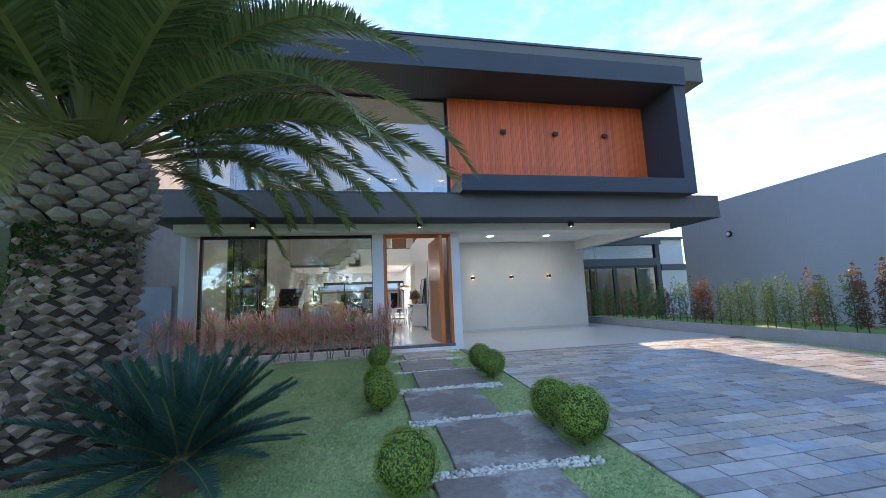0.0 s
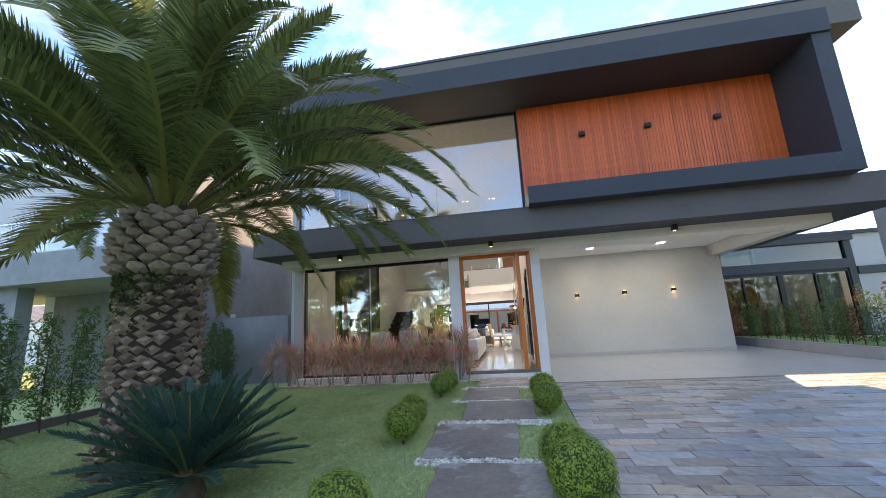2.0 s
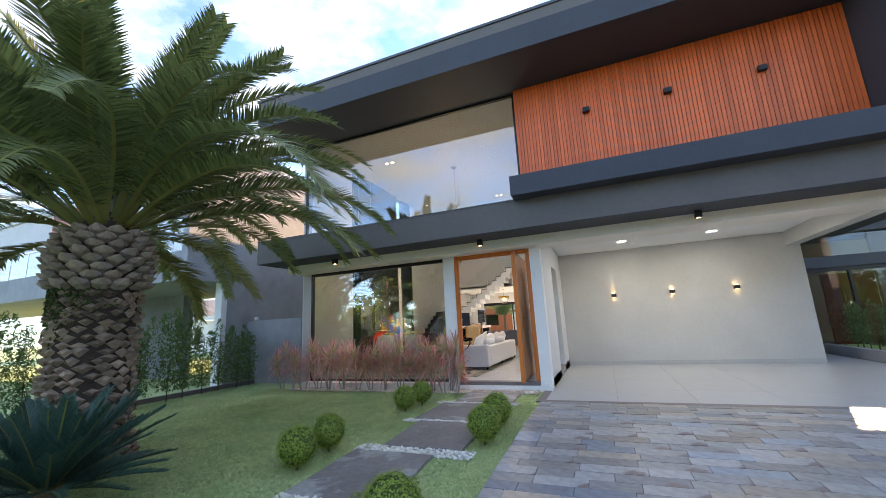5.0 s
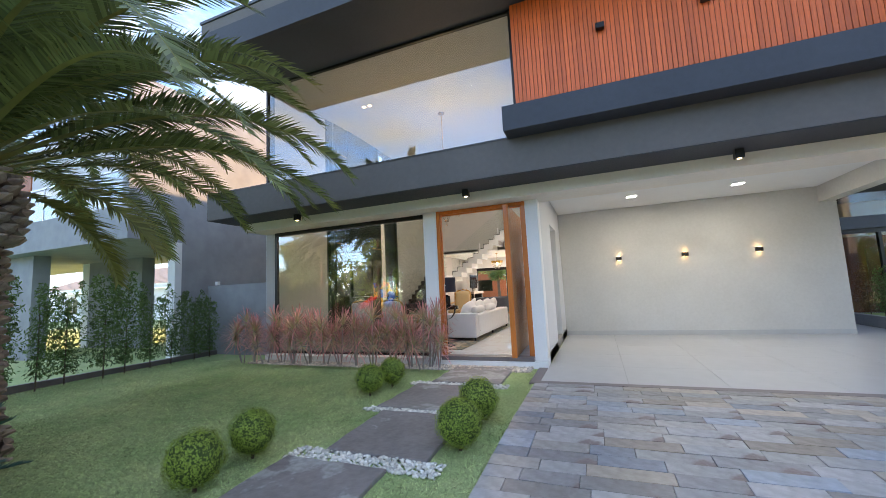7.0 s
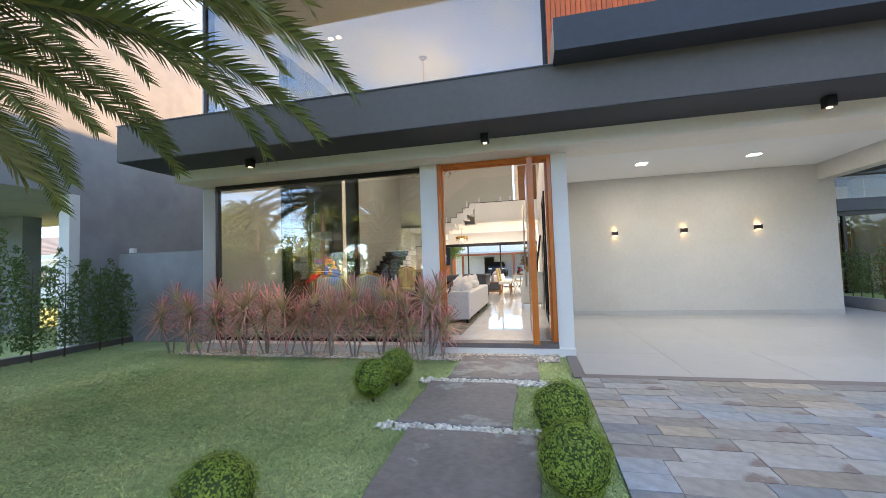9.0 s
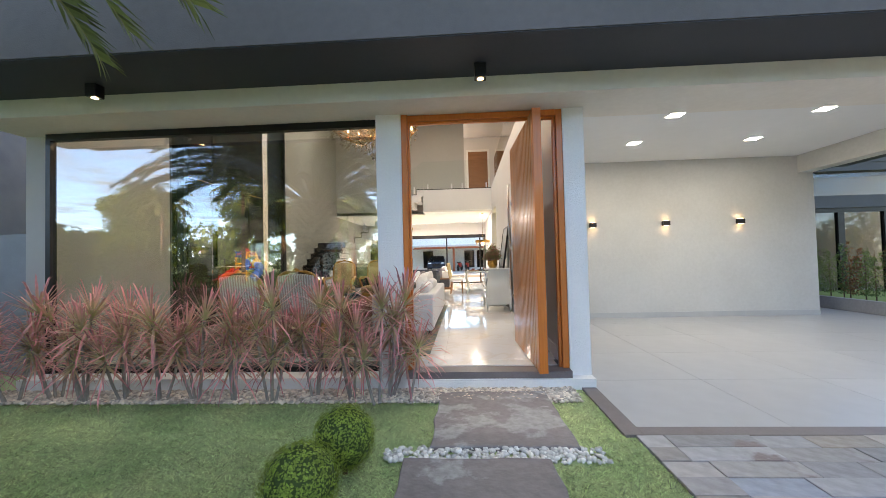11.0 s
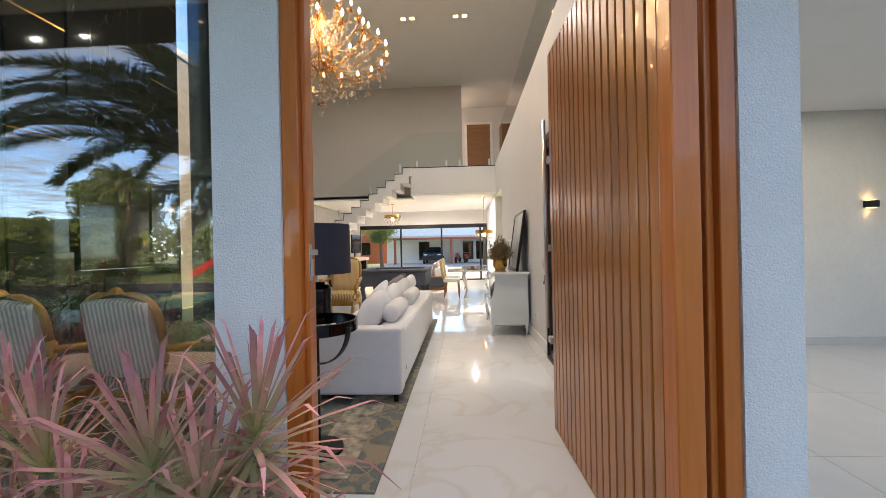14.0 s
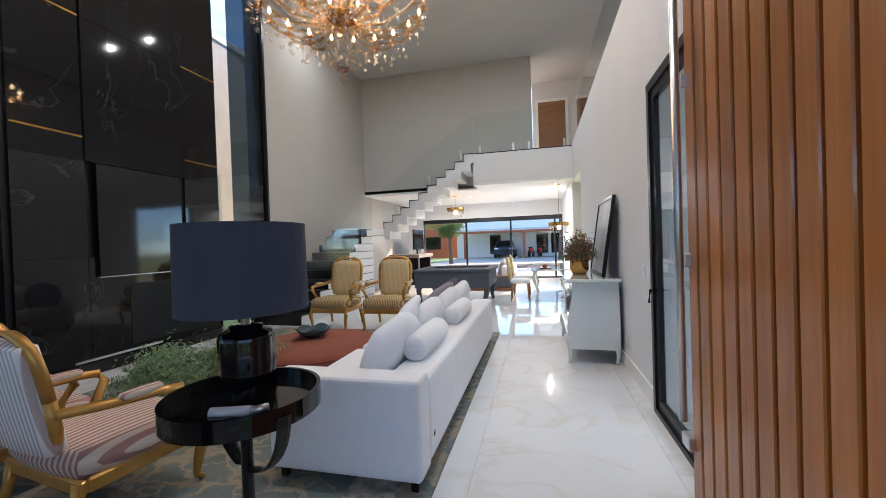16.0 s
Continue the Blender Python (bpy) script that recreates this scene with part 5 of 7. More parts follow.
def ottoman():
    g = thing("ottoman", "round rust-red upholstered ottoman table", "ottoman", at=(-1.15, 13.35, FLOOR + 0.012))
    part("body", lathe([(0.6, 0), (0.66, 0.03), (0.68, 0.2), (0.68, 0.36), (0.64, 0.41), (0.3, 0.425)], 48), M["terracotta"], g, smooth=True)
    part("piping", tube([(0.672 * math.cos(a), 0.672 * math.sin(a), 0.375) for a in [i * math.tau / 48 for i in range(49)]], 0.008, 6), M["terracotta"], g)
    b = thing("bowl", "dark teal ceramic bowl with wavy rim on the ottoman", "bowl", at=(-1.28, 13.5, FLOOR + 0.438))
    bm = lathe([(0.05, 0), (0.08, 0.005), (0.15, 0.05), (0.19, 0.10), (0.185, 0.105), (0.14, 0.06), (0.02, 0.02)], 30)
    for v in bm.verts:
        if v.co.z > 0.07:
            v.co.z += 0.016 * math.sin(5 * math.atan2(v.co.y, v.co.x))
    part("shell", bm, M["bowl_blue"], b, smooth=True)


ottoman()


def bushy(name, label, at, pot_r, pot_h, spread, height, leaf, leafmat, potmat, count, seed, group="", pot=True, droop=0.0):
    g = thing(name, label, "plant", group, at)
    part("pot", lathe([(pot_r * 0.7, 0), (pot_r, pot_h * 0.35), (pot_r * 0.95, pot_h * 0.8), (pot_r * 1.02, pot_h), (pot_r * 0.88, pot_h), (pot_r * 0.8, pot_h * 0.85)], 28), potmat, g, smooth=True)
    r = np.random.RandomState(seed)
    for q, (lm, cnt) in enumerate(leafmat):
        d = r.normal(0, 1, (int(count * cnt), 3))
        d /= np.linalg.norm(d, axis=1)[:, None]
        d[:, 2] = np.abs(d[:, 2]) * 1.0 - droop * r.uniform(0, 1, len(d))
        rad = r.uniform(0.25, 1, len(d)) ** 0.6
        clump = np.array([0.7 + 0.6 * abs(noise.noise(Vector(p * 4 + seed))) for p in d])
        P = d * (rad * clump)[:, None] * np.array([spread, spread, height]) + np.array([0, 0, pot_h * 0.95])
        V, F = leaf_cloud(P, d, leaf, 0.7, 0.35, seed + q)
        o = new("foliage", mesh_np("foliage", V, F, lm))
        o.parent = g
    for i in range(7):
        a = i * 0.9
        part("stem", tube([(0, 0, pot_h * 0.8), (0.3 * spread * math.cos(a), 0.3 * spread * math.sin(a), pot_h + height * 0.3), (0.5 * spread * math.cos(a), 0.5 * spread * math.sin(a), pot_h + height * 0.45)], 0.004, 5), M["bark"], g)
    return g


bushy("potted_fern", "soft pale green fern in a dark blue pot", (-1.85, 12.25, FLOOR + 0.012), 0.17, 0.34, 0.46, 0.42, 0.05, [(M["fern_soft"], 1.0)], M["bowl_blue"], 5600, 3, "ferns by the window", droop=0.35)
bushy("potted_fern", "soft pale green fern in a dark blue pot", (-1.55, 12.75, FLOOR + 0.012), 0.17, 0.36, 0.44, 0.46, 0.05, [(M["fern_soft"], 1.0)], M["bowl_blue"], 5600, 4, "ferns by the window", droop=0.35)


def cabinet():
    g = thing("cabinet", "glossy white curved console cabinet with carved legs", "cabinet", at=(1.78, 15.0, FLOOR))
    g.scale = (1, 1, 1.11)
    part("top", B((-0.32, 0.27, -0.74, 0.74, 0.84, 0.875), bevel=0.012, seg=2), M["mirror_white"], g)
    bm = bmesh.new()
    n = 12
    for k in range(n + 1):
        z = 0.15 + 0.69 * k / n
        o = 0.035 * math.sin(k / n * math.pi * 1.6)
        q = [(-0.28 - o, -0.68 - o * 0.5), (0.25, -0.68 - o * 0.5), (0.25, 0.68 + o * 0.5), (-0.28 - o, 0.68 + o * 0.5)]
        ring = [bm.verts.new((x, y, z)) for x, y in q]
        if k:
            for i in range(4):
                bm.faces.new((prev[i], prev[(i + 1) % 4], ring[(i + 1) % 4], ring[i]))
        prev = ring
    part("body", bm, M["mirror_white"], g)
    part("drawer", B((-0.325, -0.31, -0.6, -0.02, 0.5, 0.78), bevel=0.01), M["mirror_white"], g)
    part("drawer", B((-0.325, -0.31, 0.02, 0.6, 0.5, 0.78), bevel=0.01), M["mirror_white"], g)
    for y in (-0.3, 0.3):
        part("knob", lathe([(0.004, 0), (0.016, 0.012), (0.004, 0.026)], 12), M["chrome"], g).matrix_local = pose(-0.325, y, 0.64, 0, -90, 0)
    for x in (-0.28, 0.23):
        for y in (-0.66, 0.66):
            part("leg", tube([(x, y, 0.30), (x - 0.02, y, 0.22), (x, y, 0.10), (x - 0.015, y, 0.0)], 0.04, 8, taper=lambda t: 1 - 0.6 * t), M["mirror_white"], g, smooth=True)
    part("apron", B((-0.28, 0.2, -0.45, 0.45, 0.09, 0.152), bevel=0.02), M["mirror_white"], g)
    bushy("flower_vase", "brass vase of dried red-brown flowers on the cabinet", (1.68, 15.0, FLOOR + 0.973), 0.12, 0.19, 0.27, 0.40, 0.05, [(M["dry_flower"], 0.65), (M["flower_leaf"], 0.55)], M["brass"], 1700, 9)
    a = thing("picture_frame", "large dark framed abstract print leaning on the wall", "picture", at=(2.03, 14.98, FLOOR + 0.973))
    a.scale = (1, 1, 0.9)
    f = part("frame", B((-0.02, 0.02, -0.52, 0.52, 0, 0.04), (-0.02, 0.02, -0.52, 0.52, 1.02, 1.06), (-0.02, 0.02, -0.52, -0.48, 0.04, 1.02), (-0.02, 0.02, 0.48, 0.52, 0.04, 1.02)), M["black_satin"], a)
    f.matrix_local = pose(-0.14, 0, 0, 0, 7.5, 0)
    p = part("print", B((-0.008, 0.012, -0.48, 0.48, 0.04, 1.02)), M["paper_art"], a)
    p.matrix_local = pose(-0.14, 0, 0, 0, 7.5, 0)


cabinet()


def chandelier(name, label, at, R, H, arms, tiers, drops, scale_drop):
    g = thing(name, label, "chandelier", at=at)
    part("stem", lathe([(0.01, -0.02), (0.05, 0.0), (0.09, 0.08), (0.05, 0.16), (0.03, 0.3), (0.08, 0.45), (0.04, 0.6), (0.05, 0.85), (0.015, 0.95), (0.012, H)], 18), M["crystal"], g, smooth=True)
    part("canopy_plate", lathe([(0.09, H - 0.03), (0.10, H - 0.01), (0.03, H)], 20), M["brass"], g)
    part("hub", lathe([(0.06, 0.10), (0.15, 0.12), (0.16, 0.15), (0.06, 0.17)], 24), M["brass"], g, smooth=True)
    ob = bmesh.new()
    bmesh.ops.create_icosphere(ob, subdivisions=1, radius=1)
    for v in ob.verts:
        v.co = Vector((v.co.x * 0.018, v.co.y * 0.018, v.co.z * 0.028 - 0.028)) * scale_drop
    dm = bpy.data.meshes.new("crystal_drop")
    ob.to_mesh(dm)
    ob.free()
    dm.materials.append(M["crystal_clear"])
    bulb = bpy.data.meshes.new("bulb")
    bb = lathe([(0.004, 0), (0.016, 0.018), (0.016, 0.036), (0.003, 0.075)], 10)
    bb.to_mesh(bulb)
    bb.free()
    bulb.materials.append(M["bulb"])
    for t, (rr, z0, cnt) in enumerate(tiers):
        am = bpy.data.meshes.new("arm")
        ab = tube([(0.05, 0, z0 + 0.05), (0.25 * rr, 0, z0 - 0.10), (0.55 * rr, 0, z0 - 0.12), (0.85 * rr, 0, z0 - 0.01), (rr, 0, z0 + 0.10), (0.96 * rr, 0, z0 + 0.18), (0.86 * rr, 0, z0 + 0.16)], 0.017, 7)
        ab.to_mesh(am)
        ab.free()
        am.materials.append(M["crystal"])
        cm = bpy.data.meshes.new("cup")
        cb = lathe([(0.006, 0.10), (0.05, 0.115), (0.055, 0.125), (0.012, 0.13), (0.012, 0.21), (0.004, 0.212)], 14)
        cb.to_mesh(cm)
        cb.free()
        cm.materials.append(M["crystal"])
        for i in range(cnt):
            a = i * 360 / cnt + t * 9
            for nm, me, p in (("arm", am, pose(0, 0, 0, 0, 0, a)), ("cup", cm, pose(0, 0, 0, 0, 0, a) @ pose(rr, 0, z0))):
                o = new(nm, me)
                o.parent = g
                o.matrix_local = p
            o = new("bulb", bulb)
            o.parent = g
            o.matrix_local = pose(0, 0, 0, 0, 0, a) @ pose(rr, 0, z0 + 0.212)
            for k in range(drops):
                o = new("crystal_drop", dm)
                o.parent = g
                q = 0.35 + 0.65 * k / max(1, drops - 1)
                o.matrix_local = pose(0, 0, 0, 0, 0, a + rng.uniform(-8, 8)) @ pose(rr * q, 0, z0 + 0.09 - 0.2 * math.sin(q * math.pi) * 0.9 - rng.uniform(0.0, 0.10)) @ Matrix.Scale(rng.uniform(0.8, 1.6), 4)
    # strings of beads under the hub
    for i in range(18):
        a = i * math.tau / 18
        bm = bmesh.new()
        for k in range(11):
            r = 0.26 * (1 - k / 12)
            bmesh.ops.create_icosphere(bm, subdivisions=1, radius=0.012 if k < 10 else 0.024, matrix=Matrix.Translation((r * math.cos(a), r * math.sin(a), 0.06 - k * 0.046)))
        tagged(part("bead_string", bm, M["crystal_clear"], g), kind="stuff")
    # chains with a cut ball at the end, hanging from the arms
    hang = bmesh.new()
    for k in range(6):
        bmesh.ops.create_icosphere(hang, subdivisions=1, radius=0.0075, matrix=Matrix.Translation((0, 0, -k * 0.026)))
    bmesh.ops.create_icosphere(hang, subdivisions=2, radius=0.024, matrix=Matrix.Translation((0, 0, -0.175)))
    chain = bpy.data.meshes.new("chain")
    hang.to_mesh(chain)
    hang.free()
    chain.materials.append(M["crystal_clear"])
    for rr, z0, cnt in tiers:
        for i in range(cnt):
            for q, dz in ((0.45, -0.13), (0.72, -0.08), (0.98, 0.07)):
                o = new("chain", chain)
                o.parent = g
                o.matrix_local = pose(0, 0, 0, 0, 0, (i + rng.uniform(-0.2, 0.2)) * 360 / cnt) @ pose(rr * q, 0, z0 + dz) @ Matrix.Scale(rng.uniform(0.8, 1.25), 4)
    part("finial", lathe([(0.004, -0.56), (0.038, -0.51), (0.004, -0.44)], 10), M["crystal_clear"], g)
    return g


chandelier("chandelier", "large amber crystal chandelier with lit candle bulbs", (-0.75, 13.4, 4.05), 0.9, 2.95, 0, [(0.86, 0.12, 20), (0.62, 0.42, 12), (0.40, 0.75, 8)], 6, 1.0)
chandelier_glow = new("chandelier_light", bpy.data.lights.new("chandelier_light", "POINT"))
chandelier_glow.data.energy, chandelier_glow.data.color, chandelier_glow.data.shadow_soft_size = 26, (1.0, 0.70, 0.44), 0.5
chandelier_glow.location = (-0.75, 13.4, 4.75)


def drum_pendant(x, y, z):
    g = thing("pendant_lamp", "gold-rimmed tiered crystal ceiling lamp", "ceiling lamp", "crystal ceiling lamps", (x, y, z))
    part("rim", lathe([(0.28, -0.10), (0.29, -0.10), (0.29, 0.0), (0.28, 0.0)], 32), M["brass"], g)
    part("cord", cyl(0.006, 0.006, 0.0, 3.34 - z, 8), M["brass"], g)
    part("canopy_plate", cyl(0.06, 0.06, 3.34 - z, 3.36 - z, 16), M["brass"], g)
    for r, z0, z1 in ((0.26, -0.2, -0.1), (0.19, -0.3, -0.2), (0.11, -0.4, -0.3)):
        bm = bmesh.new()
        n = int(r * 90)
        for i in range(n):
            a = i * math.tau / n
            cyl(0.012, 0.008, z0, z1, 6, (r * math.cos(a), r * math.sin(a)), bm)
        tagged(part("crystal_tier", bm, M["crystal_clear"], g), kind="stuff")
    part("bulb", cyl(0.05, 0.05, -0.2, -0.05, 12), M["lamp_warm"], g)


drum_pendant(-1.45, 22.2, 2.97)
drum_pendant(1.75, 21.0, 2.30)


def pool_table():
    g = thing("pool_table", "dark slate billiard table with black rails", "billiard table", at=(-0.75, 19.0, FLOOR))
    part("body", B((-0.86, 0.86, -0.9, 0.62, 0.42, 0.78), bevel=0.03, seg=2), M["sofa_slate"], g)
    part("rail", B((-0.9, -0.72, -0.95, 0.66, 0.782, 0.84), (0.72, 0.9, -0.95, 0.66, 0.782, 0.84), (-0.72, 0.72, -0.95, -0.78, 0.782, 0.84), (-0.72, 0.72, 0.5, 0.66, 0.782, 0.84), bevel=0.012), M["sofa_slate"], g)
    part("cloth", B((-0.72, 0.72, -0.78, 0.5, 0.782, 0.795)), M["felt"], g)
    for x in (-0.75, 0.75):
        for y in (-0.8, 0.5):
            part("leg", tube([(x, y, 0.5), (x * 1.05, y, 0.35), (x, y, 0.15), (x * 1.04, y, 0)], 0.075, 8, taper=lambda t: 1 - 0.5 * t), M["sofa_slate"], g)


pool_table()


def rear_room():
    g = thing("sofa", "dark grey sofa with wooden side tray near the patio doors", "sofa", at=(-0.35, 22.0, FLOOR))
    part("base", B((-0.9, 0.75, -0.9, 0.9, 0.08, 0.42), bevel=0.03), M["sofa_slate"], g)
    part("backrest", B((0.45, 0.8, -0.9, 0.9, 0.42, 0.72), bevel=0.05, seg=2), M["sofa_white"], g)
    part("tray", B((0.0, 0.8, -1.02, -0.91, 0.4, 0.44)), M["wood_table"], g)
    part("plinth", B((-0.9, 0.8, -0.95, 0.9, 0.0, 0.08)), M["wood_table"], g)
    for y in (-0.5, 0.1, 0.6):
        o = part("back_cushion", soft_box(0.2, 0.5, 0.4, 0.5, 0.3), M["cushion_grey"], g, smooth=True)
        o.matrix_local = pose(0.4, y, 0.45, 0, 15, 0)
    f = thing("fireplace", "black stone corner fireplace with mantel", "fireplace", at=(-3.5, 23.2, FLOOR))
    part("body", B((-0.5, 0.55, -0.5, 1.2, 0, 0.25), (-0.5, 0.55, -0.5, -0.3, 0.25, 0.95), (-0.5, 0.55, 1.0, 1.2, 0.25, 0.95), (-0.5, -0.3, -0.3, 1.0, 0.25, 0.95)), M["black_satin"], f)
    part("mantel", B((-0.52, 0.6, -0.55, 1.25, 0.952, 1.08)), M["threshold"], f)
    t = thing("television", "black flat television above the fireplace", "television", at=(-3.2, 23.6, FLOOR + 1.25))
    part("screen", B((-0.03, 0.03, -0.6, 0.6, 0, 0.72), bevel=0.005), M["black_gloss"], t)
    part("stand", B((-0.03, 0.03, -0.2, 0.2, -0.17, 0.0)), M["black_satin"], t)
    d = thing("dining_table", "white glass-topped dining table with curved legs", "table", at=(1.45, 19.6, FLOOR))
    part("tabletop", B((-0.45, 0.5, -0.9, 1.6, 0.73, 0.765), bevel=0.008), M["mirror_white"], d)
    for x in (-0.36, 0.4):
        for y in (-0.75, 1.45):
            part("leg", tube([(x, y, 0.73), (x * 1.12, y, 0.55), (x * 0.85, y, 0.25), (x * 1.05, y, 0)], 0.05, 8, taper=lambda q: 1 - 0.55 * q), M["mirror_white"], d, smooth=True)
    for y in (19.2, 20.3):
        c = thing("dining_chair", "cream upholstered dining chair with wooden legs", "chair", "dining chairs", (0.72, y, FLOOR), -90)
        part("seat", soft_box(0.46, 0.46, 0.1, 0.3), M["sofa_white"], c, smooth=True).matrix_local = pose(0, 0, 0.42)
        part("backrest", soft_box(0.44, 0.07, 0.55, 0.3), M["stripe_yellow"], c, smooth=True).matrix_local = pose(0, -0.22, 0.5, 8, 0, 0)
        for sx in (-0.18, 0.18):
            for sy in (-0.18, 0.18):
                part("leg", tube([(sx, sy, 0.44), (sx * 1.15, sy * 1.15, 0)], 0.022, 7, taper=lambda q: 1 - 0.4 * q), M["wood_table"], c)
    b = thing("fruit_tray", "brown tray with fruit on the dining table", "tray", at=(1.3, 19.1, FLOOR + 0.766))
    part("tray", lathe([(0.1, 0), (0.2, 0.02), (0.2, 0.03), (0.1, 0.015)], 24), M["wood_table"], b)
    part("fruit", lathe([(0.01, 0.015), (0.06, 0.03), (0.05, 0.08), (0.01, 0.09)], 12), M["terracotta"], b)


rear_room()


# ---- the rest of the house and its surroundings ----
M["orange_wood"] = mat("orange-brown timber panel", (0.36, 0.11, 0.045), (0.27, 0.075, 0.03), 10, 0.55, stretch=(5, 5, 0.5))
M["roof_tile"] = mat("pale clay roof tile", (0.55, 0.42, 0.33), (0.45, 0.33, 0.26), 20, 0.8)
M["wing_curtain"] = mat("grey blind fabric", (0.30, 0.31, 0.32), (0.25, 0.26, 0.27), 30, 0.9)
# beige raised and warmed: the sunlit look of the room is in the colour
M["wing_beige_lit"] = mat("beige interior paint with sunlit warmth in its colour", (0.78, 0.68, 0.50), (0.72, 0.62, 0.45), 6, 0.85)
M["patio"] = mat("pale patio paving", (0.46, 0.46, 0.45), (0.38, 0.38, 0.37), 8, 0.5)
M["far_white"] = mat("white rendered annex wall", (0.84, 0.85, 0.85), (0.78, 0.79, 0.80), 4, 0.85)
M["car_paint"] = mat("dark blue-grey car paint", (0.03, 0.035, 0.045), (0.025, 0.03, 0.04), 5, 0.2, 0.3, coat=0.8)
M["rubber"] = mat("black rubber", (0.015, 0.015, 0.015), (0.01, 0.01, 0.01), 30, 0.85)
M["play_red"] = mat("red play plastic", (0.60, 0.05, 0.03), (0.5, 0.04, 0.025), 5, 0.4)
M["play_blue"] = mat("blue play plastic", (0.03, 0.12, 0.55), (0.025, 0.10, 0.45), 5, 0.4)
M["play_yellow"] = mat("yellow play plastic", (0.75, 0.45, 0.03), (0.65, 0.38, 0.025), 5, 0.4)
M["sun_grass"] = mat("mown park grass", (0.22, 0.29, 0.08), (0.14, 0.21, 0.055), 6, 0.9, bump=0.4, bscale=40, big=0.3)

structure("wall_house_side", B((8.3, 8.418, 9.952, 23.2, 3.982, 7.058), (8.27, 8.52, 14.602, 18.0, 0.1, 4.0), (2.345, 8.27, 14.602, 14.75, 3.7, 4.0), (4.45, 8.3, 23.0, 23.2, 3.982, 7.058)), M["dark_paint"], "dark graphite side wall of the house", "wall")
structure("floor_above_garage", B((2.345, 8.3, 14.602, 23.0, 3.86, 3.98)), M["dark_paint"], "dark floor slab of the upper storey", "floor")
structure("wall_left_outer", B((-4.5, -4.33, 10.26, 12.1, 0.1, 6.99), (-4.5, -4.33, 12.45, 15.1, 0.1, 6.99), (-4.5, -4.33, 16.42, 25.2, 0.1, 6.99)), M["neighbour_white"], "pale outer side wall of the house", "wall")


def rear_wing():
    g = tagged(new("wall_wing"), "glazed rear wing with dark lintel and black mullions", "wall", kind="structure")
    part("lintel", B((8.53, 14.8, 17.88, 18.15, 2.83, 3.2)), M["dark_paint"], g)
    part("door_track", B((8.53, 14.8, 17.95, 18.1, 2.70, 2.828)), M["black_metal"], g)
    part("head_beam", B((8.53, 15.1, 17.8, 18.2, 3.92, 4.16)), M["dark_paint"], g)
    part("roof_slab", B((8.53, 16.5, 17.78, 26, 4.162, 4.30)), M["dark_paint"], g)
    part("column", B((14.8, 15.05, 17.9, 18.12, 0.2, 3.918)), M["dark_paint"], g)
    xs = (8.56, 9.75, 11.0, 12.36, 13.62, 14.77)
    for i, x in enumerate(xs):
        w = 0.09 if i == 3 else 0.035
        part("mullion", B((x - w, x + w, 17.94, 18.06, 0.2, 2.698)), M["black_metal"], g)
    for x0, x1 in zip(xs, xs[1:]):
        o = part("pane", B((x0 + 0.04, x1 - 0.04, 18.0, 18.008, 0.28, 2.698)), M["glass_wing"], g)
        o.visible_shadow = False
        part("bottom_rail", B((x0 + 0.04, x1 - 0.04, 17.97, 18.03, 0.2, 0.278)), M["black_metal"], g)
    for x0, x1 in ((8.53, 11.6), (11.61, 14.8)):
        o = part("pane", B((x0, x1, 18.0, 18.008, 3.2, 3.918)), M["glass_wing"], g)
        o.visible_shadow = False
    part("end_wall", B((15.07, 20, 17.95, 18.2, 0.2, 2.55), (15.07, 16.5, 17.95, 18.2, 2.86, 4.16)), M["bluegrey_wall"], g)
    part("beam", B((15.07, 20, 17.85, 18.2, 2.56, 2.85)), M["dark_paint"], g)
    part("back_wall", B((8.53, 16.5, 22.0, 22.2, 0.2, 4.16)), M["wing_beige_lit"], g)
    part("inner_wall", B((12.75, 16.5, 20.2, 20.35, 0.2, 4.16)), M["interior_wall"], g)
    d = part("inner_door", B((11.2, 12.7, 20.3, 20.4, 0.2, 2.75)), M["orange_wood"], g)
    part("door_leaf", B((11.75, 12.35, 20.26, 20.298, 0.22, 2.35)), M["wood_table"], d)
    part("inner_floor", B((8.64, 16.5, 18.2, 22.0, 0.1, 0.2)), M["porcelain"], g)
    for x in (9.2, 13.9):
        part("curtain", B((x, x + 0.75, 18.25, 18.3, 0.2, 2.65)), M["wing_curtain"], g)
    part("side_wall", B((8.52, 8.64, 18.2, 22.0, 0.2, 4.16)), M["wing_beige_lit"], g)


rear_wing()
structure("ground_planter", B((9.652, 12.4, -3, 17.5, 0.1, 0.40)), M["sun_grass"], "planted soil strip behind the planter wall", "ground")


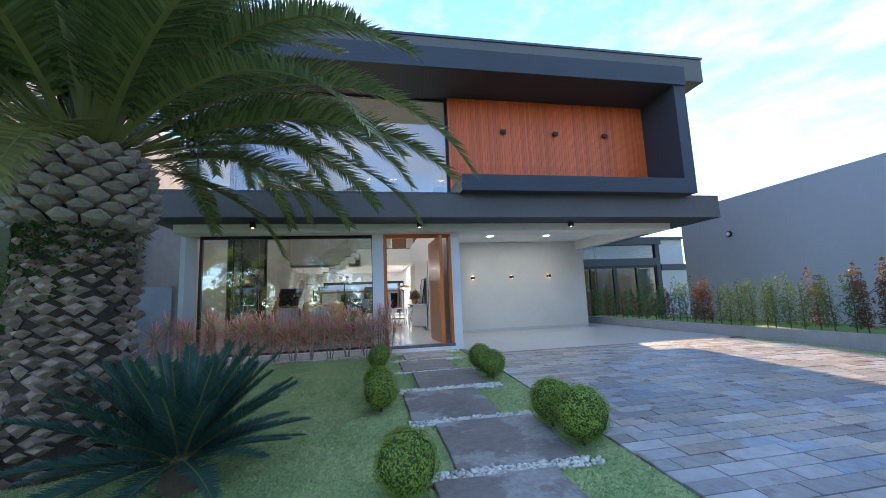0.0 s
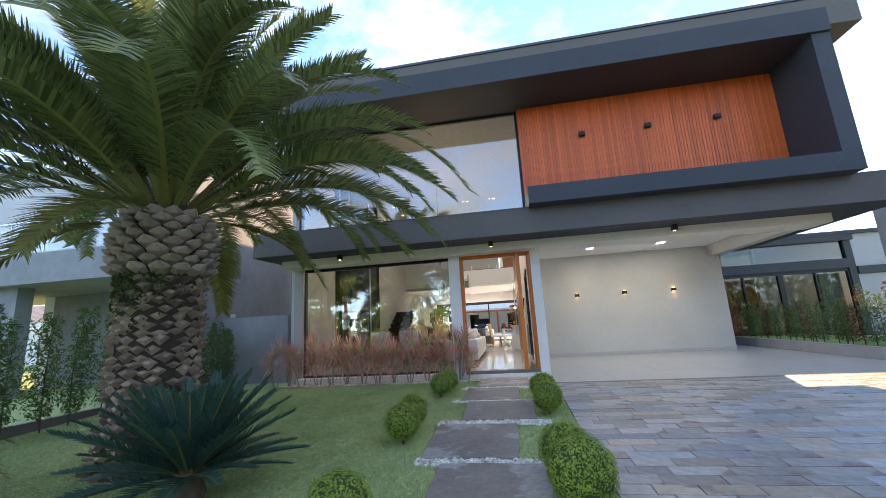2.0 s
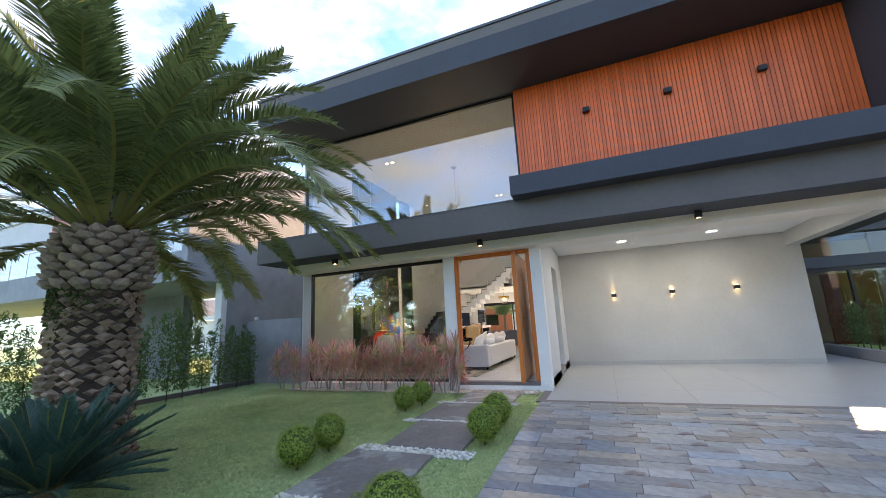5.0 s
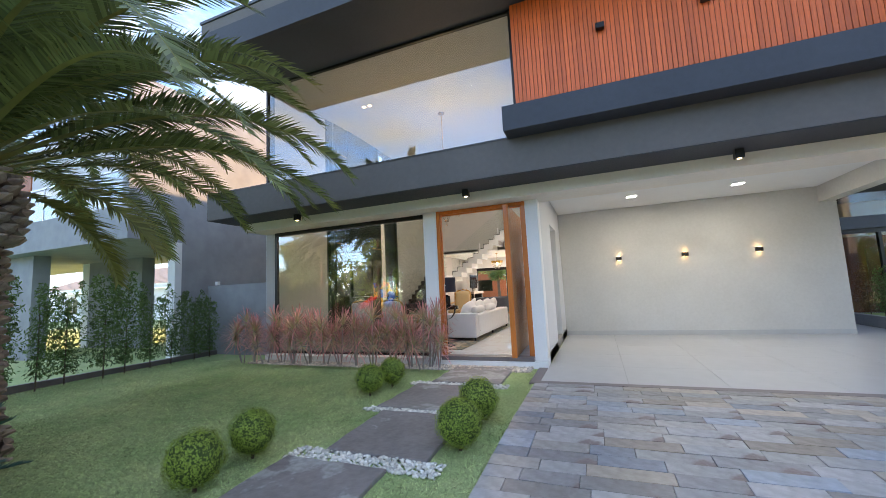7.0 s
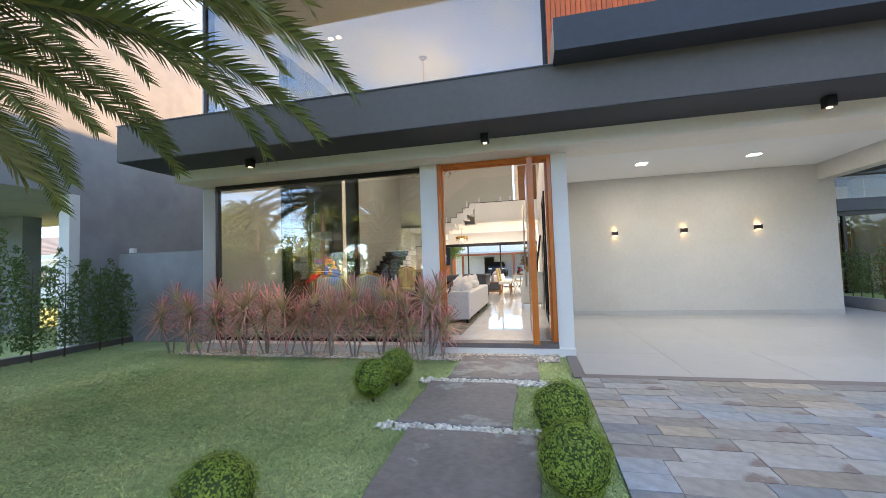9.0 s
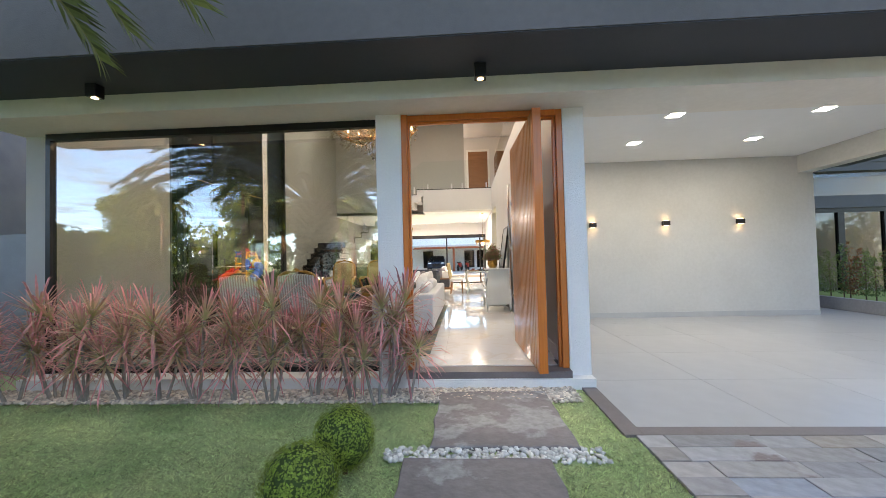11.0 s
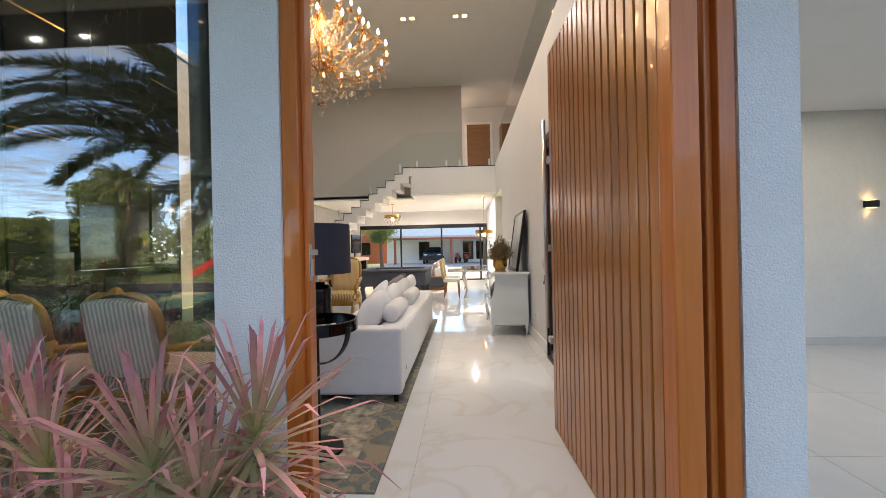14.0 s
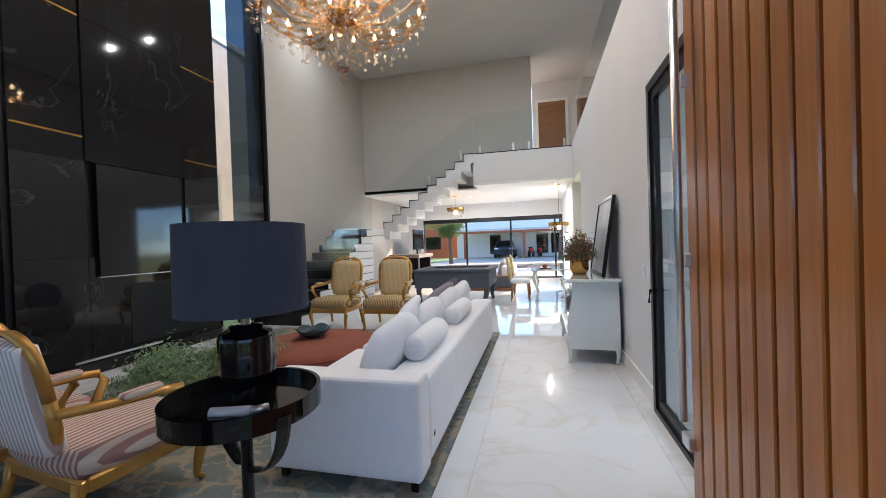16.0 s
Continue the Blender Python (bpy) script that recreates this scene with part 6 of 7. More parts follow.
def shrub_mesh(seed, h, r, n, leaf, material, mix=None):
    rs = np.random.RandomState(seed)
    z = rs.uniform(0.12, 1.0, n)
    a = rs.uniform(0, math.tau, n)
    prof = (0.55 + 0.45 * np.sin(z * math.pi)) * (1 - 0.55 * z ** 3)
    side = np.floor(z * 9) * 2.4
    lob = 0.55 + 0.45 * np.abs(np.cos(a - side))
    rad = r * prof * lob * rs.uniform(0.15, 1, n) ** 0.6
    stem = rs.randint(0, 4, n)
    sx, sy, sh = rs.uniform(-0.45, 0.45, 4) * r, rs.uniform(-0.6, 0.6, 4) * r, rs.uniform(0.7, 1.0, 4)
    tier = 0.45 + 0.55 * np.abs(np.sin(z * 15 + stem * 2.1))
    rad = rad * tier
    P = np.stack([rad * np.cos(a) + sx[stem] * (0.4 + z), rad * np.sin(a) + sy[stem] * (0.4 + z), z * h * sh[stem]], 1)
    D = np.stack([np.cos(a), np.sin(a), np.full(n, 0.6)], 1)
    V, F = leaf_cloud(P, D, leaf, 0.7, 0.3, seed)
    return mesh_np("foliage", V, F, material)


HEDGE_R = [shrub_mesh(60 + i, 1.45, 0.25, 720, 0.075, M["hedge_red"] if i == 2 else M["hedge_leaf"]) for i in range(4)]
HEDGE_L = [shrub_mesh(70 + i, 2.1, 0.33, 1500, 0.085, M["hedge_leaf"]) for i in range(3)]


def shrub(x, y, z, me, h, group, label, s):
    g = thing("hedge_shrub", label, "shrub", group, (x, y, z), rng.uniform(0, 360))
    part("stem", tube([(0, 0, -0.02), (0.015, 0.01, h * 0.5), (0, 0, h * 0.92)], 0.014, 5, taper=lambda t: 1 - 0.7 * t), M["bark"], g)
    o = new("foliage", me)
    o.parent = g
    o.scale = (s, s, s)


y = 1.0
k = 0
while y < 17.0:
    shrub(10.05 + rng.uniform(-0.08, 0.08), y, 0.40, HEDGE_R[rng.choice((0, 1, 3, 2, 1, 3, 2))], 1.25, "hedge along the driveway", "slender young hedge shrub behind the planter wall", rng.uniform(0.85, 1.12))
    y += rng.uniform(0.26, 0.36)
y = 3.6
while y < 10.3:
    shrub(-6.25 + rng.uniform(-0.1, 0.1), y, ground_z(y) - 0.01, HEDGE_L[rng.randrange(3)], 1.7, "hedge along the lawn", "tall feathery dark green hedge shrub beside the lawn", rng.uniform(0.86, 1.12))
    y += rng.uniform(0.42, 0.58)
structure("kerb_lawn", B((-6.62, -6.52, 0, 10.5, -0.05, 0.30)), M["threshold"], "low dark kerb along the hedge", "kerb")


def small_palm(x, y):
    g = thing("young_palm", "small yellow-green feathery palm on the lawn edge", "plant", at=(x, y, ground_z(y) - 0.02))
    part("trunk", lathe([(0.09, 0), (0.1, 0.15), (0.05, 0.4)], 12), M["bark"], g)
    me = [frond_mesh("leaf", 1.0, e, d, 44, 0.26, 0.014, 0.4, M["frond_old"] if e < 40 else M["frond"], 0.2, 0.2, 90 + e) for e, d in ((70, 70), (45, 90), (25, 80))]
    for q, cnt in enumerate((6, 8, 8)):
        for i in range(cnt):
            o = new("leaf", me[q])
            o.parent = g
            o.matrix_local = pose(0, 0, 0.36, 0, 0, i * 360 / cnt + q * 20) @ pose(0, 0, 0, rng.uniform(-12, 12), 0, 0)


small_palm(-4.1, 2.9)


def neighbour_house():
    g = thing("neighbour_house", "grey rendered neighbouring house with glass balcony", "house", at=(0, 0, 0))
    part("side_wall", B((-7.25, -7.0, 8.5, 26, 3.22, 7.4), (-7.25, -7.0, 9.8, 26, 0.0, 3.22)), M["neighbour_grey"], g, "weathered grey cement render")
    part("jamb", B((-7.26, -6.985, 9.62, 9.8, 0.0, 3.22)), M["far_white"], g)
    b = part("balcony", B((-34, -7.252, 8.5, 13.0, 3.22, 4.05)), M["neighbour_grey"], g)
    for i in range(14):
        x = -24.35 + i * 1.22
        part("glass_panel", B((x + 0.03, x + 1.17, 8.58, 8.592, 4.1, 4.95)), M["glass"], b)
        part("post", B((x - 0.015, x + 0.015, 8.57, 8.60, 4.05, 5.0)), M["chrome"], b)
    part("top_rail", B((-24.35, -7.3, 8.56, 8.61, 4.97, 5.01)), M["chrome"], b)
    part("upper_wall", B((-26, -18.9, 10.4, 10.6, 4.05, 7.4), (-16.3, -9.6, 10.4, 10.6, 4.05, 7.4)), M["neighbour_white"], g)
    part("timber_panel", B((-18.9, -16.3, 10.36, 10.6, 4.05, 7.4)), M["orange_wood"], g)
    part("window", B((-9.6, -7.25, 10.45, 10.5, 4.05, 7.4)), M["glass"], g)
    part("porch_wall", B((-11.0, -7.252, 12.8, 13.0, 0.0, 3.22)), M["neighbour_grey"], g)
    part("porch_pier", B((-14.0, -11.0, 11.2, 11.6, 0.0, 3.218)), M["neighbour_grey"], g)
    part("pier_edge", B((-14.4, -14.002, 11.19, 11.6, 0.0, 3.218)), M["far_white"], g)
    part("door", B((-8.6, -7.6, 12.74, 12.8, 0.0, 2.3), (-8.05, -8.03, 12.70, 12.74, 0.0, 2.3)), M["far_white"], g)
    part("column", B((-14.2, -12.1, 8.9, 9.3, 0.0, 3.22)), M["neighbour_grey"], g)
    part("pillar", B((-14.55, -14.21, 8.9, 9.3, 0.0, 3.22)), M["far_white"], g)
    part("roof", B((-26.2, -6.95, 10.3, 26.2, 7.4, 7.6)), M["neighbour_white"], g)
    part("floor", B((-30, -7.0, 7.5, 12.8, -0.02, 0.12)), M["kerb"], g)
    # small awning window high on the side wall
    w = part("window", B((-6.998, -6.93, 17.4, 18.0, 4.6, 5.5)), M["far_white"], g)
    part("pane", B((-6.935, -6.92, 17.46, 17.94, 4.68, 5.42)), M["black_gloss"], w)
    m = part("meter_box", B((-6.55, -6.43, 10.44, 10.5, 2.06, 2.16)), M["white_plastic"], g)


neighbour_house()


def tiled_house():
    g = thing("tiled_house", "pale low house with a clay tile roof behind the neighbour", "house", at=(-36, 26, 0.1))
    part("wall", B((-16, 17, 0, 0.3, 0, 2.95)), M["far_white"], g)
    part("fascia", B((-16.4, 17.4, -0.75, -0.6, 2.95, 3.3)), M["far_white"], g)
    for k in range(14):
        t = part("tile_row", B((-16.4, 17.4, 0, 0.52, -0.03, 0.03), bevel=0.01), M["roof_tile"], g)
        t.matrix_local = pose(0, -0.7 + 0.44 * k, 3.34 + 0.155 * k, 16, 0, 0)
    for x in (-12, -8, -4, 0, 4, 8, 12):
        w = part("window", B((x, x + 1.8, -0.04, 0.0, 0.9, 2.3)), M["black_gloss"], g)
        for a in (-0.08, 0.86, 1.8):
            part("jamb", B((x + a, x + a + 0.08, -0.06, -0.041, 0.82, 2.38)), M["far_white"], w)


tiled_house()
lamp = thing("wall_lamp", "small round black bulkhead lamp on the boundary wall", "wall lamp", at=(12.39, 11.3, 3.35))
part("body", lathe([(0.1, 0), (0.11, 0.03), (0.09, 0.08)], 20), M["black_metal"], lamp).matrix_local = pose(0, 0, 0, 0, -90, 0)
part("lens", lathe([(0.07, 0.08), (0.06, 0.10)], 20), M["white_plastic"], lamp).matrix_local = pose(0, 0, 0, 0, -90, 0)


# ---- rear garden ----
structure("ground_patio", B((-6.9, 12, 25.2, 60, 0.0, 0.30)), M["patio"], "pale paved patio behind the house", "ground")
structure("lawn_rear", B((-14, -6.9, 25.2, 42, 0.0, 0.30)), M["sun_grass"], "sunny lawn behind the house", "lawn")


def annex():
    g = thing("annex", "white annex building with timber pergola", "building", at=(0, 46, 0.3))
    part("wall", B((-7, 12, 3.0, 3.3, 0, 4.6)), M["far_white"], g)
    part("roof", B((-7.2, 12.2, -0.2, 3.3, 2.55, 2.75), (-7.2, 12.2, 3.0, 9, 4.6, 4.8)), M["neighbour_white"], g)
    part("fascia", B((-7.2, 12.2, -0.26, -0.2, 2.35, 2.56)), M["orange_wood"], g)
    for x in (-5.6, -0.1, 3.4, 8):
        part("post", B((x - 0.11, x + 0.11, -0.15, 0.07, 0, 2.36)), M["orange_wood"], g)
    for x in (1.0, 2.4, -3.6):
        part("window", B((x, x + 1.1, 2.95, 3.0, 0.3, 2.2)), M["black_gloss"], g)
    part("base_strip", B((-5, 3.0, -14, -10, 0.004, 0.012)), M["asphalt"], g)


annex()


def suv(x, y, z, rz):
    g = thing("car", "dark sport utility car parked under the pergola", "car", at=(x, y, z), rz=rz)
    bm = bmesh.new()
    prof = [(-2.2, 0.35), (-2.25, 0.75), (-2.1, 1.0), (-1.1, 1.1), (-0.5, 1.62), (1.5, 1.68), (2.1, 1.1), (2.2, 0.8), (2.15, 0.35)]
    a = [bm.verts.new((px, -0.9 if pz < 1.2 else -0.68, pz)) for px, pz in prof]
    b = [bm.verts.new((px, 0.9 if pz < 1.2 else 0.68, pz)) for px, pz in prof]
    bm.faces.new(a)
    bm.faces.new(b)
    for i in range(len(prof)):
        bm.faces.new((a[i], a[(i + 1) % len(prof)], b[(i + 1) % len(prof)], b[i]))
    bmesh.ops.bevel(bm, geom=list(bm.edges), offset=0.06, segments=2, affect="EDGES")
    part("body", bm, M["car_paint"], g)
    ws = bmesh.new()
    q = [(-1.06, -0.72, 1.14), (-1.06, 0.72, 1.14), (-0.56, 0.62, 1.56), (-0.56, -0.62, 1.56)]
    ws.faces.new([ws.verts.new((px - 0.05, py, pz + 0.04)) for px, py, pz in q])
    part("windscreen", ws, M["black_gloss"], g)
    for s in (-0.66, 0.66):
        part("headlight", B((-2.2, -2.08, s - 0.18, s + 0.18, 0.82, 0.94), bevel=0.02), M["white_plastic"], g)
    part("grille", B((-2.27, -2.2, -0.4, 0.4, 0.55, 0.82)), M["black_satin"], g)
    for wx in (-1.4, 1.35):
        for wy in (-0.86, 0.86):
            w = part("wheel", lathe([(0.2, -0.1), (0.34, -0.1), (0.36, 0), (0.34, 0.1), (0.2, 0.1)], 20), M["rubber"], g)
            w.matrix_local = pose(wx, wy, 0.36, 90, 0, 0)
            part("rim", cyl(0.21, 0.21, -0.085, 0.085, 14), M["chrome"], w)


suv(-1.9, 47.4, 0.305, 90)


def motorbike(x, y, z, rz):
    g = thing("motorcycle", "red motorcycle parked under the pergola", "motorcycle", "parked motorcycles", (x, y, z), rz)
    for wx in (-0.65, 0.65):
        w = part("wheel", lathe([(0.2, -0.06), (0.31, -0.06), (0.33, 0), (0.31, 0.06), (0.2, 0.06)], 18), M["rubber"], g)
        w.matrix_local = pose(wx, 0, 0.33, 90, 0, 0)
    part("body", B((-0.4, 0.35, -0.14, 0.14, 0.4, 0.85), bevel=0.06, seg=2), M["play_red"], g)
    part("seat", B((-0.7, 0.0, -0.13, 0.13, 0.86, 0.95), bevel=0.03), M["rubber"], g)
    part("handlebar", tube([(0.4, -0.35, 1.05), (0.45, 0, 1.0), (0.4, 0.35, 1.05)], 0.02, 6), M["chrome"], g)
    part("fork", tube([(0.42, 0, 1.0), (0.65, 0, 0.33)], 0.03, 6), M["chrome"], g)


motorbike(0.5, 47.0, 0.305, 75)
motorbike(1.3, 47.2, 0.305, 80)
hs = thing("brown_house", "distant orange-brown house behind the garden", "house", at=(-10, 52, 0.2))
part("wall", B((-5, 2.4, 0, 0.3, 0, 6)), M["orange_wood"], hs)
part("roof", B((-5.3, 2.7, -0.3, 6, 6, 6.3)), M["neighbour_grey"], hs)
part("window", B((-1.5, 0.5, -0.03, 0.0, 1, 2.4)), M["black_gloss"], hs)


# ---- trees ----
def crown_mesh(seed, n, leaf, material, r=1.0, flat=0.8):
    rs = np.random.RandomState(seed)
    cl = []
    for i in range(26):
        d = rs.normal(0, 1, 3)
        d /= np.linalg.norm(d)
        cl.append(d * rs.uniform(0.25, 0.8) * np.array([1, 1, flat]))
    cl = np.array(cl)
    idx = rs.randint(0, len(cl), n)
    d = rs.normal(0, 1, (n, 3))
    d /= np.linalg.norm(d, axis=1)[:, None]
    P = cl[idx] + d * (rs.uniform(0.4, 1.0, n) ** 0.5 * 0.33)[:, None]
    V, F = leaf_cloud(P * r, d, leaf, 0.6, 0.55, seed)
    return mesh_np("crown", V, F, material)


CROWNS = [crown_mesh(5, 5200, 0.10, M["tree_leaf"]), crown_mesh(6, 5200, 0.10, M["tree_leaf"]), crown_mesh(8, 4200, 0.10, M["hedge_leaf"], 1.0, 1.0)]


def tree(x, y, h, r, k, label="leafy green shade tree", z=None):
    g = thing("tree", label, "tree", "trees across the street" if y < 0 else "garden trees", (x, y, ground_z(y) - 0.05 if z is None else z), rng.uniform(0, 360))
    t = h - r
    part("trunk", tube([(0, 0, 0), (0.08, 0.03, t * 0.5), (0.02, 0.1, t), (0.1, 0.0, t + r * 0.5)], 0.045 * h * 0.55 + 0.05, 8, taper=lambda q: 1.2 - 0.8 * q), M["bark"], g)
    for i in range(5):
        a = i * 1.256
        part("limb", tube([(0.04, 0.05, t * 0.75), (r * 0.35 * math.cos(a), r * 0.35 * math.sin(a), t + r * 0.15), (r * 0.7 * math.cos(a), r * 0.7 * math.sin(a), t + r * 0.5)], 0.05, 6, taper=lambda q: 1 - 0.7 * q), M["bark"], g)
    o = new("crown", CROWNS[k])
    o.parent = g
    o.matrix_local = pose(0, 0, t + r * 0.35) @ Matrix.Diagonal((r, r, r * 0.85, 1))


SP = [frond_mesh("frond", 2.6, e, d, 40, 0.55, 0.05, 0.1, M["frond"], 0.15, 0.5, 120 + e) for e, d in ((62, 90), (38, 105), (10, 90))]


def street_palm(x, y, h, s=1.0):
    g = thing("palm_tree", "tall slender palm with drooping fronds across the street", "palm tree", "palms across the street", (x, y, ground_z(y) - 0.05))
    part("trunk", tube([(0, 0, 0), (0.1, 0.05, h * 0.5), (0.05, 0, h)], 0.16, 10, taper=lambda q: 1.1 - 0.35 * q), M["bark"], g)
    for q, cnt in enumerate((6, 8, 7)):
        for i in range(cnt):
            o = new("frond", SP[q])
            o.parent = g
            o.matrix_local = pose(0.05, 0, h, 0, 0, i * 360 / cnt + q * 25 + rng.uniform(-10, 10)) @ Matrix.Scale(s, 4)


structure("road", B((-80, 80, -11.5, -5.5, -0.2, -0.055)), M["asphalt"], "asphalt street in front of the house", "road")
structure("kerb_street", B((-80, 80, -5.5, -5.3, -0.2, -0.03), (-80, 80, -11.7, -11.5, -0.2, -0.03)), M["kerb"], "concrete street kerb", "kerb")
structure("lawn_park", B((-80, 80, -60, -11.72, -0.2, -0.048)), M["sun_grass"], "sunlit park lawn across the street", "lawn")
for x, y, h, r, k in ((-9, -20, 6.0, 2.6, 0), (-4, -26, 7.5, 3.2, 1), (3, -24, 6.5, 2.8, 0), (-20, -24, 7.5, 3.3, 1), (-27, -19, 6.0, 2.9, 2), (-14, -33, 8.5, 3.8, 0), (9, -19, 5.8, 2.6, 1), (16, -24, 7.5, 3.2, 2), (-36, -28, 8.5, 3.8, 1), (26, -26, 8, 3.6, 0), (-1, -36, 9, 4, 2), (-24, -38, 9.5, 4.2, 2)):
    tree(x, y, h * 1.25, r * 1.2, k)
tree(-5.2, 38.0, 3.6, 1.3, 2, "small grey-green garden tree", 0.3)
tree(-9.5, 44, 5.5, 2.4, 1, "leafy garden tree behind the house", 0.3)
tree(-14.5, 6.0, 3.4, 1.6, 0, "bright yellow-green tree beside the neighbour")
for x, y, h, s in ((-17.5, -17, 7.5, 1.1), (-23, -15, 6.5, 1.0), (-12, -25, 9, 1.1), (1.5, -19, 7.5, 1.0), (-30, -22, 8.5, 1.1), (7, -28, 9, 1.1), (2.8, 41, 5.2, 1.0), (20, -17, 7, 1.0)):
    street_palm(x, y, h, s)
HB = [shrub_mesh(160, 1.0, 0.9, 2600, 0.10, M["hedge_leaf"]), shrub_mesh(161, 1.0, 0.9, 2600, 0.10, M["tree_leaf"])]
for i in range(34):
    x = -42 + i * 2.0 + rng.uniform(-0.5, 0.5)
    y = -23.5 + rng.uniform(-0.5, 0.5)
    g = thing("park_bush", "rounded green bush along the park edge", "bush", "bushes along the park edge", (x, y, -0.05), rng.uniform(0, 360))
    o = new("foliage", HB[i % 2])
    o.parent = g
    s = rng.uniform(0.55, 0.8)
    o.scale = (1.3 * s, 1.3 * s, s)
    part("stem", tube([(0, 0, 0), (0, 0, 0.5)], 0.03, 5), M["bark"], g)


def clipped_tree(x, y, w, d, z0, z1):
    g = thing("clipped_tree", "broad tree clipped to a flat green box crown", "tree", "clipped trees across the street", (x, y, -0.05))
    for tx in (-0.3 * w, 0.12 * w):
        part("trunk", tube([(tx, 0, 0), (tx + 0.08, 0.05, z0 * 0.6), (tx - 0.05, 0, z0 + 0.5)], 0.13, 8, taper=lambda q: 1.1 - 0.3 * q), M["bark"], g)
    rs = np.random.RandomState(31)
    q = rs.normal(0, 1, (9000, 3))
    q = np.sign(q) * np.abs(q) ** 0.45
    q /= (np.abs(q) ** 5).sum(1)[:, None] ** 0.2
    P = q * np.array([w / 2, d / 2, (z1 - z0) / 2]) * rs.uniform(0.88, 1.0, (9000, 1)) + np.array([0, 0, (z0 + z1) / 2])
    V, F = leaf_cloud(P, q, 0.26, 0.6, 0.55, 32)
    o = new("crown", mesh_np("crown", V, F, M["hedge_leaf"]))
    o.parent = g
    tagged(o, kind="stuff")
    # added dark block standing for shade deep in the crown
    part("crown_shade_core", B((-w * 0.44, w * 0.44, -d * 0.42, d * 0.42, z0 + 0.2, z1 - 0.2), bevel=0.3), M["box_shade_core"], g)


clipped_tree(-27.2, -16.5, 6.2, 3.2, 1.9, 4.6)
clipped_tree(-36.5, -18.0, 6.6, 3.2, 2.0, 5.0)


def playground(x, y):
    g = thing("playground", "colourful plastic playground with slides", "playground", at=(x, y, -0.05), rz=12)
    for px in (-1.1, 0.1, 1.3):
        for py in (-0.6, 0.6):
            part("post", cyl(0.06, 0.06, 0, 2.6, 10, (px, py)), M["play_yellow"], g)
    part("platform", B((-1.2, 1.4, -0.7, 0.7, 1.1, 1.2)), M["play_blue"], g)
    part("roof", lathe([(0.95, 2.5), (0.9, 2.6), (0.1, 3.2)], 4), M["play_red"], g).matrix_local = pose(-0.5, 0, 0, 0, 0, 45)
    part("panel", cyl(0.5, 0.5, -0.05, 0.05, 20), M["play_blue"], g).matrix_local = pose(0.1, 0.7, 1.6, 90, 0, 0)
    part("panel", cyl(0.45, 0.45, -0.05, 0.05, 20), M["play_yellow"], g).matrix_local = pose(1.3, 0.72, 1.7, 90, 0, 0)
    part("slide", B((-0.35, 0.35, 0, 2.6, -0.05, 0.05), (-0.4, -0.33, 0, 2.6, 0.05, 0.25), (0.33, 0.4, 0, 2.6, 0.05, 0.25)), M["play_red"], g).matrix_local = pose(-1.0, 0.6, 1.15, -26, 0, 0)
    for x0, x1, z0, m in ((-1.08, 0.08, 1.25, "play_yellow"), (0.12, 1.28, 1.25, "play_red"), (-1.08, 0.08, 2.3, "play_blue"), (0.12, 1.28, 2.3, "play_yellow")):
        part("railing", B((x0, x1, 0.66, 0.72, z0, z0 + 0.14), (x0, x1, 0.66, 0.72, z0 + 0.42, z0 + 0.52), *[(x0 + 0.1 + 0.24 * k, x0 + 0.16 + 0.24 * k, 0.67, 0.71, z0 + 0.14, z0 + 0.42) for k in range(5)]), M[m], g)
    part("tube_slide", tube([(1.3, 0.5, 1.5), (1.9, 1.0, 1.35), (2.3, 1.6, 0.85), (2.4, 2.3, 0.4)], 0.38, 14), M["play_blue"], g, smooth=True)
    sw = thing("swing_set", "small dark swing set in the park", "swing set", at=(x - 4, y - 0.5, -0.05))
    part("frame", tube([(-1.3, 0, 0), (-1.1, 0, 2.2), (1.1, 0, 2.2), (1.3, 0, 0)], 0.05, 8), M["black_satin"], sw)
    for sx in (-0.5, 0.5):
        part("seat", B((sx - 0.2, sx + 0.2, -0.1, 0.1, 0.5, 0.55)), M["play_red"], sw)
        part("chain", B((sx - 0.19, sx - 0.18, -0.01, 0.01, 0.55, 2.2), (sx + 0.18, sx + 0.19, -0.01, 0.01, 0.55, 2.2)), M["black_satin"], sw)


playground(-19.6, -21.8)


def far_woods():
    rs = np.random.RandomState(21)
    P, D = [], []
    for i in range(95):
        cx, cy = -110 + i * 2.2 + rs.uniform(-1, 1), rs.uniform(-62, -44)
        h = rs.uniform(5, 10)
        n = 330
        d = rs.normal(0, 1, (n, 3))
        d /= np.linalg.norm(d, axis=1)[:, None]
        lump = np.array([0.75 + 0.5 * abs(noise.noise(Vector(q * 2 + i))) for q in d])
        P.append(d * lump[:, None] * np.array([h * 0.42, h * 0.4, h * 0.5]) + np.array([cx, cy, h * 0.5]))
        D.append(d)
    V, F = leaf_cloud(np.concatenate(P), np.concatenate(D), 0.95, 0.5, 0.6, 22)
    tagged(new("far_woods", mesh_np("far_woods", V, F, M["tree_leaf"])), "distant green woods beyond the park", "woods", kind="stuff")


far_woods()


# ---- lamps that light the garage and sconces ----
for i, (x, y) in enumerate(((4.17, 12.9), (6.27, 12.9), (4.17, 11.5), (6.27, 11.5))):
    l = new("downlight_light", bpy.data.lights.new("downlight_light", "AREA"))
    l.data.energy, l.data.size, l.data.color = 3.2, 0.18, (1.0, 0.93, 0.84)
    l.matrix_world = pose(x, y, 3.60)
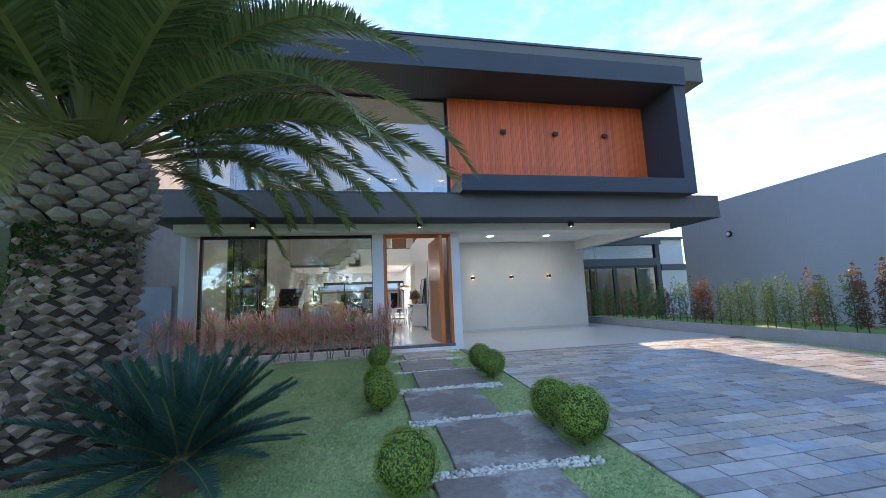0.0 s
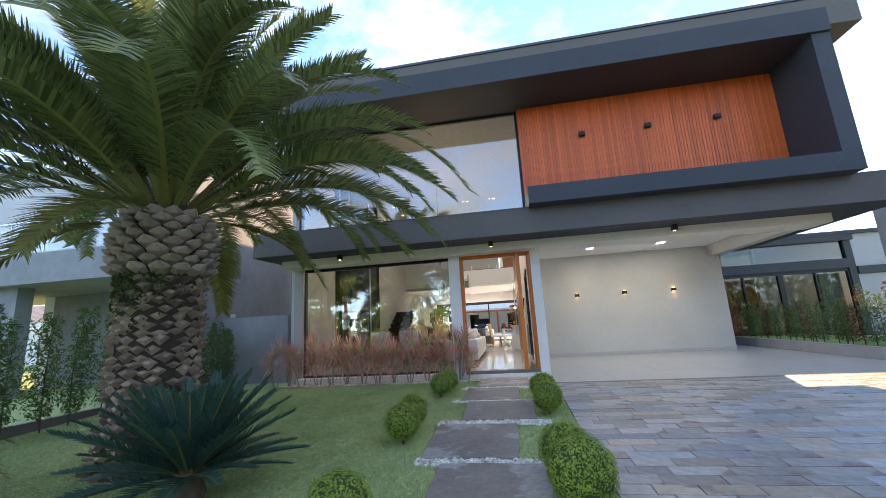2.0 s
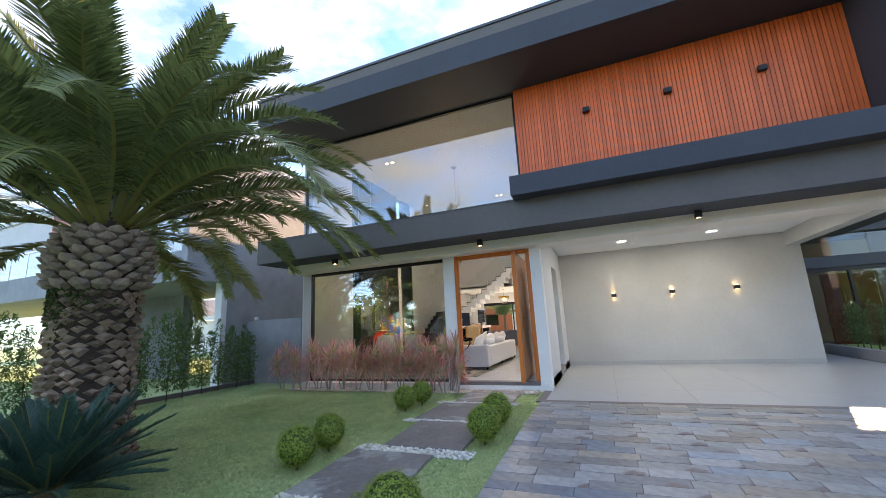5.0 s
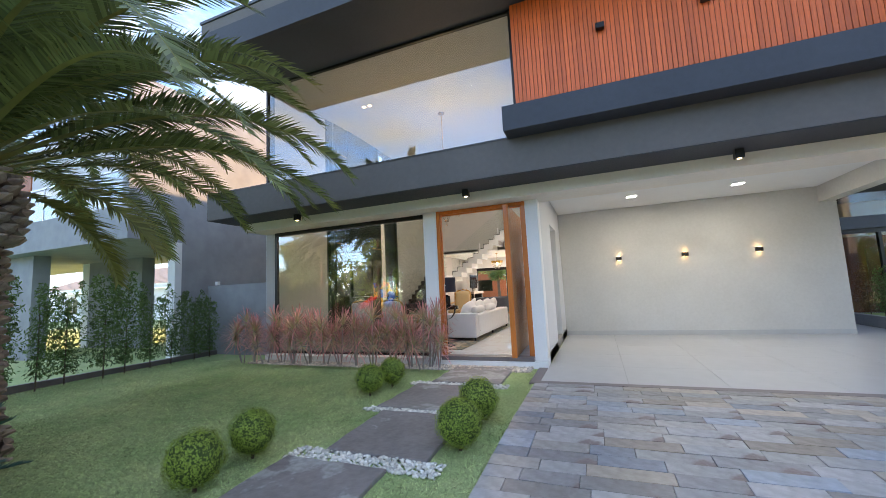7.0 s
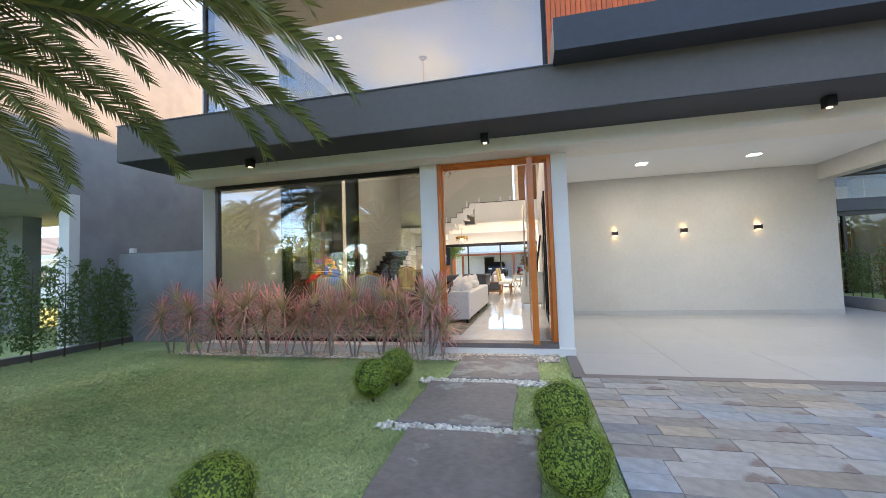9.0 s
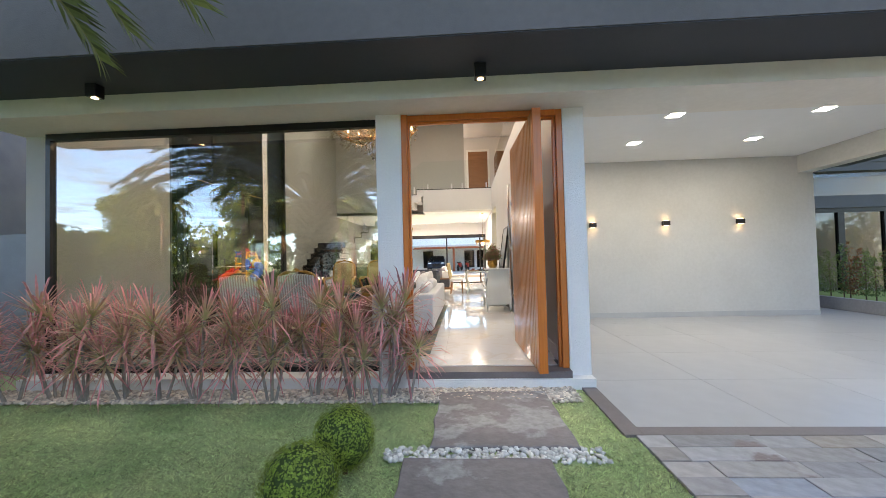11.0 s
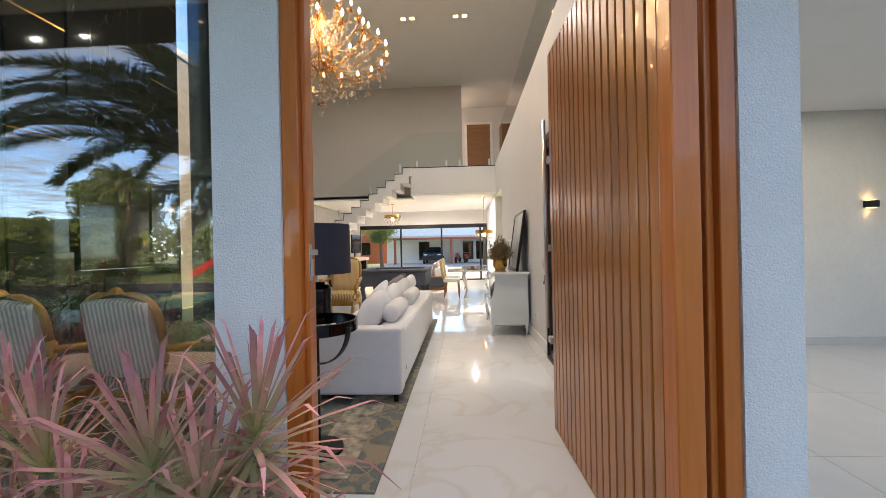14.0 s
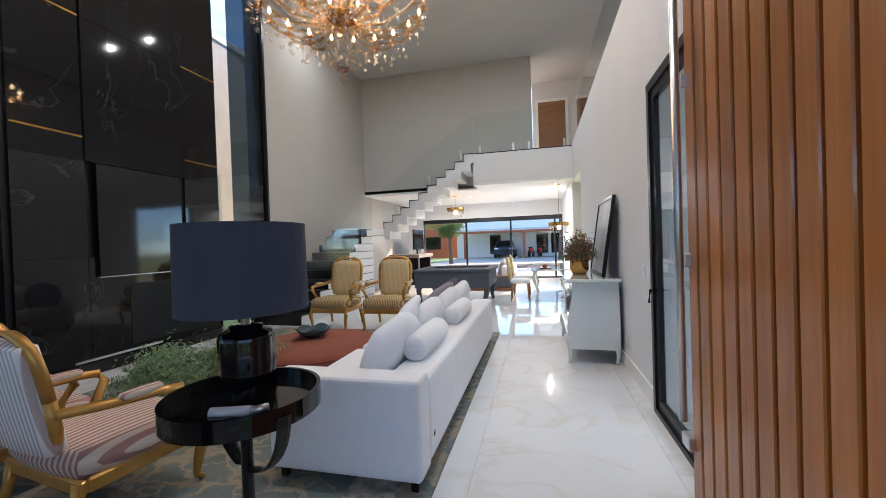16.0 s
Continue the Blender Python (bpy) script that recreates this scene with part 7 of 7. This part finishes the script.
for x in (3.834, 5.39, 6.94):
    for dz, rx in ((-0.07, 0), (0.07, 180)):
        l = new("sconce_light", bpy.data.lights.new("sconce_light", "AREA"))
        l.data.energy, l.data.size, l.data.color = 0.022, 0.05, (1.0, 0.66, 0.34)
        l.matrix_world = pose(x, 14.29, 2.24 + dz, rx, 0, 0)
for x in (-2.6, 1.21, 5.25):
    l = new("canopy_spot_light", bpy.data.lights.new("canopy_spot_light", "AREA"))
    l.data.energy, l.data.size, l.data.color = 3, 0.06, (1.0, 0.95, 0.86)
    l.data.spread = 1.5
    l.matrix_world = pose(x, 9.27, 3.26)
# lit recessed lamps of the double-height room and the rear room; (0.6, 12.2) is added fill without a fixture
for x, y, z, e in ((-2.5, 12.0, 6.97, 3), (0.6, 12.2, 6.97, 16), (-0.1, 17.2, 6.97, 10), (-3.2, 17.6, 6.97, 6), (1.1, 17.2, 6.97, 10), (-1.0, 22.5, 3.33, 24), (1.4, 21.8, 3.33, 18)):
    l = new("ceiling_light_or_fill", bpy.data.lights.new("ceiling_light_or_fill", "AREA"))
    l.data.energy, l.data.size, l.data.color = e, 0.035, (1.0, 0.92, 0.82)
    l.matrix_world = pose(x, y, z)


# ---- floor tiles, pavers, grass (pieces last) ----
def tiles(parent, material, x0, x1, y0, y1, w, d, z, gap, bottom):
    data = {}
    nx, ny = math.ceil((x1 - x0) / w - 0.02), math.ceil((y1 - y0) / d - 0.02)
    for i in range(nx):
        for j in range(ny):
            ax, bx = x0 + i * w, min(x1, x0 + (i + 1) * w)
            ay, by = y0 + j * d, min(y1, y0 + (j + 1) * d)
            key = (round(bx - ax, 3), round(by - ay, 3))
            if key not in data:
                bm = B((0, key[0] - gap, 0, key[1] - gap, bottom, 0), bevel=0.0007)
                me = bpy.data.meshes.new("tile")
                bmesh.ops.recalc_face_normals(bm, faces=bm.faces)
                bm.to_mesh(me)
                bm.free()
                me.materials.append(material)
                data[key] = me
            o = new("tile", data[key])
            o.parent = parent
            o.location = (ax + gap / 2, ay + gap / 2, z)


g = tagged(new("floor_garage"), "large satin light grey porcelain garage floor tiles", "floor", kind="structure")
tiles(g, M["porcelain"], 2.345, 9.5, 8.86, 14.335, 1.2, 1.2, GAR + 0.004, 0.004, -0.009)
g = tagged(new("floor_passage"), "light grey porcelain floor tiles of the side passage", "floor", kind="structure")
tiles(g, M["porcelain"], 8.525, 9.5, 14.335, 17.9, 1.2, 1.2, GAR + 0.004, 0.004, -0.009)
g = tagged(new("floor_marble"), "polished white marble floor tiles reflecting the daylight", "floor", kind="structure")
tiles(g, M["marble_floor"], -4.06, 2.078, 10.302, 25.0, 1.2, 1.2, FLOOR, 0.0014, -0.006)
tiles(g, M["marble_floor"], 0.437, 2.018, 10.06, 10.30, 1.6, 0.24, FLOOR, 0.0014, -0.05)


def driveway():
    g = tagged(new("driveway"), "grey-blue slate paver driveway", "driveway", kind="structure")
    bm = bmesh.new()
    ys = [-5.3, 0, 1.6, 3, 4, 5, 6, 7, 7.3, 8.72]
    a = [bm.verts.new((2.28, y, ground_z(y) - 0.004)) for y in ys]
    b = [bm.verts.new((9.1, y, ground_z(y) - 0.004)) for y in ys]
    for i in range(len(ys) - 1):
        bm.faces.new((a[i], b[i], b[i + 1], a[i + 1]))
    part("joint_bed", bm, M["paver_joint"], g)
    D = 0.188
    shapes = {}
    V, F, kk = [], [], 0
    rows = int((8.715 + 5.3) / D)
    for j in range(rows):
        y1 = 8.715 - j * D
        y0 = y1 - D
        x = 2.28
        first = True
        while x < 9.08:
            w = rng.choice((0.36, 0.44, 0.5, 0.56, 0.62))
            if first:
                w = rng.choice((0.2, 0.3, 0.42))
                first = False
            w = min(w, 9.1 - x)
            if w < 0.1:
                break
            z0, z1 = ground_z(y0), ground_z(y1)
            tilt = math.degrees(math.atan2(z1 - z0, D))
            if 3.9 < y0 and x < 6.2:
                key = round(w, 2)
                if key not in shapes:
                    bb = B((0.0025, w - 0.0025, 0.0025, D - 0.0025, -0.03, 0.012), bevel=0.002)
                    me = bpy.data.meshes.new("paver")
                    bmesh.ops.recalc_face_normals(bb, faces=bb.faces)
                    bb.to_mesh(me)
                    bb.free()
                    me.materials.append(M["paver"])
                    shapes[key] = me
                o = new("paver", shapes[key])
                o.parent = g
                o.matrix_local = pose(x, y0, z0 + rng.uniform(-0.003, 0.003), tilt + rng.uniform(-0.4, 0.4), rng.uniform(-0.4, 0.4), 0)
            else:
                zz = rng.uniform(-0.003, 0.003)
                e, t = 0.003, 0.006
                pts = [(x + e, y0 + e, z0 - 0.02), (x + w - e, y0 + e, z0 - 0.02), (x + w - e, y1 - e, z1 - 0.02), (x + e, y1 - e, z1 - 0.02),
                       (x + t, y0 + t, z0 + 0.012 + zz), (x + w - t, y0 + t, z0 + 0.012 + zz), (x + w - t, y1 - t, z1 + 0.012 + zz), (x + t, y1 - t, z1 + 0.012 + zz)]
                V += pts
                F += [(kk + 4, kk + 5, kk + 6, kk + 7), (kk, kk + 1, kk + 5, kk + 4), (kk + 1, kk + 2, kk + 6, kk + 5), (kk + 2, kk + 3, kk + 7, kk + 6), (kk + 3, kk, kk + 4, kk + 7)]
                kk += 8
            x += w
    o = new("paver_field", mesh_np("paver_field", V, F, M["paver_far"]))
    o.parent = g
    tagged(o, "grey-blue slate pavers further off", kind="stuff")


M["paver_far"] = mat("grey-blue slate paver field", (0.44, 0.44, 0.44), (0.25, 0.245, 0.24), 11, 0.42, bump=0.45, bscale=14, big=1.4, isl=0.30, patch=True)
driveway()


def grass(name, label, areas, density, holes, hmin, hmax):
    rs = np.random.RandomState(3)
    P = []
    for x0, x1, y0, y1, f in areas:
        n = int((x1 - x0) * (y1 - y0) * density * f)
        P.append(np.stack([rs.uniform(x0, x1, n), rs.uniform(y0, y1, n)], 1))
    P = np.concatenate(P)
    keep = np.ones(len(P), bool)
    for x0, x1, y0, y1 in holes:
        keep &= ~((P[:, 0] > x0) & (P[:, 0] < x1) & (P[:, 1] > y0) & (P[:, 1] < y1))
    P = P[keep]
    n = len(P)
    z = np.clip(0.036 * (P[:, 1] - 1.6), -0.06, 0.2) - 0.012
    a = rs.uniform(0, math.tau, n)
    h = rs.uniform(hmin, hmax, n)
    lean = rs.uniform(1.1, 3.3, n) * h
    w = rs.uniform(0.0018, 0.0042, n)
    b = rs.uniform(0, math.tau, n)
    base = np.stack([P[:, 0], P[:, 1], z], 1)
    side = np.stack([np.cos(a) * w, np.sin(a) * w, np.zeros(n)], 1)
    tip = base + np.stack([np.cos(b) * lean, np.sin(b) * lean, h], 1)
    turn = np.sign(side[:, :1] * (tip - base)[:, 1:2] - side[:, 1:2] * (tip - base)[:, :1])
    side = side * np.where(turn < 0, -1.0, 1.0)
    V = np.stack([base - side, base + side, tip], 1).reshape(-1, 3).astype(np.float32)
    me = bpy.data.meshes.new(name)
    me.vertices.add(3 * n)
    me.vertices.foreach_set("co", V.ravel())
    me.loops.add(3 * n)
    me.loops.foreach_set("vertex_index", np.arange(3 * n, dtype=np.int32))
    me.polygons.add(n)
    me.polygons.foreach_set("loop_start", np.arange(0, 3 * n, 3, dtype=np.int32))
    me.update()
    me.validate()
    nrm = np.stack([rs.normal(0, 0.6, n), rs.normal(0, 0.6, n), np.ones(n)], 1)
    nrm /= np.linalg.norm(nrm, axis=1)[:, None]
    me.normals_split_custom_set_from_vertices(np.repeat(nrm, 3, axis=0).tolist())
    me.materials.append(M["grass"])
    return tagged(new(name, me), label, "grass", kind="stuff")


holes = [(a - 0.01, b + 0.01, c - 0.02, d + 0.02) for a, b, c, d in PATH_STONES] + [(0.5, 1.85, b[3] - 0.02, a[2] + 0.02) for a, b in zip(PATH_STONES, PATH_STONES[1:])] + [(-4.2, 2.1, 9.45, 9.9)]
grass("lawn_grass", "short mown green lawn grass", [(-6.5, 2.28, 1.0, 9.75, 1.0), (-4.0, 2.28, 2.5, 8.5, 1.0), (9.1, 9.5, -1, 8.8, 1.0), (-4.0, -1.0, -1.0, 1.0, 0.5), (-3.5, 2.28, 6.6, 9.5, 1.0)], 4400, holes, 0.009, 0.023)
